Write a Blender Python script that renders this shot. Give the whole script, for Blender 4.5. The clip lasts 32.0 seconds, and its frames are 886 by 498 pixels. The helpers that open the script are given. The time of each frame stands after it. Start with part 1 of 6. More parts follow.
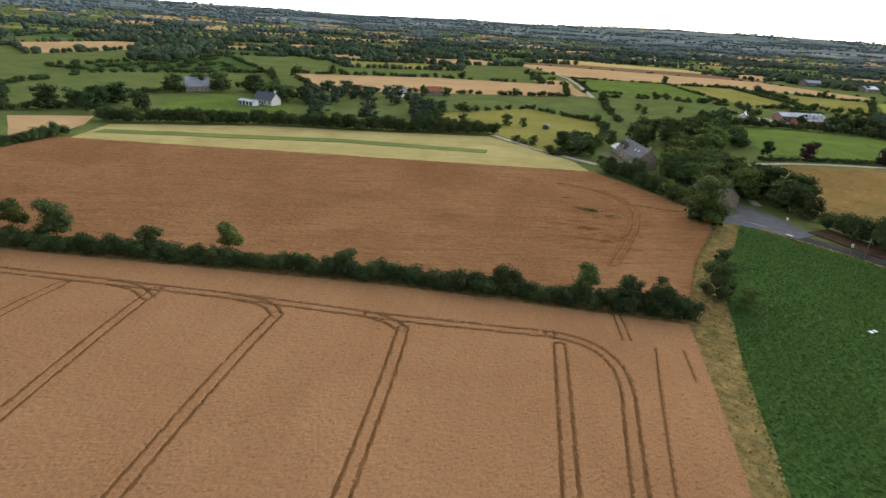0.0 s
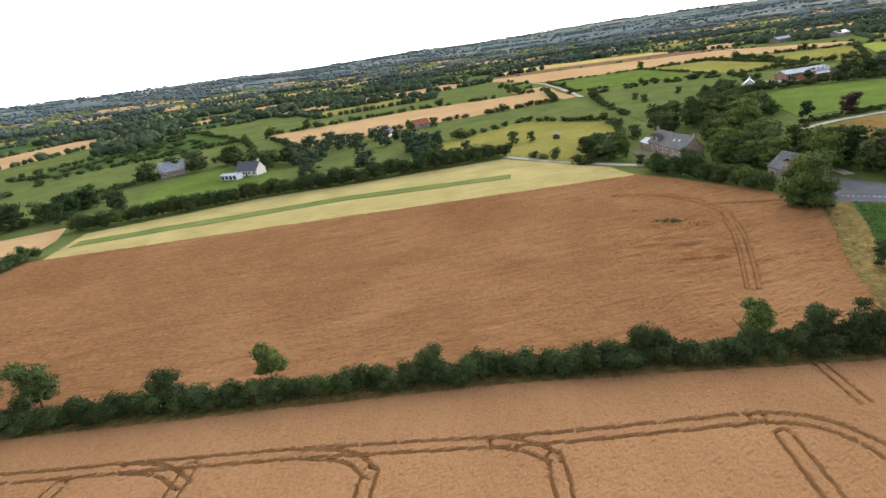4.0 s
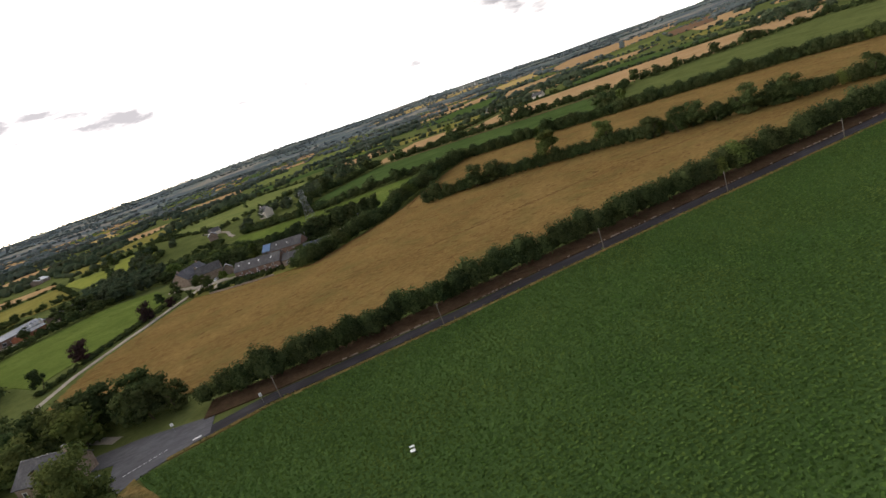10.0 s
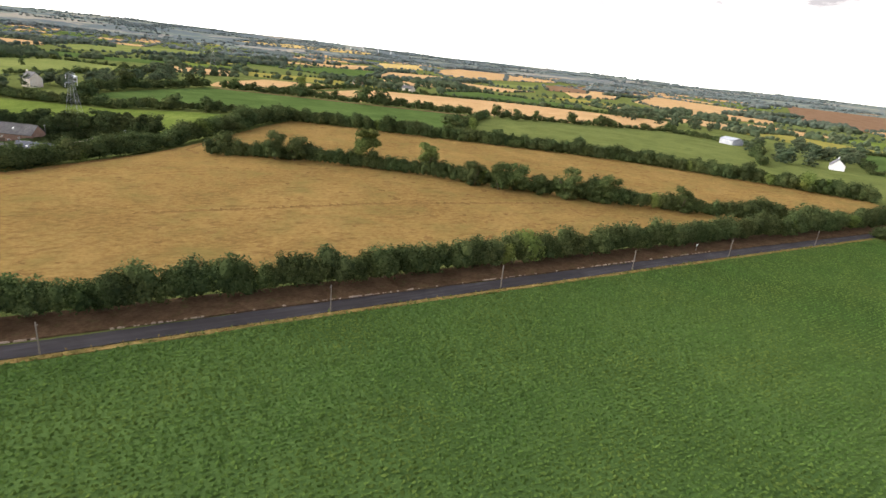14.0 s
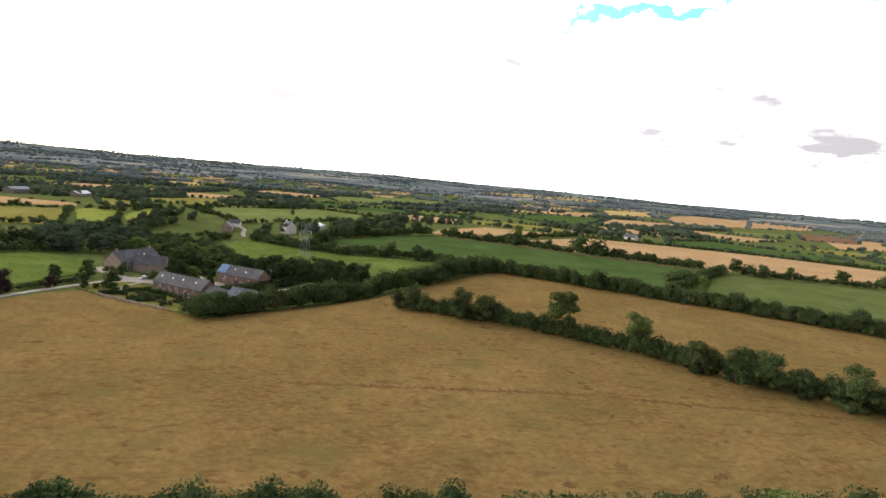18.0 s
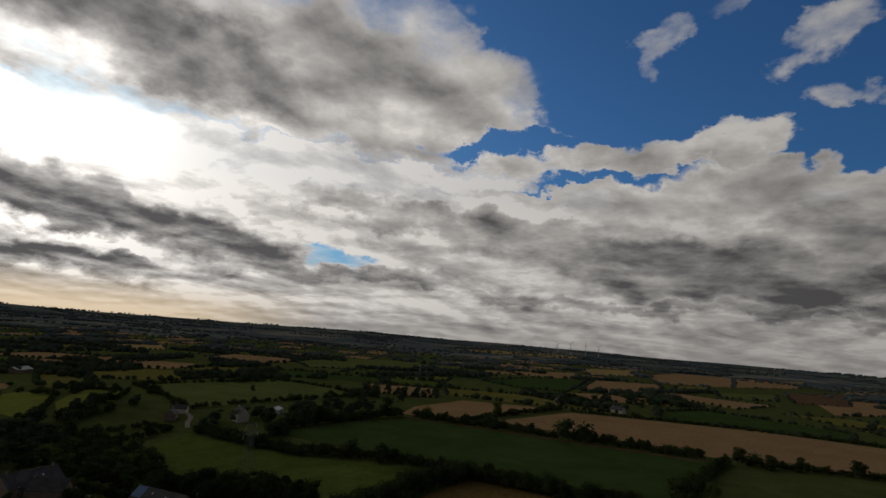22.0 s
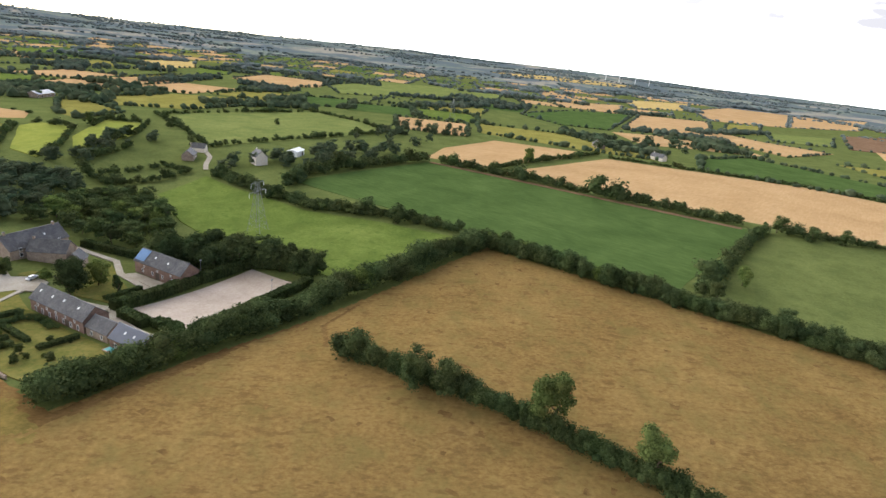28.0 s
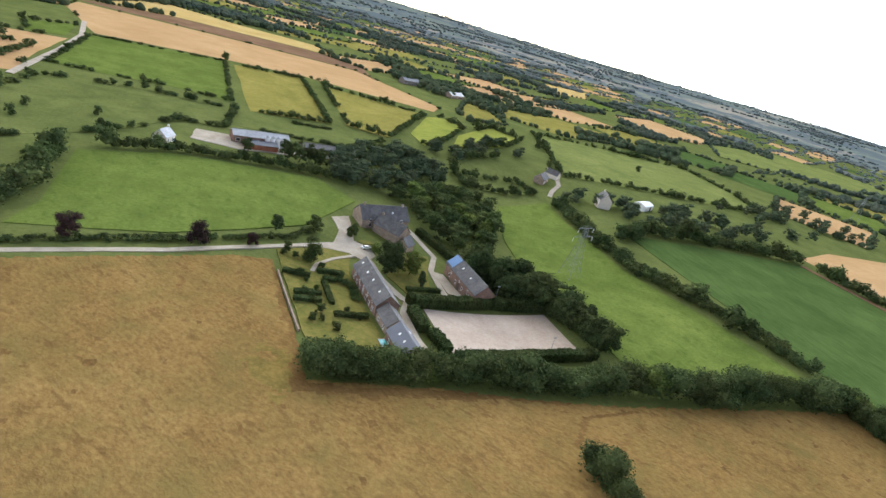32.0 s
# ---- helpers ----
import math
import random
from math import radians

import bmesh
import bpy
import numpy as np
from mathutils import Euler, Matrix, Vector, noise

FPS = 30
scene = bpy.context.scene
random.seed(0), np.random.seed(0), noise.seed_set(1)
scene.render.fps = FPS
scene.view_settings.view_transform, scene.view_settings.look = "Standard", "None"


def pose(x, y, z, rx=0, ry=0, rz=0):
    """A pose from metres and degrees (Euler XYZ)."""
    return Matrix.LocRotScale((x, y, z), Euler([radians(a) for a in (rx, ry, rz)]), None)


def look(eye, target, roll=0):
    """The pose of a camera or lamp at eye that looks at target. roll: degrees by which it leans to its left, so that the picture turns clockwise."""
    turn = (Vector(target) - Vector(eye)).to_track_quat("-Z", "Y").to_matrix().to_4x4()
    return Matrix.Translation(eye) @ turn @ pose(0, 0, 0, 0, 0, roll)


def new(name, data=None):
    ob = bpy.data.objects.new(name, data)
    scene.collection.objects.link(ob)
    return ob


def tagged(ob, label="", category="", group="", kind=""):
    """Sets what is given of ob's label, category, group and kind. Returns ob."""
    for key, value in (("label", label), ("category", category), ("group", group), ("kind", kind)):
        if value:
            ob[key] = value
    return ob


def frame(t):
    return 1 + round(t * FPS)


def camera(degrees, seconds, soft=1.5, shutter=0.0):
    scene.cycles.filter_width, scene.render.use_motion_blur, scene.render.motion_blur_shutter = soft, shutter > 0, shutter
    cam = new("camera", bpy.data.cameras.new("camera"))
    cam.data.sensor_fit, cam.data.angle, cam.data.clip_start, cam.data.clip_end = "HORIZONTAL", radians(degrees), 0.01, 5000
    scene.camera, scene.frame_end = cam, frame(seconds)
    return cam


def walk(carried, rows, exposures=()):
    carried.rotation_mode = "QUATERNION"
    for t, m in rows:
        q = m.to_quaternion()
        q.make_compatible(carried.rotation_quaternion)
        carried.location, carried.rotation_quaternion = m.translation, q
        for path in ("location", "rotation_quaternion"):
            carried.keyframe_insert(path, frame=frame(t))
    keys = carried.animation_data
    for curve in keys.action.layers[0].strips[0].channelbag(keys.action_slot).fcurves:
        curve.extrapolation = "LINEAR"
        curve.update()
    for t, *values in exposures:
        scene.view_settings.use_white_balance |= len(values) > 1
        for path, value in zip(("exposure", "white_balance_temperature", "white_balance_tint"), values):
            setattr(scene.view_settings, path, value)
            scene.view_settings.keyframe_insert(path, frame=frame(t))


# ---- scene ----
# the camera and its flight: seconds, place in metres, turn in degrees
cam = camera(77.42, 32.0)
PATH = (
    (0, 0.00, 0.00, 48.00, 67.82, -3.53, 1.44),
    (0.5, -2.40, 3.66, 48.16, 67.70, -3.54, 1.41),
    (1, -4.90, 7.29, 48.38, 67.97, -4.22, 1.31),
    (1.5, -7.39, 10.75, 48.58, 68.44, -4.34, 1.24),
    (2, -9.89, 14.07, 48.73, 68.70, -4.51, 0.95),
    (2.5, -12.30, 17.47, 48.70, 68.94, -3.22, 0.45),
    (4.5, -16.26, 32.37, 45.13, 71.85, 11.85, -7.95),
    (5, -16.15, 36.26, 44.99, 73.12, 14.03, -14.39),
    (5.5, -15.53, 39.86, 45.04, 73.05, 14.97, -16.77),
    (6, -14.13, 43.11, 45.30, 73.66, 16.06, -26.94),
    (6.5, -11.81, 45.95, 45.71, 74.44, 16.84, -36.86),
    (7, -8.90, 48.37, 46.15, 74.02, 17.11, -35.83),
    (7.5, -5.58, 50.31, 46.52, 74.38, 17.76, -45.70),
    (8, -2.06, 51.83, 46.81, 74.67, 17.83, -51.51),
    (8.5, 1.53, 52.86, 47.15, 74.94, 17.59, -58.36),
    (9, 5.52, 53.50, 47.39, 75.18, 17.80, -65.32),
    (9.5, 9.74, 53.56, 47.36, 75.08, 18.56, -69.81),
    (10, 14.18, 52.91, 47.41, 74.66, 19.21, -76.54),
    (10.5, 18.95, 51.57, 47.58, 74.21, 16.95, -83.63),
    (11, 23.91, 49.67, 47.74, 73.63, 5.18, -92.31),
    (11.5, 28.88, 47.73, 47.80, 73.16, 0.73, -93.88),
    (12, 33.96, 45.81, 47.72, 72.31, -0.57, -92.51),
    (12.5, 39.24, 43.92, 47.46, 71.75, -2.46, -92.44),
    (13, 44.52, 42.03, 47.12, 71.43, -2.90, -90.44),
    (13.5, 49.64, 40.04, 46.83, 71.17, -3.16, -88.68),
    (15.5, 69.11, 31.13, 47.41, 70.28, -17.05, -82.13),
    (16, 73.80, 30.98, 47.37, 69.32, -10.14, -72.88),
    (16.5, 78.48, 31.54, 47.40, 68.39, -5.62, -66.14),
    (17, 83.28, 32.57, 47.74, 68.42, -4.61, -65.32),
    (17.5, 88.19, 33.86, 48.64, 74.99, -4.46, -64.14),
    (18, 93.06, 35.28, 50.23, 83.59, -4.77, -64.60),
    (18.5, 97.68, 36.62, 52.45, 86.24, -5.22, -65.33),
    (19, 101.93, 37.86, 55.04, 88.62, -5.18, -65.40),
    (19.5, 105.86, 38.99, 57.79, 92.81, -5.31, -66.07),
    (20, 109.56, 40.04, 60.54, 96.04, -5.02, -66.37),
    (20.5, 113.05, 41.03, 63.19, 97.88, -4.69, -66.82),
    (21, 116.39, 41.97, 65.88, 98.95, -4.63, -67.00),
    (21.5, 119.73, 42.83, 68.68, 99.32, -4.28, -66.77),
    (22, 123.14, 43.62, 71.67, 99.55, -4.25, -66.71),
    (22.5, 126.65, 44.34, 74.89, 99.82, -4.69, -66.62),
    (23, 130.21, 45.02, 78.24, 100.14, -4.84, -66.29),
    (23.5, 133.77, 45.70, 81.58, 100.41, -5.17, -66.01),
    (24, 137.21, 46.43, 84.65, 100.69, -5.29, -65.86),
    (24.5, 140.53, 47.22, 87.19, 96.49, -5.16, -65.62),
    (25, 143.75, 48.00, 88.96, 81.75, -5.09, -65.47),
    (25.5, 146.93, 48.71, 89.73, 73.62, -5.14, -64.90),
    (26, 150.27, 49.44, 89.83, 71.16, -5.20, -64.12),
    (26.5, 153.86, 50.26, 89.75, 70.60, -5.54, -63.40),
    (28.5, 169.34, 54.37, 90.75, 70.82, -5.91, -62.41),
    (29, 173.01, 55.59, 90.88, 70.89, -5.90, -62.36),
    (29.5, 176.54, 57.18, 90.98, 69.99, -6.40, -54.28),
    (30, 179.88, 59.32, 91.11, 69.85, -15.62, -51.95),
    (30.5, 182.84, 61.89, 91.20, 69.00, -17.55, -43.90),
    (31, 185.31, 64.80, 91.23, 68.33, -16.94, -36.86),
    (31.5, 187.41, 67.86, 91.15, 67.84, -16.31, -30.09),
    (32, 189.32, 70.97, 90.97, 67.39, -15.14, -23.85),
)
EXPOSURES = ((0, -0.65, 5900, 9), (1, 0.05, 5700, 8), (2, 0.05, 5650, 8), (4, -0.15, 6000, 11), (6, -0.75, 6400, 15), (7, -0.85, 6400, 15), (9, -0.9, 6450, 15), (10, -1.1, 6500, 15), (11, -0.95, 6550, 15), (12, -0.55, 6600, 15), (13, 0.0, 6600, 15), (16, 0.08, 6200, 12), (17, 0.6, 5800, 10), (17.5, 0.35, 6100, 12), (18, -0.55, 6400, 15), (19, -2.85, 6500, 13), (20, -3.75, 6400, 12), (21, -4.0, 6500, 12), (24.4, -4.0, 6550, 12), (25, -3.95, 6500, 12), (25.5, -2.3, 6600, 14), (26, -1.4, 6700, 15), (26.5, -0.95, 6450, 15), (28.5, -0.2, 6100, 12), (30, -0.2, 5950, 12), (32, -0.15, 5900, 11))
walk(cam, [(t, pose(*p)) for t, *p in PATH], EXPOSURES)

# ---- sky and sun ----
SUN_AZ, SUN_EL = 27.5, 17.0
SKY = 0.5


def heading(az, el):
    a, e = radians(az), radians(el)
    return Vector((math.sin(a) * math.cos(e), math.cos(a) * math.cos(e), math.sin(e)))


class Graph:
    """A short way to write a node tree."""

    def __init__(self, tree):
        self.tree = tree
        tree.nodes.clear()

    def add(self, kind, outs=0, **given):
        node = self.tree.nodes.new(kind)
        for key, value in given.items():
            if key.startswith("i_"):
                slot = node.inputs[int(key[2:])] if key[2:].isdigit() else node.inputs[key[2:].replace("_", " ")]
                if isinstance(value, bpy.types.NodeSocket):
                    self.tree.links.new(value, slot)
                else:
                    slot.default_value = value
            elif key == "operation":
                node.operation = value
            elif key == "blend":
                node.data_type, node.blend_type = "RGBA", value
            elif key == "sky":
                node.sky_type = value
            elif key == "dims":
                node.noise_dimensions = value
            elif key == "interp":
                node.interpolation_type = value
        return node.outputs[outs]

    def math(self, op, a, b=0.0, c=0.0):
        return self.add("ShaderNodeMath", operation=op, i_0=a, i_1=b, i_2=c)

    def mix(self, f, a, b, blend="MIX"):
        return self.add("ShaderNodeMix", 2, blend=blend, i_0=f, i_6=a, i_7=b)

    def span(self, v, a, b, c=0.0, d=1.0):
        return self.add("ShaderNodeMapRange", interp="SMOOTHSTEP", i_0=v, i_1=a, i_2=b, i_3=c, i_4=d)

    def noise(self, vec, scale, detail=4.0, rough=0.55, warp=0.0):
        return self.add("ShaderNodeTexNoise", 0, i_Vector=vec, i_Scale=scale, i_Detail=detail, i_Roughness=rough, i_Distortion=warp)


def make_sky():
    """Broken cloud: placed banks with torn edges, thin and bright at the rim, grey where they are thick; blue between them."""
    world = bpy.data.worlds.new("sky")
    scene.world = world
    world.use_nodes = True
    g = Graph(world.node_tree)
    way = g.add("ShaderNodeTexCoord", 0)
    sep = g.tree.nodes.new("ShaderNodeSeparateXYZ")
    g.tree.links.new(way, sep.inputs[0])
    x, y, z = sep.outputs
    az = g.math("MULTIPLY", g.math("ARCTAN2", x, y), 57.2958)
    el = g.math("MULTIPLY", g.math("ARCSINE", z), 57.2958)
    # the cloud layer lies flat above: its shapes close up towards the horizon
    low = g.math("ADD", g.math("MAXIMUM", z, 0.0), 0.17)
    plane = g.add("ShaderNodeCombineXYZ", i_0=g.math("DIVIDE", x, low), i_1=g.math("DIVIDE", y, low), i_2=0.0)
    toward = heading(SUN_AZ, 0.0) * 0.14
    ahead = g.add("ShaderNodeVectorMath", operation="ADD", i_0=plane, i_1=toward)
    mass = g.math("SUBTRACT", g.noise(plane, 0.75, 10.0, 0.55, 0.25), 0.5)
    relief = g.math("SUBTRACT", g.noise(plane, 1.7, 9.0, 0.56, 0.15), g.noise(ahead, 1.7, 9.0, 0.56, 0.15))
    fluff = g.math("SUBTRACT", g.noise(plane, 5.5, 8.0, 0.6, 0.2), 0.5)
    # tear the outlines of the banks
    ball = g.add("ShaderNodeVectorMath", operation="MULTIPLY", i_0=way, i_1=(1.0, 1.0, 1.5))
    other = g.add("ShaderNodeVectorMath", operation="ADD", i_0=ball, i_1=(5.2, 1.7, 3.1))
    az = g.math("ADD", az, g.math("MULTIPLY", g.math("SUBTRACT", g.noise(ball, 8.0, 8.0, 0.56), 0.5), 17.0))
    el_w = g.math("ADD", el, g.math("MULTIPLY", g.math("SUBTRACT", g.noise(other, 10.0, 8.0, 0.57), 0.5), 8.5))

    def bank(a, e, wa, we, tilt=0.0, k=1.0):
        c, s = math.cos(radians(tilt)), math.sin(radians(tilt))
        da, de = g.math("SUBTRACT", az, a), g.math("SUBTRACT", el_w, e)
        u = g.math("MULTIPLY", g.math("ADD", g.math("MULTIPLY", da, c), g.math("MULTIPLY", de, s)), 1 / wa)
        v = g.math("MULTIPLY", g.math("SUBTRACT", g.math("MULTIPLY", de, c), g.math("MULTIPLY", da, s)), 1 / we)
        r = g.math("ADD", g.math("MULTIPLY", u, u), g.math("MULTIPLY", v, v))
        return g.span(r, 1.9, 0.1, 0.0, k)

    def heaped(rows):
        out = None
        for r in rows:
            out = bank(*r) if out is None else g.math("MAXIMUM", out, bank(*r))
        return out

    # blue openings, clouds standing in them, dark bases and bright breaks: heading, height, half-width, half-height, tilt, weight
    hole = heaped([(93, 30, 16, 8, 0), (77, 34, 9, 4.5, 0), (85, 24.5, 8, 4, 0), (103, 21.5, 11, 4, 0), (73, 20.4, 8, 1.2, 4, 0.75), (84, 17.0, 10, 0.8, 2, 0.7), (54.5, 7.6, 5, 0.9, 0, 0.33)])
    inhole = heaped([(87.5, 29, 4.5, 2.6, 40, 0.82), (94, 33, 6, 2, 15, 0.7), (101, 28.5, 6, 2.4, 20, 0.84), (104, 23, 5, 1.6, 0, 0.76), (69.5, 33.5, 3, 1.5, 0, 0.6), (78, 18.6, 16, 1.5, 3), (93, 20.2, 6, 2.0, 0), (99, 15.0, 16, 2.6, 0)])
    thick = heaped([(40, 24.5, 11, 4.2, -8), (29, 27.5, 8, 4.5, 0, 0.85), (53, 26.5, 10, 4.5, 0, 0.5), (64, 25, 7, 4, 0, 0.3), (28, 10.0, 8, 2.2, 0), (39, 8.9, 13, 1.7, -11), (30, 4.7, 9, 1.1, 0, 0.9), (49, 5.6, 6, 0.9, 0, 0.7), (61, 6.0, 9, 0.9, 0, 0.7), (62, 12.3, 10, 1.4, -6, 0.75), (76, 11.2, 12, 1.6, -4, 0.6), (88, 9.2, 15, 2.2, -3), (95, 7.2, 12, 1.7, -2), (104, 11.5, 9, 3, 0, 0.7), (84, 4.9, 16, 0.6, 0, 0.6), (102, 4.6, 10, 0.6, 0, 0.6), (3, 14, 10, 4, 0), (-25, 13, 9, 4, 0), (118, 12, 14, 5, 0)])
    gap = heaped([(27, 16, 8, 2.6, 0), (45, 16.6, 15, 1.9, 3, 0.95), (62, 16.6, 12, 1.3, 3, 0.8), (32, 7.0, 8, 0.7, -8, 0.8), (52, 10.3, 8, 0.9, -10, 0.7), (74, 14.0, 10, 0.9, 0, 0.5)])
    body = g.math("ADD", 0.22, g.math("ADD", g.math("MULTIPLY", mass, 2.0), g.math("MULTIPLY", fluff, 0.75)))
    body = g.math("ADD", body, g.math("MULTIPLY", thick, 0.8))
    body = g.math("SUBTRACT", body, g.math("MULTIPLY", gap, 0.62))
    body = g.math("SUBTRACT", body, g.math("MULTIPLY", hole, g.math("SUBTRACT", 1.25, g.math("MULTIPLY", inhole, 1.3))))
    # thick grey cloud added overhead, out of view, to cut light on the land
    body = g.math("ADD", body, g.math("MULTIPLY", g.span(el, 36.0, 52.0), 0.5))
    cover = g.span(body, -0.22, 0.3)
    cover = g.math("MAXIMUM", cover, g.math("MULTIPLY", g.span(hole, 0.35, 0.0), g.span(el, 30.0, 12.0)))
    cover = g.math("MAXIMUM", cover, g.math("MULTIPLY", g.span(gap, 0.1, 0.5), 0.93))
    grey = g.add("ShaderNodeMapRange", i_0=body, i_1=-0.05, i_2=1.3, i_3=0.0, i_4=1.0)
    grey = g.math("SUBTRACT", grey, g.math("MULTIPLY", relief, 2.2))
    grey = g.math("SUBTRACT", grey, g.math("MULTIPLY", inhole, 0.12))
    grey = g.add("ShaderNodeClamp", i_0=grey, i_1=0.0, i_2=1.0)
    dot = g.add("ShaderNodeVectorMath", 1, operation="DOT_PRODUCT", i_0=way, i_1=heading(SUN_AZ, SUN_EL))
    near = g.math("MAXIMUM", dot, 0.0)
    halo = g.math("ADD", g.math("MULTIPLY", g.math("POWER", near, 90.0), 14.0), g.math("MULTIPLY", g.math("POWER", near, 10.0), 8.0))
    # brightest towards the sun; unseen sky behind and overhead dimmed to darken the land
    facing = g.add("ShaderNodeVectorMath", 1, operation="DOT_PRODUCT", i_0=way, i_1=heading(SUN_AZ, 0.0))
    side = g.math("MULTIPLY", g.span(facing, -0.55, 0.35, 0.22, 1.0), g.span(g.add("ShaderNodeVectorMath", 1, operation="DOT_PRODUCT", i_0=way, i_1=heading(SUN_AZ, SUN_EL)), 0.25, 0.95, 0.72, 1.0))
    bright = g.math("ADD", g.math("MULTIPLY", g.math("MULTIPLY", side, g.span(el, 36.0, 52.0, 1.0, 0.08)), 12.0), g.math("MULTIPLY", halo, g.math("SUBTRACT", 1.1, grey)))
    lit = g.mix(g.math("POWER", grey, 0.72), (1.55, 1.5, 1.44, 1), (0.235, 0.23, 0.24, 1))
    cloud = g.mix(1.0, lit, g.add("ShaderNodeCombineColor", i_0=bright, i_1=bright, i_2=g.math("MULTIPLY", bright, 0.97)), "MULTIPLY")
    sky = g.tree.nodes.new("ShaderNodeTexSky")
    sky.sky_type = "NISHITA"
    sky.sun_disc, sky.sun_elevation, sky.sun_rotation = False, radians(SUN_EL), radians(SUN_AZ)
    blue = g.mix(1.0, sky.outputs[0], (0.52, 1.2, 2.05, 1), "MULTIPLY")
    over = g.mix(cover, blue, cloud)
    over = g.mix(g.math("MULTIPLY", g.span(el, 4.0, 0.0), 0.5), over, (6.0, 5.8, 5.4, 1))
    glow = g.math("MULTIPLY", g.span(el, 4.5, 0.3), g.span(dot, 0.84, 0.97))
    over = g.mix(g.math("MULTIPLY", glow, 0.6), over, (27.0, 20.0, 11.0, 1))
    back = g.add("ShaderNodeBackground", i_0=over, i_1=SKY)
    g.tree.links.new(back, g.tree.nodes.new("ShaderNodeOutputWorld").inputs[0])


make_sky()
lamp = bpy.data.lights.new("sun", "SUN")
lamp.energy, lamp.angle, lamp.color = 0.4, radians(12), (1.0, 0.93, 0.82)
sun = new("sun", lamp)
sun.matrix_world = look((0, 0, 0), -heading(SUN_AZ, SUN_EL))

# ---- materials ----
def surface(name, cols, coarse=0.03, fine=1.2, rough=0.9, bump=0.15, turn=0.0, stretch=1.0, streak=0.0, patch=None, lean=0.5, own=False, vary=0.0, metal=0.0, spec=0.0, fleck=None):
    """cols: dark, middle and light colour. coarse and fine: noise per metre. stretch: how long the grain runs along the heading turn.
    patch: a colour of stains, with its share. own: grain in the object's own space. vary: change from object to object."""
    m = bpy.data.materials.new(name)
    m.use_nodes = True
    g = Graph(m.node_tree)
    if own:
        at = g.add("ShaderNodeTexCoord", 3)
    else:
        at = g.add("ShaderNodeNewGeometry", 0)
    grain = g.add("ShaderNodeVectorRotate", i_Vector=at, i_Angle=radians(turn))
    grain = g.add("ShaderNodeVectorMath", operation="MULTIPLY", i_0=grain, i_1=(1.0, 1.0 / stretch, 1.0))
    a = g.noise(at, coarse, 5.0, 0.6, 0.6)
    b = g.noise(grain, fine, 5.0, 0.7)
    f = g.math("ADD", g.math("MULTIPLY", a, lean), g.math("MULTIPLY", b, 1.0 - lean))
    ramp = g.tree.nodes.new("ShaderNodeValToRGB")
    g.tree.links.new(f, ramp.inputs[0])
    ramp.color_ramp.elements[0].position, ramp.color_ramp.elements[1].position = 0.36, 0.64
    ramp.color_ramp.elements[0].color = (*cols[0], 1)
    ramp.color_ramp.elements[1].color = (*cols[-1], 1)
    mid = ramp.color_ramp.elements.new(0.5)
    mid.color = (*cols[1], 1)
    col = ramp.outputs[0]
    if streak:
        lines = g.add("ShaderNodeVectorMath", operation="MULTIPLY", i_0=g.add("ShaderNodeVectorRotate", i_Vector=at, i_Angle=radians(turn)), i_1=(1.0, 0.03, 1.0))
        s = g.span(g.noise(lines, 0.7, 3.0, 0.6), 0.35, 0.65)
        col = g.mix(g.math("MULTIPLY", s, streak), col, (*cols[0], 1))
    if patch:
        where = g.math("MULTIPLY", g.span(g.noise(at, coarse * 2.3, 6.0, 0.65, 0.2), 0.62 - patch[1], 0.95 - patch[1]), 0.8)
        col = g.mix(where, col, (*patch[0], 1))
    if fleck:
        spots = g.add("ShaderNodeVectorMath", operation="MULTIPLY", i_0=grain, i_1=(1.0, 0.6, 1.0))
        col = g.mix(g.math("MULTIPLY", g.span(g.noise(spots, fleck[1], 4.0, 0.65), 0.54, 0.66), fleck[2]), col, (*fleck[0], 1))
    if vary:
        tone = g.math("MULTIPLY_ADD", g.add("ShaderNodeObjectInfo", 5), 2 * vary, 1.0 - vary)
        col = g.mix(1.0, col, g.add("ShaderNodeCombineColor", i_0=tone, i_1=tone, i_2=tone), "MULTIPLY")
    shade = g.tree.nodes.new("ShaderNodeBsdfPrincipled")
    g.tree.links.new(col, shade.inputs["Base Color"])
    shade.inputs["Roughness"].default_value = rough
    shade.inputs["Metallic"].default_value = metal
    shade.inputs["Specular IOR Level"].default_value = spec
    if bump:
        h = g.tree.nodes.new("ShaderNodeBump")
        h.inputs["Strength"].default_value, h.inputs["Distance"].default_value = min(1.0, bump * 3), bump
        g.tree.links.new(b, h.inputs["Height"])
        g.tree.links.new(h.outputs[0], shade.inputs["Normal"])
    g.tree.links.new(shade.outputs[0], g.tree.nodes.new("ShaderNodeOutputMaterial").inputs[0])
    return m


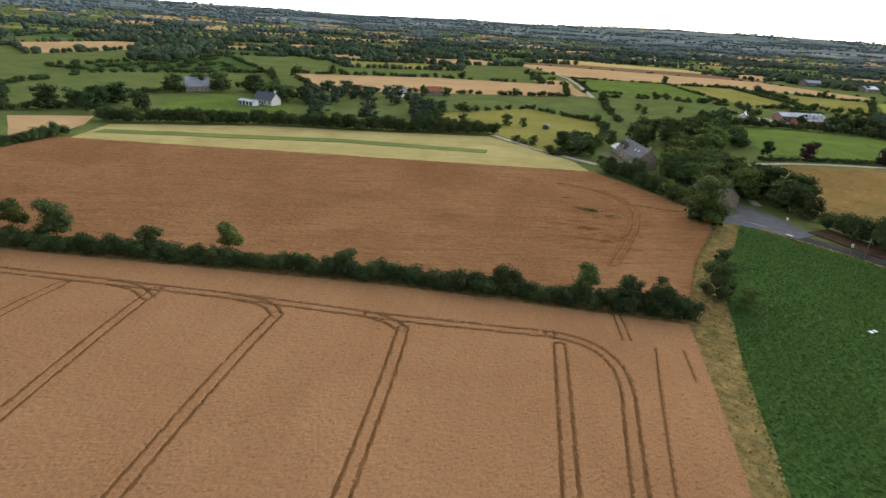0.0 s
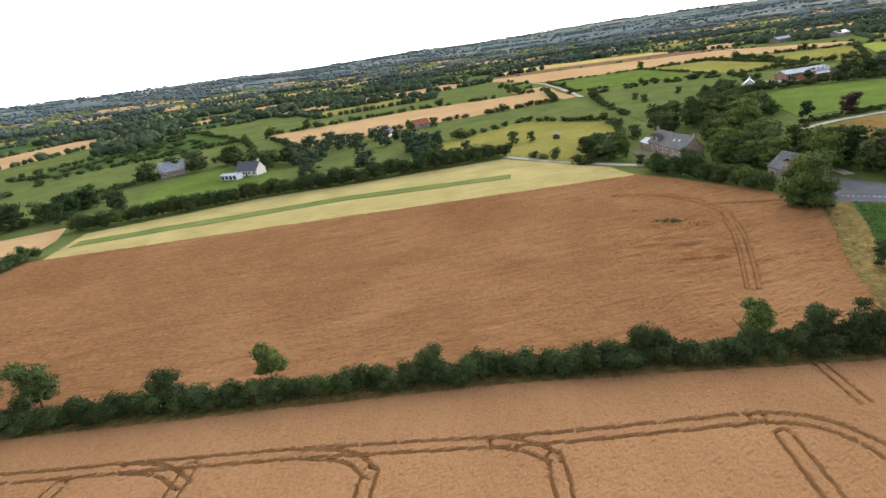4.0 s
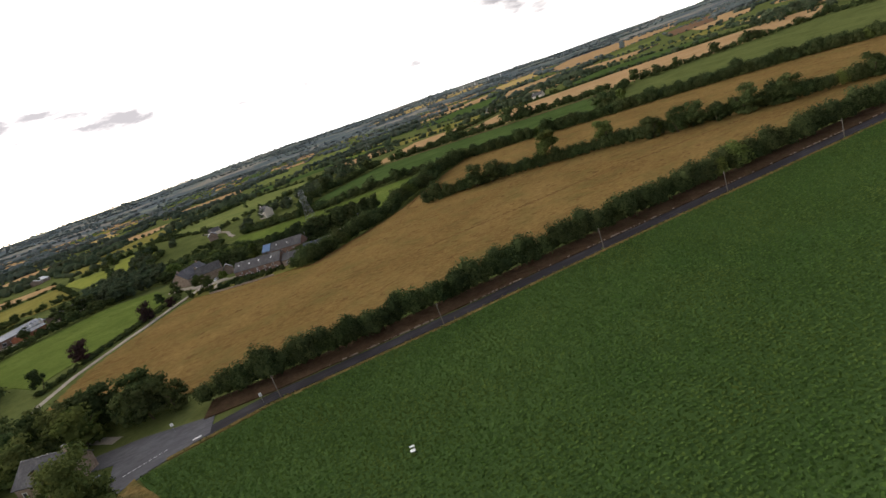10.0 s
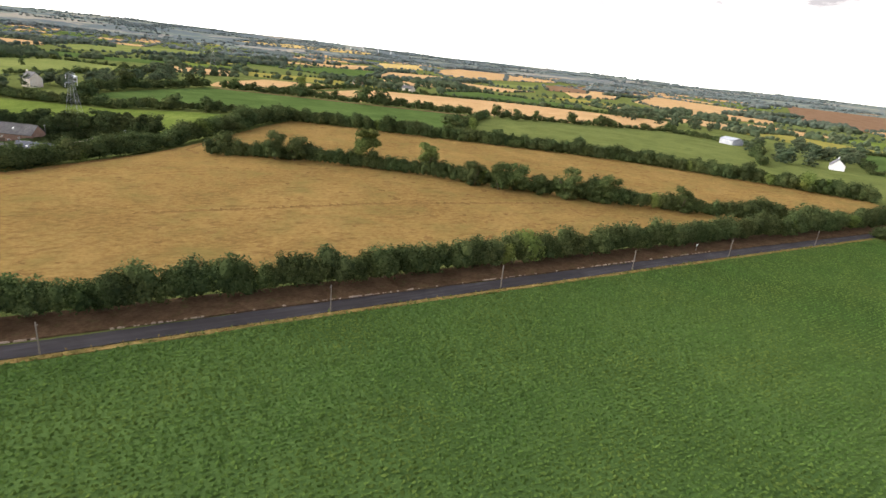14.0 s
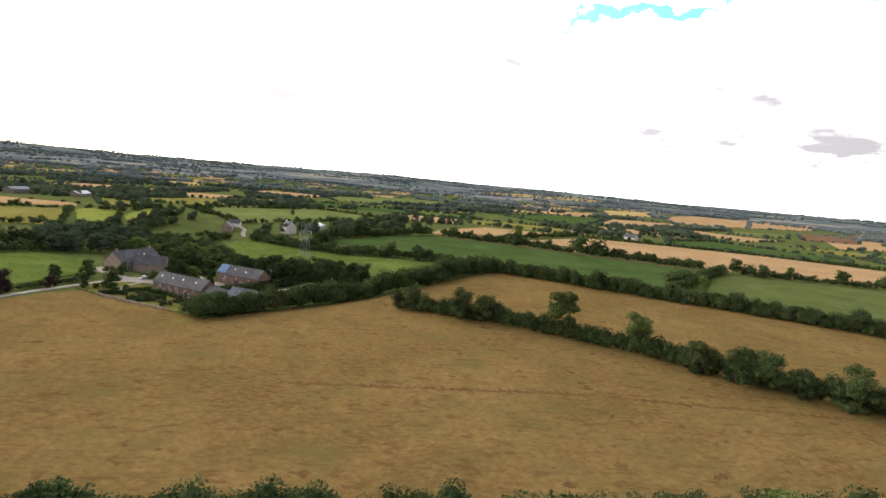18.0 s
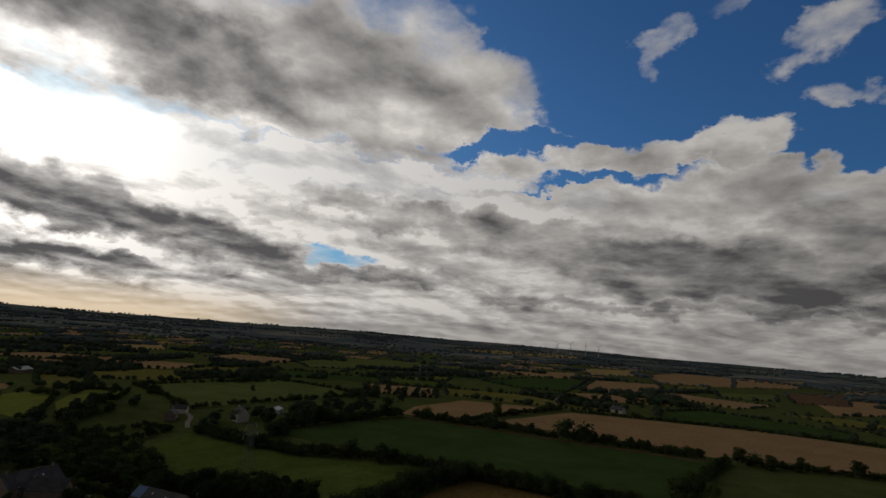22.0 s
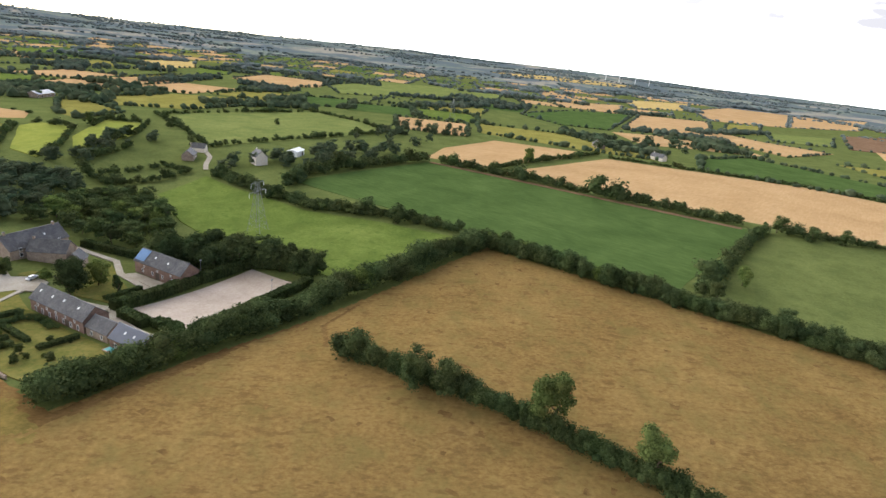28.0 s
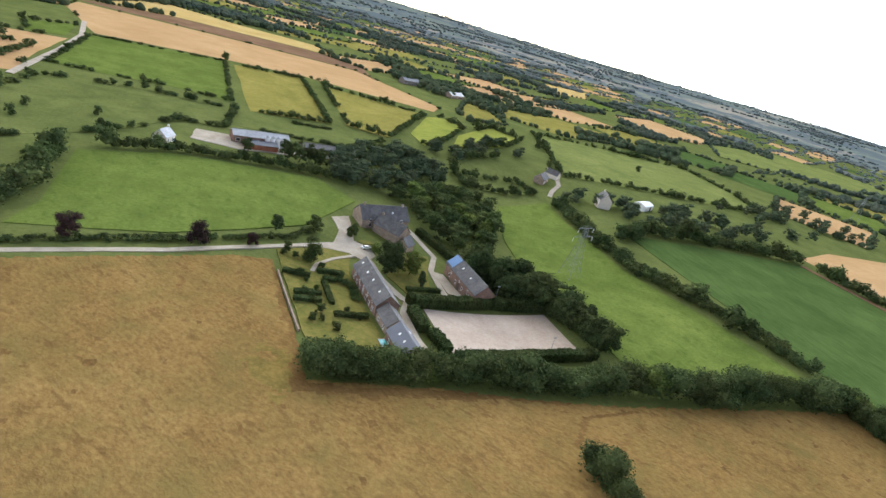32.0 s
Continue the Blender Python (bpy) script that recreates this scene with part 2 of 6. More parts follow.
def foliage(name, dark, light, vary=0.25, own=0.9, thinness=0.25):
    """Leaves: tone changes from clump to clump and from plant to plant; a little light comes through."""
    m = bpy.data.materials.new(name)
    m.use_nodes = True
    g = Graph(m.node_tree)
    geo = g.tree.nodes.new("ShaderNodeNewGeometry")
    at = geo.outputs[0]
    island = geo.outputs["Random Per Island"]
    plant = g.add("ShaderNodeObjectInfo", 5)
    f = g.math("ADD", g.math("MULTIPLY", island, 0.55), g.math("MULTIPLY", g.noise(at, own, 3.0), 0.75))
    col = g.mix(g.span(f, 0.2, 1.0), (*dark, 1), (*light, 1))
    tone = g.math("MULTIPLY_ADD", plant, 2 * vary, 1.0 - vary)
    warm = g.math("MULTIPLY_ADD", g.noise(at, 0.06, 2.0), 0.6, 0.7)
    col = g.mix(1.0, col, g.add("ShaderNodeCombineColor", i_0=g.math("MULTIPLY", tone, warm), i_1=tone, i_2=g.math("MULTIPLY", tone, 0.95)), "MULTIPLY")
    flat = g.add("ShaderNodeBsdfDiffuse", i_0=col)
    thin = g.add("ShaderNodeBsdfTranslucent", i_0=col)
    both = g.add("ShaderNodeMixShader", i_0=thinness, i_1=flat, i_2=thin)
    g.tree.links.new(both, g.tree.nodes.new("ShaderNodeOutputMaterial").inputs[0])
    return m


def plain(name, col, rough=0.6, metal=0.0, wear=0.25, fine=3.0):
    """A small thing's paint, with slight wear."""
    dark = tuple(c * (1 - wear) for c in col)
    return surface(name, (dark, col, tuple(min(1, c * (1 + wear * 0.4)) for c in col)), 0.4, fine, rough, 0.01, metal=metal, own=True, spec=0.4)


WHEAT = surface("ripe_wheat", ((0.245, 0.125, 0.054), (0.315, 0.168, 0.076), (0.385, 0.212, 0.1)), 0.035, 4.2, 0.95, 0.12, 8, 1.3, 0.16, lean=0.35, fleck=((0.2, 0.095, 0.036), 2.6, 0.4))
WHEAT_DARK = surface("riper_wheat", ((0.19, 0.092, 0.038), (0.255, 0.13, 0.056), (0.32, 0.17, 0.078)), 0.03, 1.2, 0.95, 0.3, 82, 4.0, 0.35, fleck=((0.165, 0.08, 0.032), 0.5, 0.5))
TRACK = surface("wheel_tracks", ((0.1, 0.05, 0.018), (0.145, 0.074, 0.028), (0.2, 0.105, 0.042)), 0.2, 2.5, 0.95, 0.12)
DAMP = surface("greening_dry_grass", ((0.12, 0.095, 0.028), (0.18, 0.135, 0.04), (0.26, 0.18, 0.058)), 0.1, 0.8, 0.95, 0.2)
LODGED = surface("lodged_wheat", ((0.16, 0.076, 0.028), (0.23, 0.113, 0.045), (0.3, 0.156, 0.066)), 0.15, 0.9, 0.95, 0.35, 70, 5.0)
STUBBLE = surface("cut_meadow", ((0.29, 0.235, 0.085), (0.4, 0.325, 0.13), (0.49, 0.4, 0.175)), 0.05, 0.9, 0.95, 0.1, 85, 8.0, 0.3)
HAY = surface("dry_grass", ((0.158, 0.098, 0.034), (0.23, 0.147, 0.05), (0.3, 0.2, 0.073)), 0.03, 0.9, 0.95, 0.4, -30, 1.5, 0.15, patch=((0.165, 0.13, 0.042), 0.2), lean=0.35, fleck=((0.13, 0.076, 0.027), 0.35, 0.55))
HAY_LAID = surface("laid_dry_grass", ((0.115, 0.068, 0.025), (0.165, 0.1, 0.036), (0.23, 0.145, 0.052)), 0.1, 1.2, 0.95, 0.3, -30, 2.0)
BEET = surface("leaf_crop_soil", ((0.042, 0.078, 0.021), (0.062, 0.108, 0.029), (0.084, 0.138, 0.038)), 0.02, 1.8, 0.9, 0.3, -32, 2.5, 0.2)
PASTURE = surface("pasture", ((0.09, 0.108, 0.034), (0.125, 0.146, 0.045), (0.165, 0.182, 0.06)), 0.03, 0.7, 0.95, 0.2, patch=((0.085, 0.108, 0.032), 0.2), fleck=((0.085, 0.11, 0.032), 0.3, 0.5))
# brighter grass colour: sunlight on the far slopes is painted in
SUNLIT_GRASS = surface("sun_painted_grass", ((0.2, 0.225, 0.045), (0.265, 0.285, 0.058), (0.33, 0.34, 0.08)), 0.02, 0.5, 0.95, 0.1, 60, 3.0, 0.25, patch=((0.15, 0.19, 0.04), 0.15))
LUSH = surface("lush_pasture", ((0.082, 0.12, 0.025), (0.125, 0.166, 0.036), (0.172, 0.21, 0.05)), 0.03, 0.7, 0.95, 0.2, patch=((0.092, 0.125, 0.028), 0.2), fleck=((0.078, 0.118, 0.025), 0.3, 0.65))
DEEP = surface("dark_green_crop", ((0.051, 0.084, 0.024), (0.075, 0.116, 0.033), (0.1, 0.146, 0.043)), 0.03, 0.6, 0.95, 0.1, 10, 6.0, 0.3)
MEADOW = surface("yellowing_meadow", ((0.17, 0.158, 0.038), (0.24, 0.215, 0.055), (0.31, 0.27, 0.078)), 0.03, 0.5, 0.95, 0.12, 60, 2.0, 0.2)
LEA = surface("grazed_lea", ((0.125, 0.15, 0.045), (0.175, 0.2, 0.06), (0.225, 0.245, 0.08)), 0.02, 0.5, 0.95, 0.1, 70, 3.0, 0.25, patch=((0.1, 0.135, 0.04), 0.18))
PALE = surface("pale_wheat", ((0.37, 0.23, 0.105), (0.45, 0.29, 0.14), (0.52, 0.35, 0.18)), 0.02, 0.5, 0.95, 0.1, 100, 6.0, 0.25)
GOLD = surface("golden_barley", ((0.4, 0.28, 0.095), (0.48, 0.35, 0.135), (0.55, 0.42, 0.18)), 0.02, 0.5, 0.95, 0.1, 95, 6.0, 0.2)
PLOUGH = surface("bare_soil", ((0.15, 0.09, 0.05), (0.2, 0.125, 0.075), (0.26, 0.16, 0.1)), 0.03, 0.5, 0.95, 0.1, 95, 8.0, 0.3)
VERGE = surface("rough_verge", ((0.16, 0.105, 0.038), (0.25, 0.17, 0.06), (0.35, 0.25, 0.095)), 0.22, 0.9, 0.95, 0.4, patch=((0.11, 0.105, 0.036), 0.26), lean=0.35)
BANK = surface("earth_bank", ((0.055, 0.034, 0.02), (0.085, 0.055, 0.033), (0.13, 0.085, 0.05)), 0.2, 1.5, 0.95, 0.2, patch=((0.06, 0.075, 0.025), 0.1))
ASPHALT = surface("asphalt", ((0.03, 0.028, 0.029), (0.05, 0.046, 0.049), (0.078, 0.072, 0.077)), 0.12, 1.4, 0.92, 0.02, -33.5, 12.0, 0.6, spec=0.05)
ASPHALT_OLD = surface("worn_asphalt", ((0.1, 0.098, 0.1), (0.14, 0.137, 0.14), (0.19, 0.186, 0.188)), 0.12, 1.4, 0.85, 0.02, -33.5, 3.0, 0.2)
GRAVEL = surface("gravel", ((0.3, 0.26, 0.2), (0.4, 0.35, 0.28), (0.5, 0.45, 0.37)), 0.15, 2.0, 0.95, 0.06)
SAND = surface("arena_sand", ((0.36, 0.29, 0.23), (0.44, 0.36, 0.29), (0.5, 0.42, 0.35)), 0.1, 1.0, 0.95, 0.05)
LAWN = surface("lawn", ((0.098, 0.108, 0.028), (0.148, 0.146, 0.038), (0.21, 0.182, 0.058)), 0.12, 0.8, 0.95, 0.1, patch=((0.25, 0.2, 0.06), 0.18))


def patchwork(name, scale, cols, haze_tint):
    """Far land: small fields and woods that run into one another, under a painted haze colour."""
    m = bpy.data.materials.new(name)
    m.use_nodes = True
    g = Graph(m.node_tree)
    at = g.add("ShaderNodeNewGeometry", 0)
    off = g.add("ShaderNodeTexNoise", 1, i_Vector=at, i_Scale=0.006, i_Detail=4.0)
    bent = g.add("ShaderNodeVectorMath", operation="MULTIPLY_ADD", i_0=off, i_1=(130.0, 130.0, 0.0), i_2=at)
    bent = g.add("ShaderNodeVectorMath", operation="MULTIPLY", i_0=bent, i_1=(1.0, 0.7, 0.0))
    cell = g.add("ShaderNodeTexVoronoi", 1, i_Vector=bent, i_Scale=scale)
    pick = g.add("ShaderNodeSeparateColor", 0, i_0=cell)
    ramp = g.tree.nodes.new("ShaderNodeValToRGB")
    ramp.color_ramp.interpolation = "CONSTANT"
    while len(ramp.color_ramp.elements) < len(cols):
        ramp.color_ramp.elements.new(0.5)
    for e, (p, c) in zip(ramp.color_ramp.elements, cols):
        e.position, e.color = p, (*c, 1)
    g.tree.links.new(pick, ramp.inputs[0])
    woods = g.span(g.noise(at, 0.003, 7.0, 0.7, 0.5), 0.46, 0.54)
    col = g.mix(woods, ramp.outputs[0], (*haze_tint, 1))
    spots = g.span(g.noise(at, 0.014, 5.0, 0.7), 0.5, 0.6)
    col = g.mix(g.math("MULTIPLY", spots, 0.6), col, (*haze_tint, 1))
    flat = g.add("ShaderNodeBsdfDiffuse", i_0=col)
    g.tree.links.new(flat, g.tree.nodes.new("ShaderNodeOutputMaterial").inputs[0])
    return m


# aerial haze is painted into these: pale fields and blue-grey woods
HILLS = patchwork("haze_painted_hills", 0.0042, ((0.0, (0.17, 0.2, 0.165)), (0.3, (0.21, 0.23, 0.18)), (0.55, (0.3, 0.275, 0.22)), (0.72, (0.175, 0.205, 0.17)), (0.86, (0.27, 0.265, 0.21))), (0.12, 0.145, 0.15))

LEAF = foliage("hedge_leaves", (0.029, 0.045, 0.019), (0.096, 0.122, 0.048))
LEAF_OAK = foliage("tree_leaves", (0.033, 0.05, 0.02), (0.112, 0.142, 0.052))
LEAF_PALE = foliage("pale_leaves", (0.055, 0.085, 0.024), (0.155, 0.195, 0.056))
LEAF_ASH = foliage("ash_leaves", (0.042, 0.062, 0.02), (0.145, 0.172, 0.055))
LEAF_DARK = foliage("dark_leaves", (0.026, 0.041, 0.019), (0.082, 0.108, 0.045))
LEAF_RED = foliage("copper_leaves", (0.024, 0.018, 0.018), (0.07, 0.045, 0.043))
# haze painted into the far foliage: paler and bluer with distance
LEAF_FAR_HAZED = foliage("far_hazed_leaves", (0.05, 0.072, 0.044), (0.108, 0.136, 0.078), own=0.05)
LEAF_FARTHER_HAZED = foliage("farther_hazed_leaves", (0.065, 0.088, 0.072), (0.12, 0.148, 0.108), own=0.03)
LEAF_HAZE = foliage("haze_painted_leaves", (0.108, 0.132, 0.136), (0.155, 0.18, 0.176), own=0.02)
CROP = foliage("crop_leaves", (0.075, 0.134, 0.032), (0.142, 0.222, 0.055), own=0.25, thinness=0.4)
BARK = surface("bark", ((0.06, 0.045, 0.03), (0.11, 0.085, 0.06), (0.17, 0.14, 0.1)), 1.0, 6.0, 0.95, 0.02, own=True)
SLATE = surface("slate", ((0.06, 0.058, 0.062), (0.1, 0.098, 0.1), (0.17, 0.162, 0.158)), 0.35, 2.2, 0.75, 0.03, own=True, spec=0.3, patch=((0.14, 0.12, 0.09), 0.1))
STONE = surface("rubble_stone", ((0.2, 0.15, 0.11), (0.3, 0.23, 0.175), (0.4, 0.33, 0.26)), 0.5, 2.6, 0.95, 0.05, own=True)
REDSTONE = surface("red_stone", ((0.15, 0.095, 0.072), (0.22, 0.145, 0.112), (0.3, 0.21, 0.165)), 0.5, 2.6, 0.95, 0.05, own=True)
RENDERED = surface("pale_render", ((0.6, 0.52, 0.42), (0.7, 0.63, 0.53), (0.78, 0.71, 0.61)), 0.3, 1.5, 0.9, 0.01, own=True)
TIN = surface("grey_sheet_roof", ((0.22, 0.235, 0.26), (0.32, 0.34, 0.365), (0.44, 0.455, 0.475)), 0.15, 1.0, 0.5, 0.02, own=True, spec=0.4)
WHITE = plain("white_paint", (0.8, 0.8, 0.78))
TILE = surface("clay_tiles", ((0.22, 0.085, 0.05), (0.32, 0.13, 0.075), (0.4, 0.19, 0.12)), 0.5, 3.0, 0.9, 0.03, own=True)
DARKWOOD = plain("dark_timber", (0.09, 0.065, 0.045), 0.85)
WOOD = plain("weathered_timber", (0.17, 0.145, 0.12), 0.85)
DARK = plain("dark_opening", (0.02, 0.022, 0.025), 0.3)
BLUE = plain("blue_sheet", (0.13, 0.24, 0.42), 0.7)
STEEL = plain("galvanised_steel", (0.22, 0.23, 0.24), 0.6, 0.3)
GREYBLUE = plain("grey_blue_slates", (0.06, 0.07, 0.1), 0.5)
YARD = surface("trodden_yard", ((0.12, 0.105, 0.075), (0.17, 0.15, 0.11), (0.24, 0.215, 0.165)), 0.15, 1.5, 0.95, 0.05, patch=((0.1, 0.11, 0.045), 0.2))

# ---- helpers for meshes ----
def mesh_of(name, verts, faces, mats, idx=None, smooth=False):
    me = bpy.data.meshes.new(name)
    me.from_pydata([tuple(v) for v in verts], [], [tuple(f) for f in faces])
    for m in mats if isinstance(mats, (list, tuple)) else [mats]:
        me.materials.append(m)
    if idx is not None:
        me.polygons.foreach_set("material_index", np.asarray(idx, dtype=np.int32))
    if smooth:
        me.polygons.foreach_set("use_smooth", np.ones(len(faces), dtype=bool))
    me.update()
    return me


def part(name, bm, material, parent, label=""):
    """Links a bmesh or a finished mesh as one mesh object under a thing or a part."""
    if isinstance(bm, bmesh.types.BMesh):
        me = bpy.data.meshes.new(name)
        bm.to_mesh(me)
        bm.free()
        me.materials.append(material)
    else:
        me = bm
    ob = new(name, me)
    ob.parent = parent
    return tagged(ob, label)


def thing(name, label, category, x=0.0, y=0.0, z=0.0, yaw=0.0, group="", kind=""):
    ob = new(name)
    ob.matrix_world = pose(x, y, z + ground_at(x, y), 0, 0, yaw)
    return tagged(ob, label, category, group, kind)


def inside(px, py, poly):
    px, py = np.asarray(px, float), np.asarray(py, float)
    hit = np.zeros(px.shape, bool)
    for (x0, y0), (x1, y1) in zip(poly, poly[1:] + poly[:1]):
        if y0 != y1:
            hit ^= ((y0 > py) != (y1 > py)) & (px < (x1 - x0) * (py - y0) / (y1 - y0) + x0)
    return hit


def along(line, step, rng=None, wob=0.0):
    """Points every step metres along a line, each with the line's heading in radians."""
    out = []
    for (x0, y0), (x1, y1) in zip(line, line[1:]):
        d = math.hypot(x1 - x0, y1 - y0)
        n = max(1, round(d / step))
        for k in range(n):
            f = k / n
            w = rng.uniform(-wob, wob) if rng else 0.0
            out.append((x0 + (x1 - x0) * f - (y1 - y0) / d * w, y0 + (y1 - y0) * f + (x1 - x0) / d * w, math.atan2(y1 - y0, x1 - x0)))
    out.append((*line[-1], out[-1][2]))
    return out


def away(px, py, line):
    """The distance of points from a line."""
    px, py = np.asarray(px, float), np.asarray(py, float)
    best = np.full(px.shape, 1e9)
    for (x0, y0), (x1, y1) in zip(line, line[1:]):
        dx, dy = x1 - x0, y1 - y0
        f = np.clip(((px - x0) * dx + (py - y0) * dy) / (dx * dx + dy * dy), 0, 1)
        best = np.minimum(best, np.hypot(px - x0 - f * dx, py - y0 - f * dy))
    return best


# ---- ground ----
def wave(x, y, s):
    return np.sin(x / s + 1.3 * np.sin(y / s * 0.7)) * np.cos(y / s * 1.1 + np.sin(x / s * 0.6))


def terrain(x, y):
    """Level under the fields; far off the land swells to a low ring of hills."""
    r = np.hypot(x - 250, y - 150)
    a = np.degrees(np.arctan2(x, y))
    far = np.clip((r - 1500) / 2700, 0, 1) ** 1.6
    crest = np.interp(a, (-180, -60, -20, 0, 25, 50, 65, 85, 100, 115, 140, 180), (30, 58, 75, 82, 104, 106, 96, 76, 64, 38, 28, 30)) + 6 * np.sin(a / 9) + 3 * np.sin(a / 3.1 + 1)
    # a shallow wooded valley below the farmstead
    f = np.clip(((x - 310) * 90 + (y - 235) * 165) / (90 ** 2 + 165 ** 2), 0, 1)
    d = np.hypot(x - 310 - 90 * f, y - 235 - 165 * f)
    return far * crest + np.clip((r - 1300) / 800, 0, 1) * 6 * wave(x, y, 330) - 10 * np.exp(-(d / 72) ** 2)


def ground_at(x, y):
    return float(terrain(np.array(x), np.array(y)))


def make_ground():
    rings = [*range(0, 390, 13), 400, 420, 450, 500, 700, 900, 1100, 1300, 1500, 1700, 1900, 2100, 2300, 2600, 2900, 3200, 3500, 3800, 4100, 4300, 4500, 4620]
    n = 240
    for name, lo, hi, mat, label in (("ground", 0, 43, PASTURE, "rough green grassland between the fields"), ("backdrop", 42, len(rings), HILLS, "wooded horizon hills with blue-grey haze painted into their colour")):
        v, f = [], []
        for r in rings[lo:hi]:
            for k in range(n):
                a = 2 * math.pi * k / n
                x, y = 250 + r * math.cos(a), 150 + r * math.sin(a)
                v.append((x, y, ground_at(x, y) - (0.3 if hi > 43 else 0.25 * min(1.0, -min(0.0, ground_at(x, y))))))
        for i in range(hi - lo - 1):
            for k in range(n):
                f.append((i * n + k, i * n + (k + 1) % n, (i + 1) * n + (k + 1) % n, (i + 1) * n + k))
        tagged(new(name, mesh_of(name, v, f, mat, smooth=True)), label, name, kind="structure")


make_ground()
COUNT = [0]


def field(name, poly, mat, label, h=0.08, jig=0.35, step=7.0):
    """A field as a sheet with thickness and a slightly uneven edge."""
    rng = random.Random(len(poly) * 7 + int(poly[0][0]))
    edge = []
    for p, q in zip(poly, poly[1:] + poly[:1]):
        for x, y, _ in along([p, q], step, rng, jig)[:-1]:
            edge.append((x, y))
    COUNT[0] += 1
    z = h + 0.012 * (COUNT[0] % 7)
    bm = bmesh.new()
    ring = [bm.verts.new((x, y, 0)) for x, y in edge]
    bm.faces.new(ring)
    xs, ys = [p[0] for p in edge], [p[1] for p in edge]
    lie = [ground_at(x, y) for x in np.linspace(min(xs), max(xs), 9) for y in np.linspace(min(ys), max(ys), 9)]
    if max(lie) - min(lie) > 0.2:
        # where the land falls or rises the sheet is cut into strips that follow it
        size = max(max(xs) - min(xs), max(ys) - min(ys))
        cut = 6.0 if size < 130 else max(9.0, size / 24)
        for lo, hi, way in ((min(xs), max(xs), (1, 0, 0)), (min(ys), max(ys), (0, 1, 0))):
            for c in np.arange(lo + cut, hi, cut):
                bmesh.ops.bisect_plane(bm, geom=bm.verts[:] + bm.edges[:] + bm.faces[:], plane_co=Vector(way) * float(c), plane_no=way)
    rim = [e for e in bm.edges if e.is_boundary]
    low = bmesh.ops.extrude_edge_only(bm, edges=rim)["geom"]
    low = {q for q in low if isinstance(q, bmesh.types.BMVert)}
    for q in bm.verts:
        q.co.z = ground_at(q.co.x, q.co.y) + (-0.4 if q in low else z)
    bmesh.ops.recalc_face_normals(bm, faces=bm.faces)
    if max(bm.faces, key=lambda q: q.calc_area()).normal.z < 0:
        bmesh.ops.reverse_faces(bm, faces=bm.faces)
    me = bpy.data.meshes.new(name)
    bm.to_mesh(me)
    bm.free()
    me.materials.append(mat)
    return tagged(new(name, me), label, "field", kind="structure")


def ribbon(name, line, width, mat, label, z=0.12, category="road", kind="structure", parent=None):
    """A strip along a line, with thickness."""
    pts = along(line, 3.0)
    rng = random.Random(len(pts))
    v, f = [], []
    for x, y, a in pts:
        w = width / 2 + rng.uniform(-0.12, 0.12) * min(1, width / 4)
        base = ground_at(x, y)
        for s in (1, -1):
            v.append((x - math.sin(a) * w * s, y + math.cos(a) * w * s, z + base))
        for s in (1, -1):
            v.append((x - math.sin(a) * w * s, y + math.cos(a) * w * s, base - 0.4))
    for k in range(len(pts) - 1):
        a, b = 4 * k, 4 * k + 4
        f += [(a + 1, b + 1, b, a), (a, b, b + 2, a + 2), (b + 1, a + 1, a + 3, b + 3)]
    ob = new(name, mesh_of(name, v, f, mat))
    if parent:
        ob.parent = parent
        return ob
    return tagged(ob, label, category, kind=kind)


# lines of the plan
H1 = [(-215, 116), (-150, 109), (-90, 104.5), (-43, 101.5), (-10, 99.5), (18, 95.5), (47, 91.5)]
ROAD = [(87.8, 153.2), (91.8, 148.2), (105.8, 132.7), (125.8, 98.2), (150.8, 59.7), (171.8, 25.7), (213.8, -41.8), (258.8, -115.8), (302, -186)]
H2 = [(110, 152), (118, 134), (131, 112), (156, 72), (184, 28), (229, -46), (270, -117), (303, -176), (330, -225)]
H3 = [(293, 145), (292, 104), (289, 66), (284.5, 45), (279.5, 28), (273, -5), (268.5, -40), (267, -75), (270, -108)]
H4 = [(424.5, 150.2), (414, 84), (409, 41), (404, -13), (392, -70), (362, -130), (338, -172)]
H5 = [(228.9, 188.5), (267.9, 186.8), (307.1, 180.8), (341.4, 172.4), (382.8, 162.4), (424.6, 153.2)]
H6 = [(-150, 240), (-84, 257), (-42, 260), (20, 271)]
H7 = [(59, 208), (65, 194), (70, 181), (74.5, 168)]

FIELD_A = [(-230, 112), (-90, 101), (-43, 98), (-10, 96), (18, 92), (45, 88), (43, 77), (37, 49), (30, 15), (22, -40), (-230, -40)]
FIELD_B = [(-146, 201), (53, 202), (64, 184), (73, 166), (75, 148), (57, 116), (49, 98), (18, 99), (-10, 103), (-90, 108), (-200, 116), (-150, 175)]
FIELD_C = [(-142, 203.5), (53, 204), (50, 220), (33, 243), (18, 262), (-40, 255), (-84, 252), (-144, 233)]
FIELD_D = [(84, 150), (88.5, 144.5), (102.5, 130), (122.5, 96), (147.5, 57.5), (168.5, 23.5), (210.5, -44), (255.5, -118), (240, -160), (120, -150), (28, -60), (34, 10), (41, 49), (47, 70), (58.2, 104), (66.4, 121), (78.2, 140)]
FIELD_E = [(116, 165), (120, 142), (136, 118), (160, 78), (188, 32), (232, -42), (273, -112), (306, -172), (335, -170), (360, -128), (388, -70), (400, -13), (405, 41), (411, 84), (418.6, 149.2), (334.4, 164.6), (267.3, 179.7), (226.7, 184), (228.1, 208.7), (228.1, 256.1), (194, 248), (151, 240), (126, 228), (118, 195)]

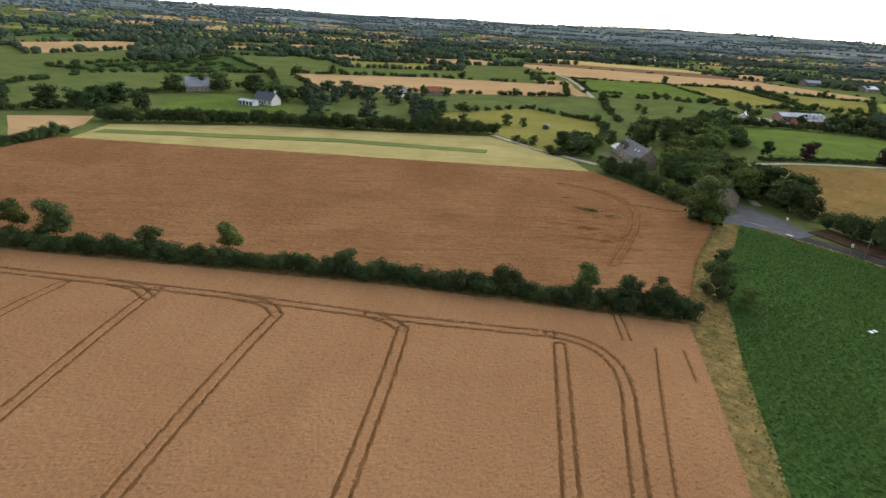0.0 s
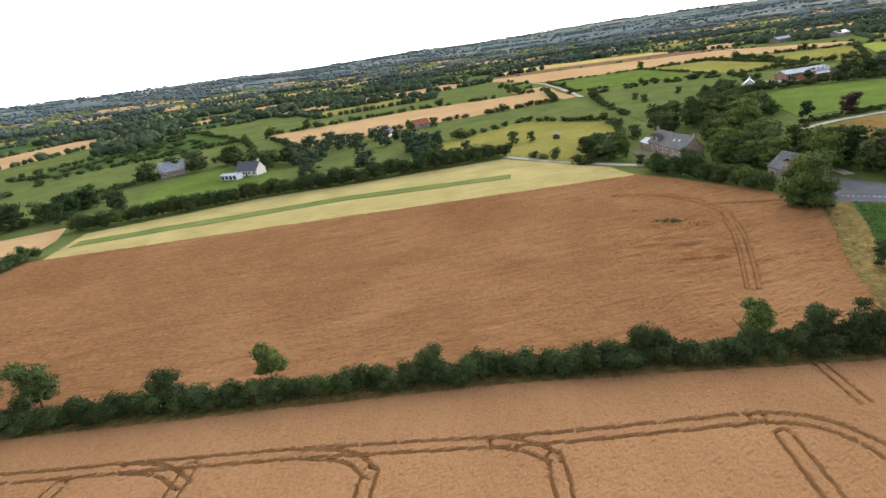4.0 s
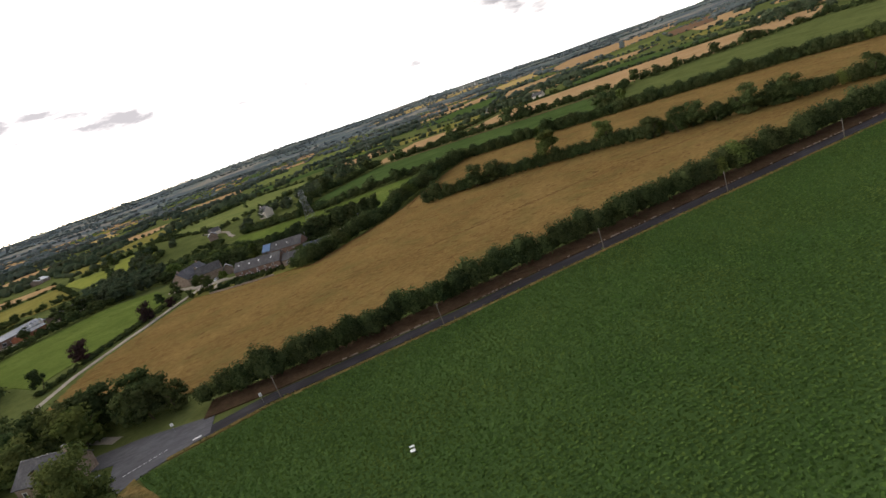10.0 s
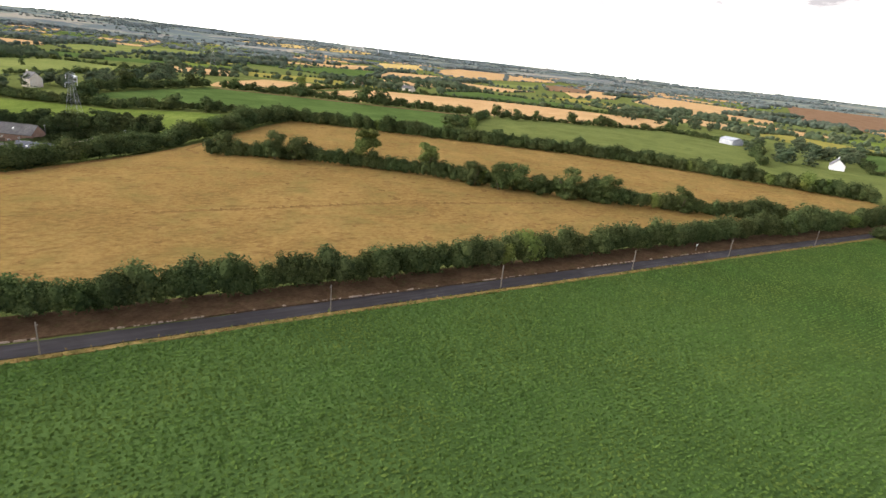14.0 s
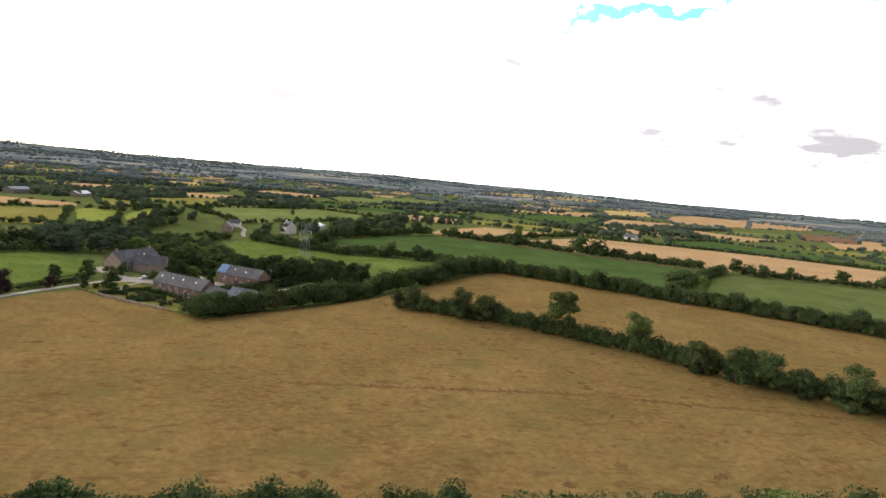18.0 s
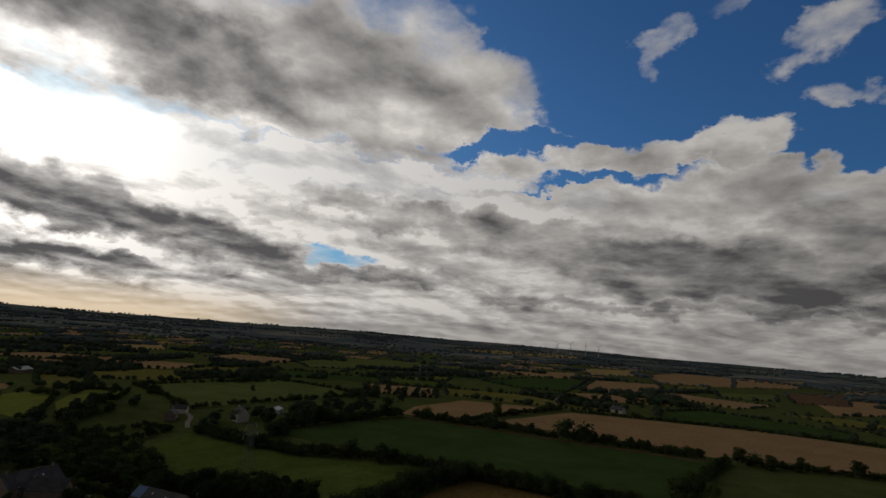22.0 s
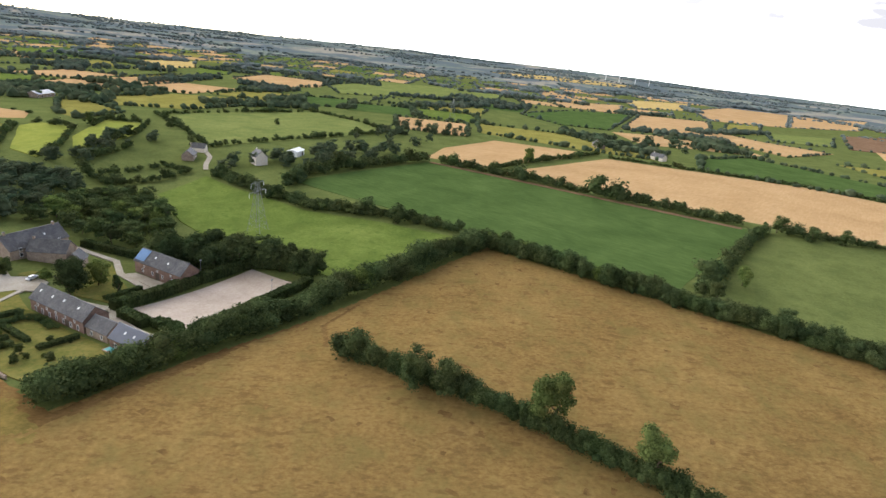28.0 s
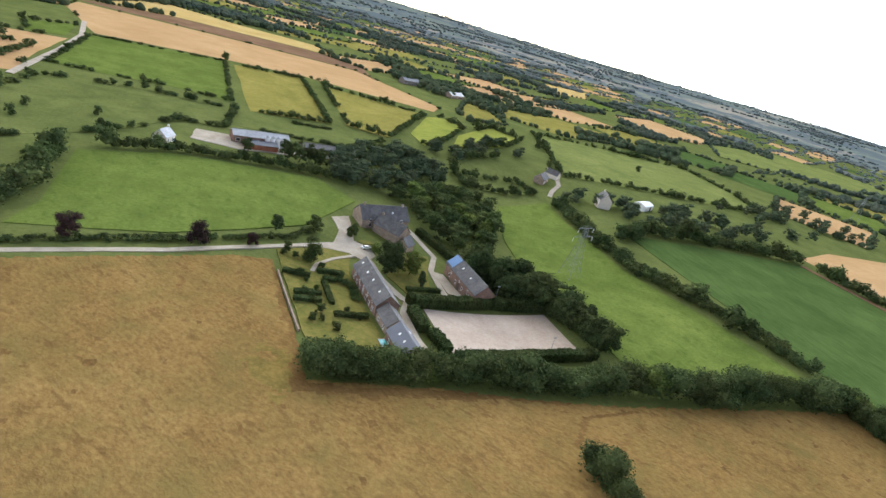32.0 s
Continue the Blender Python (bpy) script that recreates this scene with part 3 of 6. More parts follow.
field("mown_strip", FIELD_C, STUBBLE, "pale yellow mown meadow strip beside the wheat", 0.1)
field("green_strip", [(-140, 215), (-46, 226.5), (15, 224.5), (16, 230.5), (-46, 233.5), (-140, 222)], LEA, "uncut green strip in the mown meadow", 0.25)
field("verge", [(73, 150), (57, 117), (48, 98), (44, 88), (42.5, 77), (36.5, 49), (29, 10), (22, -40), (29, -60), (34.5, 10), (41.5, 49), (47.5, 70), (58.7, 104), (66.9, 121), (78.7, 141), (84, 151)], VERGE, "strip of dry rough grass between the fields", 0.22)

# ripe wheat with wheel tracks pressed into it
TRAMS = [[(-84, -38), (-75, 40), (-70.5, 78), (-68, 88)], [(-54, -38), (-53, 40), (-52.5, 60), (-52, 78), (-51, 88)], [(-39, -38), (-33, 38), (-30, 67), (-27.5, 82)], [(-18, -38), (-10, 36), (-7, 64), (-5.8, 80)], [(5, -38), (15, 40), (18, 62), (20, 78)], [(12, -38), (22, 38), (26, 58), (28.5, 69), (27.5, 76), (24, 80), (19, 81.5)],
         [(-110, 95), (-81, 91.3), (-52, 89), (-28, 86.3), (-7, 83.2), (19, 81.5)], [(-6, 80), (-8.5, 82.5), (-12, 84)], [(-27.5, 82), (-30, 85.5), (-36, 87)], [(-51, 85), (-55, 88.5), (-60, 89.5)]]
LINES = [[(32, 91), (31.2, 81)], [(33.2, 91), (32.6, 81)], [(36, 79), (31, 60), (28, 48), (25, 36)], [(40.6, 79), (39.2, 70)]]


def eased(line, times=2):
    """The same line with its corners cut."""
    for _ in range(times):
        out = [line[0]]
        for (x0, y0), (x1, y1) in zip(line, line[1:]):
            out += [(x0 * 0.75 + x1 * 0.25, y0 * 0.75 + y1 * 0.25), (x0 * 0.25 + x1 * 0.75, y0 * 0.25 + y1 * 0.75)]
        line = out + [line[-1]]
    return line


def beside(line, off):
    """A line that runs off metres to the side of another."""
    out = []
    for k, (x, y) in enumerate(line):
        (x0, y0), (x1, y1) = line[max(0, k - 1)], line[min(len(line) - 1, k + 1)]
        d = math.hypot(x1 - x0, y1 - y0)
        out.append((x - (y1 - y0) / d * off, y + (x1 - x0) / d * off))
    return out


def wheel_track(line, width, z, parent, mat):
    """One wheel's pressed strip."""
    rng = random.Random(int(line[0][0] * 7))
    pts = along(line, 0.7)
    v, f = [], []
    for x, y, a in pts:
        for s in (1, -1):
            w = s * width / 2 * rng.uniform(0.75, 1.2) + rng.uniform(-0.03, 0.03)
            v.append((x - math.sin(a) * w, y + math.cos(a) * w, z + rng.uniform(-0.04, 0.04)))
    for k in range(len(pts) - 1):
        f.append((2 * k + 1, 2 * k + 3, 2 * k + 2, 2 * k))
    part("wheel_track", mesh_of("wheel_track", v, f, mat), None, parent)


def make_wheat():
    cell = 0.34
    xs, ys = np.arange(-104, 46, cell), np.arange(30, 104, cell)
    gx, gy = np.meshgrid(xs, ys)
    rng = np.random.default_rng(4)
    gx = gx + rng.uniform(-0.08, 0.08, gx.shape)
    gy = gy + rng.uniform(-0.08, 0.08, gy.shape)
    press = np.zeros(gx.shape)
    for line in TRAMS:
        d = away(gx, gy, eased(line))
        press = np.maximum(press, np.clip(1.3 - np.abs(d - 0.92) / 0.2, 0, 1))
    for line in LINES:
        press = np.maximum(press, np.clip(1.2 - away(gx, gy, line) / 0.22, 0, 1) * 0.8)
    z = 0.72 + rng.normal(0, 0.028, gx.shape) + 0.03 * wave(gx, gy, 3.0) - 0.4 * press
    n = len(xs)
    v = np.stack([gx, gy, z], -1).reshape(-1, 3)
    i = np.arange((len(ys) - 1) * n).reshape(len(ys) - 1, n)[:, :-1].ravel()
    f = np.stack([i, i + 1, i + n + 1, i + n], -1)
    mid = v[f].mean(1)
    keep = inside(mid[:, 0], mid[:, 1], FIELD_A)
    f = f[keep]
    top = tagged(new("wheat_field", mesh_of("wheat_field", v, f, WHEAT)), "ripe orange-brown wheat field with paired wheel tracks", "field", kind="structure")
    for line in TRAMS:
        for side in (-0.92, 0.92):
            wheel_track(beside(eased(line), side), 0.42, 0.62, top, TRACK)
    for line in LINES:
        wheel_track(eased(line), 0.15, 0.68, top, TRACK)


make_wheat()
field("wheat_field_rest", [(-230, 112), (-103.5, 102), (-103.5, 30), (33, 30), (22, -40), (-230, -40)], WHEAT, "ripe wheat field beside the tracked part", 0.48)


def make_riper():
    cell = 0.55
    xs, ys = np.arange(-205, 78, cell), np.arange(96, 204, cell)
    gx, gy = np.meshgrid(xs, ys)
    rng = np.random.default_rng(5)
    gx = gx + rng.uniform(-0.12, 0.12, gx.shape)
    gy = gy + rng.uniform(-0.12, 0.12, gy.shape)
    # wind-laid patches near the eastern end, and a looping wheel track
    laid = np.clip(1.1 - np.hypot((gx - 38) / 17, (gy - 138) / 27), 0, 1) * np.clip(0.45 + 1.1 * wave(gx * 0.5, gy * 1.6, 2.1), 0, 1)
    loop = [(38, 181), (43, 179), (50, 174), (54.5, 165), (55, 154), (50, 139), (44, 126), (38, 114)]
    press = np.clip(1.3 - np.abs(away(gx, gy, loop) - 0.95) / 0.4, 0, 1)
    press = np.maximum(press, np.clip(1.2 - away(gx, gy, [(72, 157), (55, 162)]) / 0.5, 0, 1))
    z = 0.75 + rng.normal(0, 0.05, gx.shape) + 0.06 * wave(gx, gy, 4.0) - 0.42 * np.clip(laid, 0, 1) - 0.4 * press
    n = len(xs)
    v = np.stack([gx, gy, z], -1).reshape(-1, 3)
    i = np.arange((len(ys) - 1) * n).reshape(len(ys) - 1, n)[:, :-1].ravel()
    f = np.stack([i, i + 1, i + n + 1, i + n], -1)
    mid = v[f].mean(1)
    f = f[inside(mid[:, 0], mid[:, 1], FIELD_B)]
    kind = np.where(laid.reshape(-1)[f].mean(1) > 0.3, 1, 0)
    top = tagged(new("wheat_field", mesh_of("wheat_field", v, f, [WHEAT_DARK, LODGED], kind)), "reddish-brown wheat field with wind-laid patches", "field", kind="structure")
    for side in (-0.95, 0.95):
        wheel_track(beside(eased(loop), side), 0.5, 0.62, top, LODGED)
    wheel_track([(72, 157), (64, 159.5), (55, 162)], 0.5, 0.62, top, TRACK)


make_riper()


def make_hay():
    """Unmown dry grass: uneven, with laid and trodden patches."""
    cell = 1.15
    xs, ys = np.arange(114, 422, cell), np.arange(-176, 254, cell)
    gx, gy = np.meshgrid(xs, ys)
    rng = np.random.default_rng(9)
    gx = gx + rng.uniform(-0.35, 0.35, gx.shape)
    gy = gy + rng.uniform(-0.35, 0.35, gy.shape)
    ripple = wave(gx * 0.8 + 0.5 * gy, gy * 1.1 - 0.4 * gx, 3.1) + 0.8 * wave(gx * 1.4, gy * 0.7, 1.7)
    zone = np.clip(0.5 + 0.6 * wave(gx, gy, 34.0), 0, 1)
    laid = (ripple + rng.normal(0, 0.35, gx.shape) > 1.05 + 0.35 * (1 - zone)) * 1.0
    z = 0.42 + 0.05 * ripple + rng.normal(0, 0.04, gx.shape) - 0.16 * laid
    trod = np.minimum(away(gx, gy, [(196, 120), (232, 62), (262, -6)]), away(gx, gy, [(293.9, 152.4), (306.8, 163.9), (327.3, 163.7)]))
    z = z - 0.2 * np.clip(1.4 - trod / 1.2, 0, 1) + terrain(gx, gy)
    n = len(xs)
    v = np.stack([gx, gy, z], -1).reshape(-1, 3)
    i = np.arange((len(ys) - 1) * n).reshape(len(ys) - 1, n)[:, :-1].ravel()
    f = np.stack([i, i + 1, i + n + 1, i + n], -1)
    mid = v[f].mean(1)
    f = f[inside(mid[:, 0], mid[:, 1], FIELD_E)]
    kind = 1 * ((laid.reshape(-1)[f].mean(1) > 0.6) | (np.clip(1.4 - trod / 1.2, 0, 1).reshape(-1)[f].mean(1) > 0.6))
    edge = away(gx, gy, [(229.2, 257.3), (228.2, 219.3), (226.8, 192.6), (224.6, 181.8), (241.3, 178.7), (284.7, 176.3), (305.8, 172.2)]) - 1.2 * wave(gx, gy, 2.3) + rng.normal(0, 0.5, gx.shape)
    kind = np.where(edge.reshape(-1)[f].mean(1) < 2.2, 2, kind)
    damp = np.hypot((gx - 219) / 7, (gy - 188) / 12) + 0.45 * wave(gx, gy, 2.0) + rng.normal(0, 0.25, gx.shape)
    kind = np.where((damp.reshape(-1)[f].mean(1) < 0.8) & (kind != 2), 3, kind)
    tagged(new("dry_grass_field", mesh_of("dry_grass_field", v, f, [HAY, HAY_LAID, HAY_LAID, DAMP], kind.astype(np.int32), True)), "dry golden-brown grass field left unmown", "field", kind="structure")


make_hay()


def make_crop():
    """The leafy green crop: soil sheet with rows of low plants."""
    field("leaf_crop_field", FIELD_D, BEET, "dark green leafy crop in a large field", 0.12)
    rng = np.random.default_rng(6)
    a = math.atan2(-83, 55)
    along_, across = np.array([math.cos(a), math.sin(a)]), np.array([-math.sin(a), math.cos(a)])
    u, w = np.meshgrid(np.arange(-120, 340, 0.55), np.arange(-200, 60, 0.85))
    u, w = u + rng.uniform(-0.35, 0.35, u.shape), w + rng.uniform(-0.2, 0.2, w.shape)
    px, py = 84 + u * along_[0] + w * across[0], 150 + u * along_[1] + w * across[1]
    keep = inside(px, py, FIELD_D) 
    px, py = px[keep], py[keep]
    n = len(px)
    size = rng.uniform(0.24, 0.42, n)
    turn = rng.uniform(0, 6.28, n)
    v, f = np.zeros((n, 5, 3)), []
    v[:, 0] = np.stack([px, py, rng.uniform(0.3, 0.45, n)], -1)
    for k in range(4):
        t = turn + k * 1.5708 + rng.uniform(-0.2, 0.2, n)
        s = size * rng.uniform(0.6, 1.15, n)
        v[:, k + 1] = np.stack([px + np.cos(t) * s, py + np.sin(t) * s, rng.uniform(0.05, 0.5, n)], -1)
    base = np.arange(n) * 5
    f = np.concatenate([np.stack([base, base + 1 + k, base + 1 + (k + 1) % 4], -1) for k in range(4)])
    tagged(new("leaf_crop", mesh_of("leaf_crop", v.reshape(-1, 3), f, CROP)), "rows of low leafy green crop plants", "crop", kind="stuff")
    return n


make_crop()

# ---- roads and tracks ----
ribbon("hedge_foot", H1, 6.5, VERGE, "dry grass at the foot of the low hedge", 0.3, "verge")
field("farmhouse_yard", [(57, 214), (63, 209), (71, 212), (72, 232), (70, 244), (66, 240), (63, 226)], YARD, "trodden grey-brown yard before the stone farmhouse", 0.15, 0.3)
ribbon("lane", [(112, 460), (115, 492), (122, 560), (126, 640), (119, 720)], 4.0, GRAVEL, "pale lane between far fields", 0.5)
ribbon("lane", [(447, 386.9), (456.2, 397.7), (471.9, 411.2), (484.5, 433.1), (489.9, 455)], 3.4, GRAVEL, "white gravel lane past the roadside houses", 0.4)
ribbon("field_margin", [(601.5, 283), (598, 200), (592, 110), (588, 30)], 5.5, PLOUGH, "bare brown margin of the crop field", 0.35, "margin")
ribbon("road", ROAD, 4.5, ASPHALT, "narrow grey asphalt country road")
ribbon("bank", [(106, 150), (112.5, 136), (129.5, 107), (154, 67.5), (178.5, 28.5), (221, -40), (265, -114), (300, -172)], 9.2, BANK, "bare brown earth bank below the hedge", 0.3, "bank")
ribbon("verge_road", [(88.8, 147.2), (103, 131), (123, 96.6), (148, 58.2), (169, 24.2), (211, -43.3), (256, -117)], 1.3, VERGE, "narrow dry grass verge along the road", 0.16, "verge")
field("road_junction", [(80, 152), (86, 149), (96, 142), (103, 146), (99, 163), (93, 176), (88, 172), (90, 163), (84, 158)], ASPHALT_OLD, "grey asphalt road junction with white markings", 0.14, 0.1)
ribbon("lane", [(20, 267), (36, 242), (52, 224), (60, 216.5), (66, 222)], 3.2, GRAVEL, "pale gravel lane beside the meadow")
ribbon("drive", [(100, 172), (104, 195), (116, 222), (130, 238), (151, 245.5), (194, 253), (224.9, 263), (241.9, 269.1), (255, 274.2)], 2.6, GRAVEL, "pale gravel drive to the farmstead")

# ---- plants ----
def leaf_cloud(rng, lobes, count, size, flat=0.0):
    """Small leafy clumps, each a bent four-sided blade, spread through the outer shell of some lobes."""
    v, f = [], []
    vol = np.array([r[3] * r[4] for r in lobes])
    pick = rng.choice(len(lobes), count, p=vol / vol.sum())
    L = np.array(lobes)[pick]
    d = rng.normal(size=(count, 3))
    d /= np.linalg.norm(d, axis=1)[:, None]
    d[:, 2] = np.where(d[:, 2] < -0.5, -d[:, 2], d[:, 2])
    rad = rng.uniform(0.74, 1.13, count)[:, None]
    c = L[:, :3] + d * rad * np.stack([L[:, 3], L[:, 3], L[:, 4]], -1)
    t = rng.normal(size=(count, 3)) + d * 0.2
    a = np.cross(d + rng.normal(size=(count, 3)) * 0.55, t)
    a /= np.linalg.norm(a, axis=1)[:, None]
    b = np.cross(a, d + rng.normal(size=(count, 3)) * 0.45)
    b /= np.linalg.norm(b, axis=1)[:, None]
    s = size * rng.uniform(0.55, 1.3, count)[:, None]
    q = np.stack([c - a * s * 0.5, c - b * s * 0.42 + d * s * 0.12, c + a * s * 0.55, c + b * s * 0.4 - d * s * 0.05], 1)
    v = q.reshape(-1, 3)
    f = np.arange(count * 4).reshape(-1, 4)
    return v, f


def core(rng, lobes, scale=0.7):
    """A dark lumpy inside for each lobe, so that a crown isn't hollow."""
    bm = bmesh.new()
    for x, y, z, r, h in lobes:
        got = bmesh.ops.create_icosphere(bm, subdivisions=1, radius=1.0)["verts"]
        for p in got:
            k = scale * rng.uniform(0.85, 1.1)
            p.co = Vector((x + p.co.x * r * k, y + p.co.y * r * k, z + p.co.z * h * k))
    v = np.array([p.co[:] for p in bm.verts])
    bm.verts.index_update()
    f = np.array([[p.index for p in q.verts] for q in bm.faces])
    bm.free()
    return v, f


def crown_mesh(name, seed, lobes, count, size, mat):
    rng = np.random.default_rng(seed)
    v0, f0 = core(rng, lobes)
    v1, f1 = leaf_cloud(rng, lobes, count, size)
    faces = [tuple(q) for q in f0] + [tuple(q + len(v0)) for q in f1]
    return mesh_of(name, np.concatenate([v0, v1]), faces, mat)


def bush_lobes(seed, n=5):
    rng = random.Random(seed)
    out = [(0, 0, 0.42, 0.4, 0.44)]
    for k in range(n):
        a, r = rng.uniform(0, 6.28), rng.uniform(0.12, 0.3)
        s = rng.uniform(0.2, 0.32)
        out.append((r * math.cos(a), r * math.sin(a), rng.uniform(0.25, 0.78), s, s * rng.uniform(0.8, 1.2)))
    return out


BUSH = [crown_mesh("bush", 10 + k, bush_lobes(k), 1000, 0.062, m) for k, m in enumerate([LEAF, LEAF, LEAF_OAK, LEAF, LEAF_DARK, LEAF])]
BUSH_PALE = [crown_mesh("bush", 20 + k, bush_lobes(7 + k), 1000, 0.062, LEAF_PALE) for k in range(2)]
BUSH_MID = [crown_mesh("bush", 30 + k, bush_lobes(20 + k, 3), 220, 0.12, m) for k, m in enumerate([LEAF, LEAF_OAK, LEAF, LEAF_DARK])]


TAKEN = {}
HEDGES = [0]


def hedge(label, line, width, height, step, near=True, seed=1, gap=0.0, pale=0.03, name="hedge"):
    """A hedge: bushes close together along a line."""
    rng = random.Random(seed)
    HEDGES[0] += 1
    top = thing(name, label, "hedge", *line[0], 0.0)
    rows = max(1, round(width / (height * 0.75)))
    for r in range(rows):
        off = (r - (rows - 1) / 2) * width / max(1, rows)
        for x, y, a in along(line, step):
            i, j = round(x / 6), round(y / 6)
            if rng.random() < gap or not near and any(TAKEN.get((i + a, j + b), HEDGES[0]) != HEDGES[0] for a in range(-2, 3) for b in range(-2, 3)):
                continue
            TAKEN[i, j] = HEDGES[0]
            h = height * rng.uniform(0.72, 1.12) * (rng.uniform(1.2, 1.45 if near else 2.1) if rng.random() < (0.07 if near else 0.13) else 1)
            w = max(width / rows, step * 1.2, 0.75 * h if near else 0.95 * h) * rng.uniform(1.05, 1.4)
            fine = near and height > 3.3
            me = rng.choice(BUSH_PALE) if fine and rng.random() < pale else rng.choice(BUSH if fine else BUSH_MID)
            ob = new("bush", me)
            o = off + rng.uniform(-0.18, 0.18) * width
            ob.parent = top
            bx, by = x - math.sin(a) * o + rng.uniform(-0.4, 0.4), y + math.cos(a) * o + rng.uniform(-0.4, 0.4)
            ob.location = (bx - line[0][0], by - line[0][1], ground_at(bx, by) - ground_at(*line[0]) - 0.06 * h)
            ob.rotation_euler = (rng.uniform(-0.08, 0.08), rng.uniform(-0.08, 0.08), rng.uniform(0, 6.28))
            ob.scale = (w, w * rng.uniform(0.85, 1.1), h)
    if not top.children:
        bpy.data.objects.remove(top)
        return None
    return top


def box_bush(seed):
    """A length of clipped hedge: a block set with small leaves."""
    rng = np.random.default_rng(seed)
    n = 300
    side = rng.choice(5, n, p=[0.24, 0.24, 0.08, 0.08, 0.36])
    p = rng.uniform(-0.5, 0.5, (n, 3))
    out = np.zeros((n, 3))
    for k, (axis, sign) in enumerate(((1, -1), (1, 1), (0, -1), (0, 1), (2, 1))):
        p[side == k, axis] = sign * 0.5
        out[side == k, axis] = sign
    p += out * rng.uniform(-0.06, 0.05, (n, 1)) + (0, 0, 0.5)
    t = rng.normal(size=(n, 3))
    a = np.cross(out + rng.normal(size=(n, 3)) * 0.4, t)
    a /= np.linalg.norm(a, axis=1)[:, None]
    b = np.cross(a, out + rng.normal(size=(n, 3)) * 0.4)
    b /= np.linalg.norm(b, axis=1)[:, None]
    s = 0.13 * rng.uniform(0.6, 1.3, (n, 1))
    q = np.stack([p - a * s, p - b * s * 0.8, p + a * s, p + b * s * 0.8], 1).reshape(-1, 3)
    c = np.array([(x, y, z) for z in (0.0, 0.95) for x, y in ((-0.5, -0.45), (0.5, -0.45), (0.5, 0.45), (-0.5, 0.45))]) + rng.uniform(-0.03, 0.03, (8, 3))
    f = [(4, 5, 6, 7), (0, 1, 5, 4), (1, 2, 6, 5), (2, 3, 7, 6), (3, 0, 4, 7)] + [tuple(8 + 4 * k + m for m in range(4)) for k in range(n)]
    return mesh_of("hedge_length", np.concatenate([c, q]), f, LEAF)


BOXED = [box_bush(k) for k in range(3)]


def clipped(label, line, width, height, seed=1):
    """A clipped hedge: straight lengths end to end."""
    rng = random.Random(seed)
    top = thing("hedge", label, "hedge", *line[0], 0.0)
    pts = along(line, 2.2)
    for (x0, y0, a), (x1, y1, _) in zip(pts, pts[1:]):
        ob = new("hedge_length", rng.choice(BOXED))
        ob.parent = top
        ob.location = ((x0 + x1) / 2 - line[0][0], (y0 + y1) / 2 - line[0][1], (ground_at(x0, y0) + ground_at(x1, y1)) / 2 - ground_at(*line[0]) - 0.25)
        ob.rotation_euler = (0, 0, a + rng.choice((0, math.pi)))
        ob.scale = (math.hypot(x1 - x0, y1 - y0) * 1.06, width * rng.uniform(0.9, 1.08), height * rng.uniform(0.93, 1.06))
    return top


def trunk_mesh(seed, height, r0, limbs):
    """A tapered trunk that bends a little, with limbs."""
    rng = random.Random(seed)
    bm = bmesh.new()

    def tube(p, q, ra, rb, n=7):
        d = (q - p).normalized()
        side = d.orthogonal().normalized()
        up = d.cross(side)
        rings = []
        for c, r in ((p, ra), ((p + q) / 2 + side * rng.uniform(-0.1, 0.1) * (q - p).length, (ra + rb) / 2), (q, rb)):
            rings.append([bm.verts.new(c + (side * math.cos(k * 6.2832 / n) + up * math.sin(k * 6.2832 / n)) * r) for k in range(n)])
        for a, b in zip(rings, rings[1:]):
            for k in range(n):
                bm.faces.new((a[k], a[(k + 1) % n], b[(k + 1) % n], b[k]))

    top = Vector((rng.uniform(-0.3, 0.3), rng.uniform(-0.3, 0.3), height * 0.8))
    tube(Vector((0, 0, -0.2)), top, r0, r0 * 0.35)
    for k in range(limbs):
        f = rng.uniform(0.4, 0.95)
        a = rng.uniform(0, 6.28)
        p = top * f
        tube(p, p + Vector((math.cos(a), math.sin(a), 0.7)) * height * rng.uniform(0.12, 0.2), r0 * 0.4, r0 * 0.1, 5)
    me = bpy.data.meshes.new("trunk")
    bm.to_mesh(me)
    bm.free()
    me.materials.append(BARK)
    return me


def tree_lobes(seed, n, spread, tall, low=0.3):
    """Lobes of a crown that is 1 high."""
    rng = random.Random(seed)
    out = [(0, 0, (1 + low) / 2, spread * 0.66, (1 - low) * 0.43)]
    for k in range(n):
        a = rng.uniform(0, 6.28)
        z = rng.uniform(low + 0.08, 0.92)
        reach = spread * (1.0 - abs((z - low) / (1 - low) - 0.42) * tall) * rng.uniform(0.5, 0.82)
        s = spread * rng.uniform(0.26, 0.42)
        out.append((math.cos(a) * reach, math.sin(a) * reach, z, s, s * rng.uniform(0.65, 0.9)))
    return out


CROWNS = {}


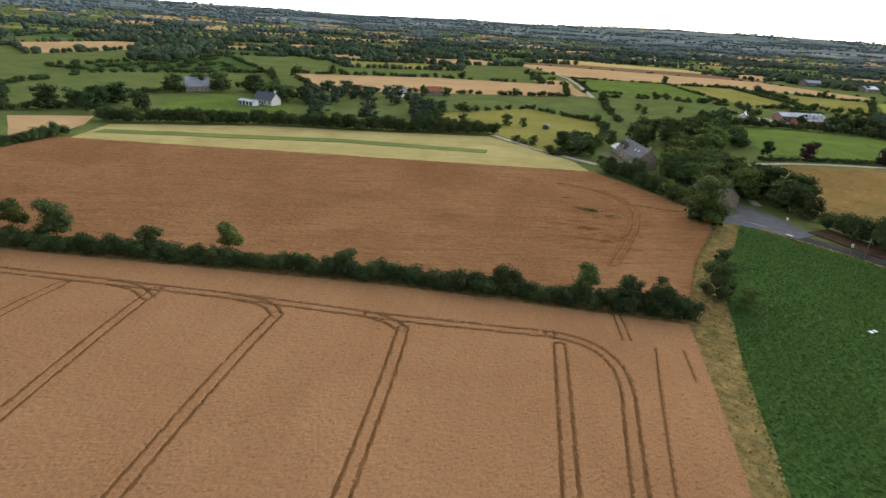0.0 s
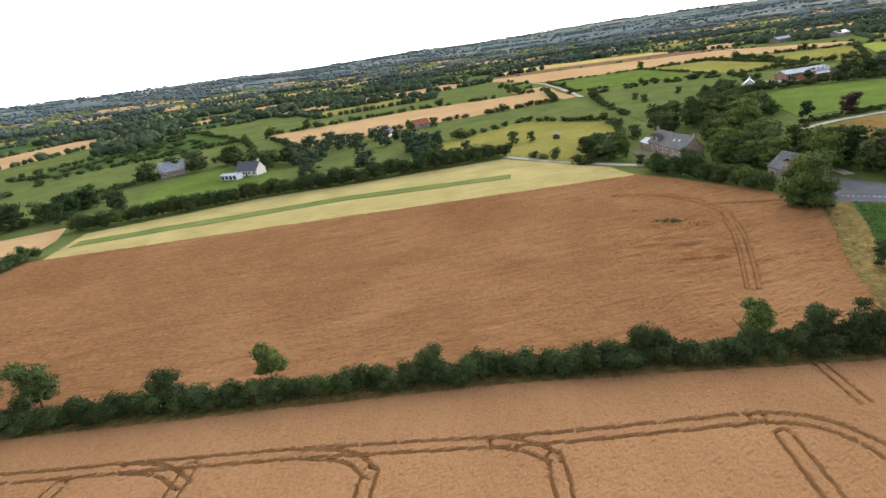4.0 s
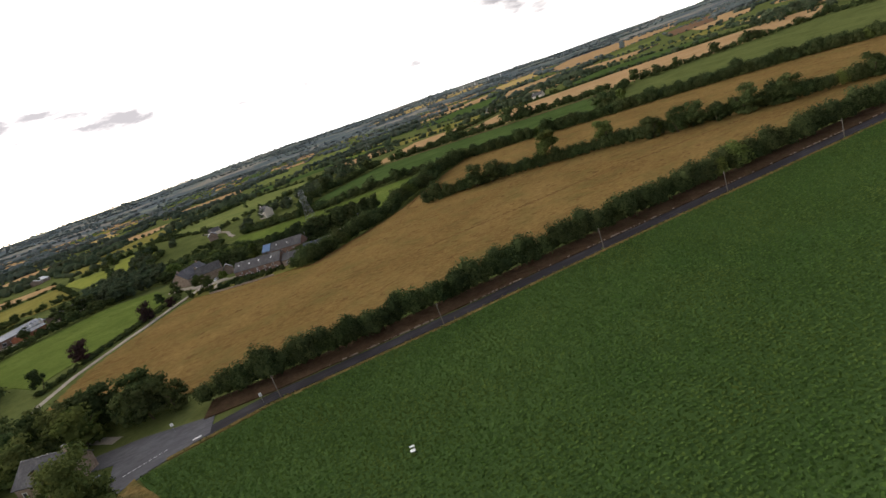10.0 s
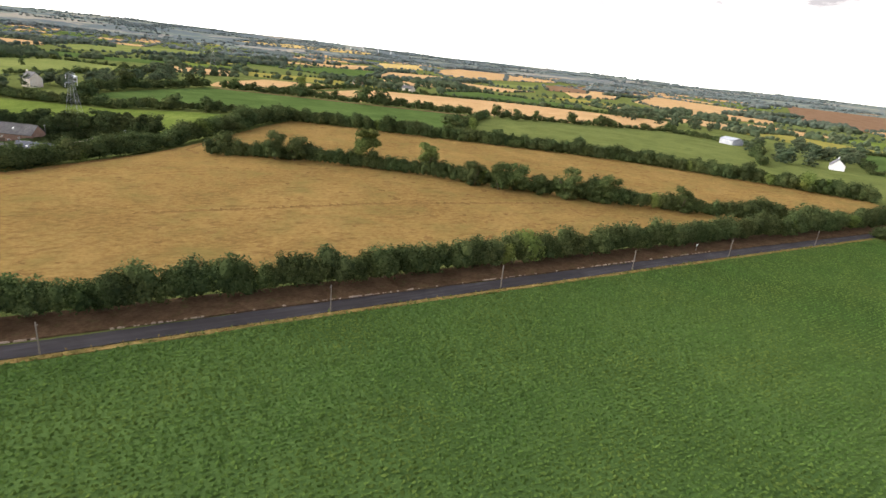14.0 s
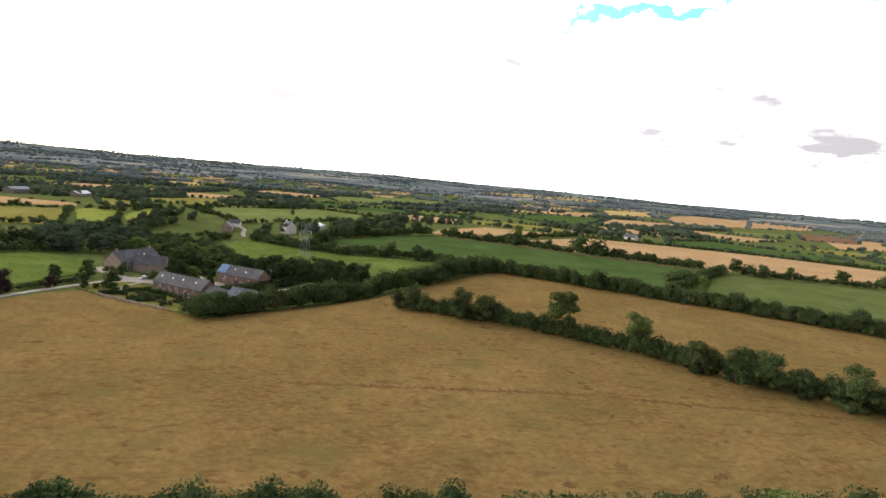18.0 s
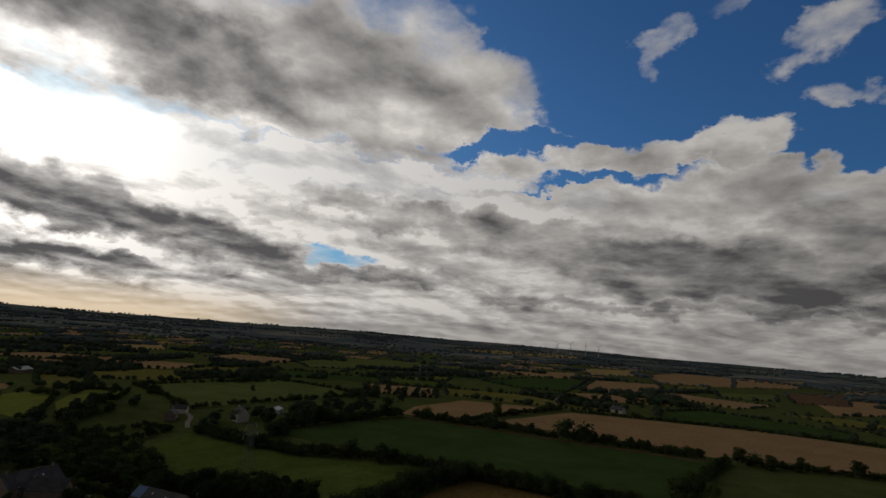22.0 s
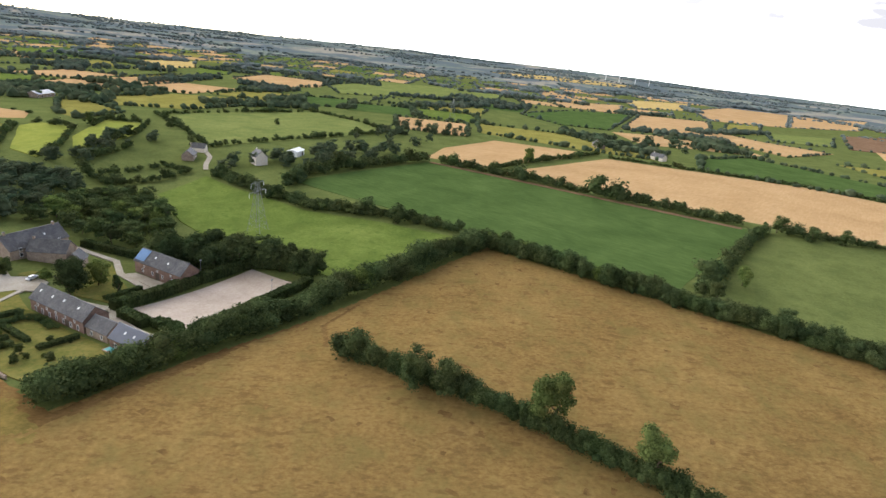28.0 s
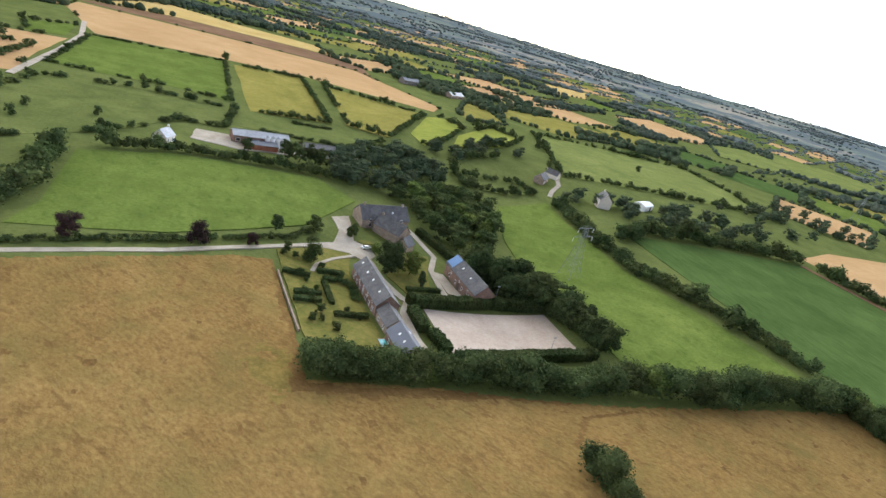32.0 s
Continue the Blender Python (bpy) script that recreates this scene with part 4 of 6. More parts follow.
def crown_of(kind, seed, near):
    key = (kind, seed, near)
    if key not in CROWNS:
        n, spread, tall, low, mat = {"oak": (18, 0.47, 0.8, 0.03, LEAF_OAK), "ash": (20, 0.35, 0.6, 0.28, LEAF_ASH), "dark": (16, 0.44, 0.8, 0.02, LEAF_DARK), "round": (16, 0.5, 0.8, 0.03, LEAF),
                                     "lime": (19, 0.46, 0.8, 0.03, LEAF_ASH), "poplar": (10, 0.22, 0.8, 0.06, LEAF_OAK), "copper": (15, 0.5, 0.8, 0.04, LEAF_RED), "fir": (15, 0.27, 1.55, 0.0, LEAF_DARK), "willow": (17, 0.44, 0.8, 0.04, LEAF_PALE)}[kind]
        lobes = tree_lobes(seed * 13 + len(kind), n, spread, tall, low)
        CROWNS[key] = (crown_mesh("crown", seed + 50, lobes, 3200 if near else 700, 0.038 if near else 0.066, mat), trunk_mesh(seed, 0.75, 0.028, 5))
    return CROWNS[key]


def tree(x, y, h, kind="oak", near=False, label="", wide=1.0, seed=None):
    rng = random.Random(int(x * 13 + y * 7))
    crown, stem = crown_of(kind, rng.randrange(3) if seed is None else seed, near)
    names = {"oak": "broad green deciduous tree", "ash": "pale green tree with an airy crown", "dark": "dark green bushy tree", "round": "round dark green tree", "lime": "olive-green leafy tree", "poplar": "slender upright green tree", "copper": "dark copper-leaved tree", "fir": "dark conical conifer", "willow": "pale grey-green bushy tree"}
    top = thing("tree", label or names[kind] + " in the hedged farmland", "tree", x, y, 0.0, rng.uniform(0, 360))
    for name, me in (("trunk", stem), ("crown", crown)):
        ob = new(name, me)
        ob.parent = top
        ob.scale = (h * wide, h * wide, h) if name == "crown" else (h, h, h)
    return top


hedge("low dark hedge with scattered young trees between wheat fields", H1, 4.2, 4.1, 1.7, seed=3, pale=0.01)
hedge("tall dense hedge of mixed shrubs on a roadside bank", H2, 5.5, 8.2, 2.3, seed=4, pale=0.06)
hedge("thick hedge dividing the dry grass field", H3, 5.2, 7.8, 2.3, seed=5)
hedge("broad dense hedge behind the dry grass field", H4, 12, 8.3, 3.2, seed=6)
hedge("tall hedge of dense trees along the farmstead", H5, 11, 10.2, 3.4, seed=7, pale=0.06)
hedge("thick clipped hedge beyond the mown strip", H6, 6.5, 6.6, 2.4, seed=8)
hedge("dark garden hedge beside the wheat", H7, 5.0, 6.2, 2.0, seed=9)
hedge("overgrown hedge at the western field edge", [(-147, 208), (-150, 190), (-165, 172), (-200, 150)], 5, 5, 2.6, seed=10)
# single trees
for x, y, h, kind, lab in ((-43.5, 104, 8, "ash", "young airy tree standing in the low hedge"), (-90.5, 108, 8.5, "ash", ""), (-82.5, 108, 9, "oak", ""), (-60.7, 105, 6, "round", ""), (-19.2, 101, 5.8, "round", ""), (12.5, 98, 6.2, "round", ""), (28, 97, 7.2, "ash", "young pale tree in the hedge by the wheat"),
                           (74, 152, 13.5, "lime", "large green tree at the road junction"), (71.5, 150.5, 5.5, "round", "low shrub at the foot of the junction tree"), (76.5, 150, 6, "round", "low shrub at the foot of the junction tree"), (72.5, 154, 7, "lime", "low shrub at the foot of the junction tree"), (63, 116, 5.2, "dark", "small dark bush on the dry verge"), (56, 102.5, 8.2, "round", "round dark bush on the dry verge"), (60, 97, 5.5, "willow", "pale bush on the dry verge"),
                           (292, 78, 16.5, "ash", "tall airy tree rising from the field hedge"), (288, 50.5, 13.5, "ash", "rounded tree in the field hedge"), (290, 107, 12, "round", ""), (289, 115.5, 12, "round", ""), (272, 20, 11, "oak", ""), (268, -20, 11, "oak", ""), (41, 93, 7, "dark", ""), (36, 95, 6.5, "dark", "")):
    tree(x, y, h, kind, True, lab, 1.1 if h > 13 else 1.0)

# ---- buildings ----
def box(bm, x0, x1, y0, y1, z0, z1):
    v = [bm.verts.new(p) for p in ((x0, y0, z0), (x1, y0, z0), (x1, y1, z0), (x0, y1, z0), (x0, y0, z1), (x1, y0, z1), (x1, y1, z1), (x0, y1, z1))]
    for f in ((3, 2, 1, 0), (4, 5, 6, 7), (0, 1, 5, 4), (1, 2, 6, 5), (2, 3, 7, 6), (3, 0, 4, 7)):
        bm.faces.new([v[k] for k in f])
    return v


def boxed(*sizes):
    bm = bmesh.new()
    for s in sizes:
        box(bm, *s)
    return bm


def gable_body(L, W, eaves, ridge):
    """Walls with two gables; length along x."""
    bm = bmesh.new()
    ring = []
    for x in (-L / 2, L / 2):
        ring.append([bm.verts.new(p) for p in ((x, -W / 2, -0.4), (x, W / 2, -0.4), (x, W / 2, eaves), (x, 0, ridge), (x, -W / 2, eaves))])
    a, b = ring
    bm.faces.new(a[::-1])
    bm.faces.new(b)
    for k in range(5):
        bm.faces.new((a[k], a[(k + 1) % 5], b[(k + 1) % 5], b[k]))
    return bm


def gable_roof(L, W, eaves, ridge, over=0.35, thick=0.22, sag=0.06):
    """Two slopes with thickness, overhang and a slightly sagging ridge."""
    bm = bmesh.new()
    n = max(4, int(L / 3))
    slope = (ridge - eaves) / (W / 2)
    rows = []
    for k in range(n + 1):
        x = -L / 2 - over + (L + 2 * over) * k / n
        s = -sag * math.sin(math.pi * k / n)
        e = eaves - slope * over
        rows.append([bm.verts.new(p) for p in ((x, -W / 2 - over, e + s * 0.3 + 0.03), (x, 0, ridge + s + 0.03), (x, W / 2 + over, e + s * 0.3 + 0.03), (x, W / 2 + over, e + thick + s * 0.3), (x, 0, ridge + thick + s), (x, -W / 2 - over, e + thick + s * 0.3))])
    for a, b in zip(rows, rows[1:]):
        for k in range(6):
            bm.faces.new((a[k], b[k], b[(k + 1) % 6], a[(k + 1) % 6]))
    bm.faces.new(rows[0])
    bm.faces.new(rows[-1][::-1])
    bmesh.ops.recalc_face_normals(bm, faces=bm.faces)
    return bm


def opening(parent, name, x, z, w, h, side, W, mat, label="", frame=None):
    """A window or door set in a long wall: frame proud of the wall, pane recessed in it."""
    y = side * W / 2
    ob = part(name, boxed((x - w / 2, x + w / 2, y - 0.03, y + 0.03, z, z + h)), mat, parent, label)
    bm = boxed((x - w / 2 - 0.12, x - w / 2, y - 0.06, y + 0.06, z - 0.1, z + h + 0.12), (x + w / 2, x + w / 2 + 0.12, y - 0.06, y + 0.06, z - 0.1, z + h + 0.12), (x - w / 2, x + w / 2, y - 0.06, y + 0.06, z + h, z + h + 0.12), (x - w / 2, x + w / 2, y - 0.08, y + 0.08, z - 0.1, z))
    part("frame", bm, frame or WHITE, ob)
    return ob


def building(name, label, x, y, yaw, L, W, eaves, ridge, wall=STONE, roof=SLATE, windows=(), doors=(), chimneys=(), skylights=(), dormers=(), category="house", z=0.0, bands=True):
    """A gabled building; its length runs along its own x. windows and doors: (along, height, wide, tall, side)."""
    top = thing(name, label, category, x, y, z, yaw)
    part("wall", gable_body(L, W, eaves, ridge), wall, top)
    r = part("roof", gable_roof(L, W, eaves, ridge), roof, top)
    slope = math.atan2(ridge - eaves, W / 2)
    part("ridge_tiles", boxed((-L / 2 - 0.3, L / 2 + 0.3, -0.16, 0.16, ridge + 0.16, ridge + 0.32)), roof, r)
    for a, h, w, t, s in windows:
        opening(top, "window", a, h, w, t, s, W, DARK)
    for a, h, w, t, s in doors:
        opening(top, "door", a, h, w, t, s, W, DARKWOOD, frame=wall)
    for a, s in chimneys:
        c = part("chimney", boxed((a - 0.45, a + 0.45, -0.35 + s, 0.35 + s, ridge - 1.0, ridge + 1.3)), wall, r)
        part("chimney_cap", boxed((a - 0.52, a + 0.52, -0.42 + s, 0.42 + s, ridge + 1.3, ridge + 1.42)), roof, c)
    for a, f, s in skylights:
        yy = s * W / 2 * (1 - f)
        zz = eaves + (ridge - eaves) * f + 0.22
        bm = boxed((a - 0.35, a + 0.35, -0.45, 0.45, 0.0, 0.1))
        bmesh.ops.transform(bm, matrix=pose(0, yy, zz, -math.degrees(slope) * s, 0, 0), verts=bm.verts)
        part("skylight", bm, WHITE, r, "pale roof window")
    for a, s, w in dormers:
        yy = s * W / 2 * 0.72
        zz = eaves + (ridge - eaves) * 0.25
        d = part("dormer", boxed((a - w / 2, a + w / 2, yy - 0.9, yy + 0.9, zz - 0.4, zz + 1.5)), wall, r)
        bm = gable_roof(2.2, w, zz + 1.5, zz + 2.4, 0.15, 0.14, 0)
        bmesh.ops.transform(bm, matrix=pose(a, yy, 0, 0, 0, 90), verts=bm.verts)
        part("dormer_roof", bm, roof, top)
    return top


def row(n, span, h, w, t, side, off=0.0):
    return [(off + span * (k / (n - 1) - 0.5 if n > 1 else 0), h, w, t, side) for k in range(n)]


# by the junction
building("farmhouse", "long stone farmhouse with a weathered slate roof", 77, 228, 95, 24, 8, 3.4, 7.2, STONE, SLATE, row(6, 19, 1.0, 0.9, 1.3, 1), [(-2, 0, 1.1, 2.1, 1), (6, 0, 1.1, 2.1, 1)], [(-12, 0), (12, 0)], [(-3, 0.5, 1), (-6, 0.55, 1)], [(6.5, 1, 1.8), (9.5, 1, 1.8)])
building("shed", "small tin-roofed shed beside the stone farmhouse", 74.5, 244, 95, 6, 5, 2.3, 3.6, STONE, TIN, category="shed")
building("cottage", "grey slate-roofed stone cottage behind a big tree", 86.5, 174, 97, 12, 8.5, 3.6, 7.0, STONE, SLATE, row(3, 8, 1.0, 1.0, 1.3, 1), [(0, 0, 1.1, 2.1, 1)], [(-5.6, 0)], [(1, 0.55, 1)], [(-1, 1, 3.6)])
# the farmstead
building("long_barn", "long converted stone barn with a slate roof", 262, 236.3, 90.5, 28.9, 8.6, 4.9, 8.6, REDSTONE, SLATE, row(7, 23, 1.0, 1.0, 1.6, 1) + row(5, 20, 3.2, 0.7, 0.8, 1), [(-6, 0, 2.4, 2.8, 1), (8, 0, 1.2, 2.2, 1)], [], [(-9, 0.55, 1), (-1, 0.6, 1), (5, 0.55, 1), (12, 0.6, 1)], category="barn")
building("linhay", "low stone link with an old slate roof", 261.4, 215.4, 91, 10.2, 6.9, 3.4, 6, STONE, SLATE, row(2, 5, 1.0, 0.9, 1.3, 1), [], category="barn")
building("annex", "brick annex with dark slates and roof windows", 260.4, 199.4, 91, 13.7, 7.9, 3.8, 7, REDSTONE, GREYBLUE, row(3, 8, 1.0, 0.9, 1.4, 1), [(5, 0, 1.0, 2.1, 1)], [], [(-2, 0.55, 1), (2, 0.55, 1), (3, 0.5, -1)], category="house")
building("stone_barn", "stone barn with patched slates and a blue sheet", 309.4, 249.6, 91, 27.7, 9.4, 5.5, 9.5, REDSTONE, SLATE, row(4, 18, 1.5, 0.9, 1.4, 1) + row(3, 16, 3.6, 0.6, 0.7, 1), [(0, 0, 2.6, 3.2, 1), (-7, 0, 1.2, 2.2, 1)], [], [(4, 0.6, 1), (-4, 0.5, 1)], category="barn")
building("manor", "large old stone manor house with slate roofs", 285.9, 303.6, 6, 24.4, 11.7, 4.7, 9.6, STONE, SLATE, row(5, 16, 1.2, 1.0, 1.6, -1) + row(5, 16, 3.7, 1.0, 1.2, -1), [(1, 0, 1.3, 2.3, -1)], [(-10, 0), (10, 0)], [(4, 0.5, -1)], category="manor")
building("manor_wing", "stone wing of the manor with a chimney", 287.3, 291.2, -57, 15, 8.6, 4.7, 8.6, STONE, SLATE, row(3, 9, 1.2, 1.0, 1.5, 1), [(0, 0, 1.2, 2.2, 1)], [(-6.4, 0)], [], category="manor")
building("bread_house", "small square stone outbuilding with slates", 291, 280.9, 40, 6.5, 6, 3.2, 6.1, STONE, SLATE, row(1, 0, 1.0, 0.8, 1.0, 1), [], category="outbuilding")
# farms and houses round about
building("cattle_shed", "long farm shed with a pale sheet roof", 240.1, 395.9, 5, 31.1, 11, 4.2, 6.2, REDSTONE, TIN, row(6, 26, 1.2, 2.4, 1.6, -1), [(14, 0, 3, 3.2, -1)], category="barn")
building("open_barn", "low open farm shed with a dark roof", 280.3, 397.5, 3, 32.4, 10.1, 3.4, 4.9, DARKWOOD, SLATE, (), row(5, 20, 0.0, 3.4, 2.8, -1), category="barn")
building("grey_shed", "grey-roofed lean-to beside the cattle shed", 239.2, 384.1, 5, 17.1, 8, 3, 4.2, TILE, GREYBLUE, category="barn")
building("white_cottage", "small white-gabled cottage at the farm", 191, 373, 60, 8, 7, 3.2, 6.4, RENDERED, TIN, row(2, 4, 1, 0.9, 1.2, -1), [], [(3.5, 0)])
building("modern_house", "pale house with a blue-black slate roof", -104, 316, -25, 13, 7.5, 3.0, 6.6, RENDERED, GREYBLUE, row(4, 10, 1, 1.1, 1.3, -1), [(0, 0, 1.1, 2.1, -1)], [(6, 0)])
building("glass_annex", "low white glazed extension of the pale house", -112, 309, -25, 10, 4.5, 2.5, 3.0, WHITE, TIN, row(4, 7.5, 0.4, 1.6, 1.7, -1), category="annex")
building("grey_house", "grey-roofed house among dark trees", -159, 352, 30, 14, 9, 3.4, 8.0, STONE, TIN, row(3, 9, 1, 1, 1.3, -1), [], [(6, 0)])
building("gabled_house", "pale house with a steep grey gable", -37, 392, 70, 9, 8, 2.8, 6.6, RENDERED, SLATE, row(2, 5, 1, 1, 1.3, 1))
building("red_roofed_house", "house with a faded red tile roof", -14, 414, 25, 11, 7.5, 2.8, 5.4, STONE, TILE, row(3, 9, 1, 1, 1.3, -1))
building("white_house", "tall white rendered house with a slate roof", 481.3, 368.5, 65, 11.3, 9.2, 6.2, 10.7, RENDERED, SLATE, row(3, 7, 1, 1, 1.4, 1) + row(3, 7, 3.8, 1, 1.3, 1), [], [(5, 0)])
building("white_shed", "white sheet-metal shed behind trees", 524.6, 370.4, 20, 15.1, 9, 4, 5.6, WHITE, WHITE, (), [(3, 0, 3, 3, -1)], category="shed")
building("roadside_house", "stone house with slates at a lane end", 459.4, 419.4, 40, 14.7, 8.4, 3.8, 7.4, STONE, SLATE, row(4, 10, 1, 1, 1.3, -1), [], [(6, 0)])
building("roadside_house", "small stone house beside the white lane", 478.1, 430.1, 120, 10.3, 7.2, 3.3, 6.4, RENDERED, SLATE, row(3, 6, 1, 1, 1.3, -1))
building("tin_shed", "grey tin farm shed by a gravel track", 574, -207, 20, 16, 12, 4.5, 6.2, TIN, TIN, category="shed")
building("white_bungalow", "white house with a slate roof by the lane", 464, -234, -30, 14, 9, 3.4, 7.4, WHITE, SLATE, row(4, 10, 1, 1.1, 1.3, -1) + row(4, 10, 1, 1.1, 1.3, 1), [], [(6, 0)])
building("white_bungalow", "white gabled house near the hedge end", 432, -274, 50, 12, 9, 3.2, 7.0, WHITE, SLATE, row(3, 8, 1, 1.1, 1.3, -1), [], [(5, 0)])

# grounds of the farmstead
field("garden", [(230.2, 207.9), (230.7, 262.4), (256.2, 272.6), (262.1, 269), (256.5, 250.6), (256.1, 207.3), (254.7, 188.8), (233.1, 188.8)], LAWN, "green and yellowing lawn of the farmstead garden", 0.1)
field("courtyard", [(242, 268.1), (256.1, 275.4), (261.8, 288.6), (261.2, 301.5), (270.6, 305.8), (269.1, 291), (266.2, 280.2), (272.2, 276.2), (273.2, 269.3), (267.1, 262.4), (261, 267.8), (250.8, 269.2)], GRAVEL, "pale gravel forecourt of the farmstead", 0.2, 0.2)
field("inner_lawn", [(273.4, 253.9), (288.8, 278.1), (302.1, 276.5), (295.7, 261.4), (289.4, 242.1), (278.7, 240.6)], LAWN, "shaded lawn between the barns", 0.1)
ribbon("yard_path", [(268.7, 264.6), (270, 250.3), (272.7, 241.6), (275.7, 234.7), (270.8, 226), (268.9, 209.4), (269.5, 192.9)], 3.0, GRAVEL, "pale gravel path behind the long barn", 0.22)
ribbon("garden_path", [(263.4, 266.9), (252.7, 261.2), (244.5, 254.7), (241.6, 248.6)], 1.6, GRAVEL, "curved pale garden path", 0.24)
ribbon("yard_path", [(298.7, 309.7), (301.9, 300), (305.1, 276.9), (298, 263.7), (296.7, 252.3), (296, 240.7)], 2.6, GRAVEL, "worn earth path to the stone barn", 0.22)
field("barn_yard", [(298.2, 245.1), (304.4, 243.4), (303.1, 261.3), (298.6, 262.8)], GRAVEL, "pale gravel yard before the stone barn", 0.15, 0.3)
field("riding_arena", [(281.1, 231.2), (336.2, 228.3), (333.6, 199.7), (279.4, 201.4)], SAND, "pale sand riding arena inside clipped hedges", 0.14, 0.1)
clipped("clipped dark hedge round the riding arena", [(275.1, 233.5), (312.5, 235.9), (341.2, 231.2)], 4.0, 4.3, seed=20)
clipped("clipped dark hedge beside the riding arena", [(273.6, 213.8), (274.2, 227.2)], 3.8, 3.4, seed=21)
clipped("clipped dark hedge beside the riding arena", [(276.4, 199.8), (276.4, 212.4)], 3.6, 3.4, seed=22)
clipped("clipped dark hedge beside the riding arena", [(277.8, 196.3), (309.5, 197.2), (337, 195.6)], 3.6, 3.6, seed=23)
clipped("clipped dark hedge along the yard path", [(306, 301.8), (310.5, 288.8), (314.1, 276)], 3.0, 3.2, seed=24)
for k, line in enumerate(([(232, 231.5), (241.3, 232.1)], [(230.9, 226.9), (240.2, 227.2)], [(242.9, 219.1), (254.8, 219.7)], [(230.4, 246), (239.6, 243.6)], [(243.5, 248.4), (253.7, 249)], [(244.2, 241), (243.8, 226.2)], [(278.8, 244.1), (294.5, 245.8)])):
    clipped("low clipped box hedge in the garden", line, 1.9, 1.7, seed=30 + k)
hedge("dense shrubbery at the farmstead corner", [(230.6, 196.1), (239.6, 193.3), (252.6, 192)], 6, 6.5, 2.5, seed=36)
hedge("loose shrubs beside the long barn", [(245.8, 244.3), (254.9, 242.1), (253.8, 231.4)], 2.5, 1.8, 1.8, seed=37, pale=0.4)


def garden_shrubs():
    """Loose shrubs and flowering plants on the lawn and against the barn."""
    rng = random.Random(44)
    kinds = ("round", "willow", "oak", "lime", "dark")
    for k in range(26):
        x, y = rng.uniform(232, 252), rng.uniform(202, 262)
        if inside(x, y, [(231, 208), (231, 262), (250, 268), (255, 262), (254, 212)]):
            tree(x, y, rng.uniform(1.1, 2.6), rng.choice(kinds), True, "low leafy garden shrub on the farmstead lawn", rng.uniform(1.1, 1.6))


garden_shrubs()


def wall_line(label, line, h, t, mat):
    """A low dry wall, stone lengths butted end to end."""
    top = thing("garden_wall", label, "wall", *line[0])
    rng = random.Random(3)
    pts = along(line, 1.6)
    for (x0, y0, a), (x1, y1, _) in zip(pts, pts[1:]):
        d = math.hypot(x1 - x0, y1 - y0)
        bm = boxed((0.02, d - 0.02, -t / 2, t / 2, -0.1, h * rng.uniform(0.92, 1.05)))
        bmesh.ops.transform(bm, matrix=pose(x0 - line[0][0], y0 - line[0][1], ground_at(x0, y0) - ground_at(*line[0]) - 0.05, 0, 0, math.degrees(a)), verts=bm.verts)
        part("stone", bm, mat, top)


wall_line("low pale stone wall along the garden", [(228.6, 245.3), (228.8, 224.7), (229.1, 207.7)], 1.1, 0.5, STONE)


# yard of the far farm
field("farm_yard", [(203, 384), (226.1, 376.7), (252.5, 380.1), (299, 392.7), (300.9, 398.5), (262.6, 392.5), (224, 389), (224, 402), (207, 404)], GRAVEL, "pale concrete yard of the cattle farm", 0.2, 0.6)


def silo(x, y, r, h):
    """A round feed tank with a conical top."""
    top = thing("feed_tank", "white round feed tank beside the cattle shed", "tank", x, y, 0, group="tanks at the farm")
    bm = bmesh.new()
    bmesh.ops.create_cone(bm, cap_ends=True, segments=20, radius1=r, radius2=r, depth=h, matrix=Matrix.Translation((0, 0, h / 2)))
    part("body", bm, WHITE, top)
    bm = bmesh.new()
    bmesh.ops.create_cone(bm, cap_ends=True, segments=20, radius1=r * 1.05, radius2=0.25, depth=1.1, matrix=Matrix.Translation((0, 0, h + 0.5)))
    part("lid", bm, TIN, top)


for k in range(4):
    silo(243.2 + 3 * k, 388.8 + 0.3 * k, 1.3, 6.0)


def tent(x, y, yaw, L, W, label):
    """A white canopy: four posts under a ridged sheet."""
    top = thing("canopy", label, "tent", x, y, 0, yaw)
    part("roof", gable_roof(L, W, 2.4, 3.6, 0.2, 0.08, 0.1), WHITE, top)
    for sx in (-1, 1):
        for sy in (-1, 1):
            part("post", boxed((sx * L / 2 - 0.06, sx * L / 2 + 0.06, sy * W / 2 - 0.06, sy * W / 2 + 0.06, -0.1, 2.3)), WHITE, top)


tent(341, 429.5, 20, 9, 6, "white canopy standing among garden trees")
tent(331.5, 426.7, 20, 5, 4, "small white canopy beside the larger one")
field("flower_bed", [(267.9, 280), (269.7, 278.4), (273.2, 278.8), (276, 280.8), (274.2, 282.3), (270.1, 281.9)], LAWN, "small grassed island in the forecourt gravel", 0.32, 0.1, 1.5)
building("hut", "small weathered animal shelter in the meadow", 50, 295, 70, 4.5, 3, 1.8, 2.4, DARKWOOD, WOOD, category="shed")
building("grey_farmhouse", "grey-roofed farmhouse beyond the pale field", 903, 199, 30, 22, 10, 4, 8, STONE, SLATE, row(4, 15, 1, 1, 1.3, -1), [], [(9, 0)])
building("white_farmhouse", "pale farmhouse beside a far lane", 876, 121, 60, 18, 9, 4, 8, RENDERED, SLATE, row(4, 12, 1, 1, 1.3, -1), [], [(7, 0)])
building("far_barn", "large pale-roofed barn on the far farm", 535, 755, 30, 30, 13, 4, 7, STONE, TIN, row(5, 30, 1, 2, 1.6, -1), [], category="barn")
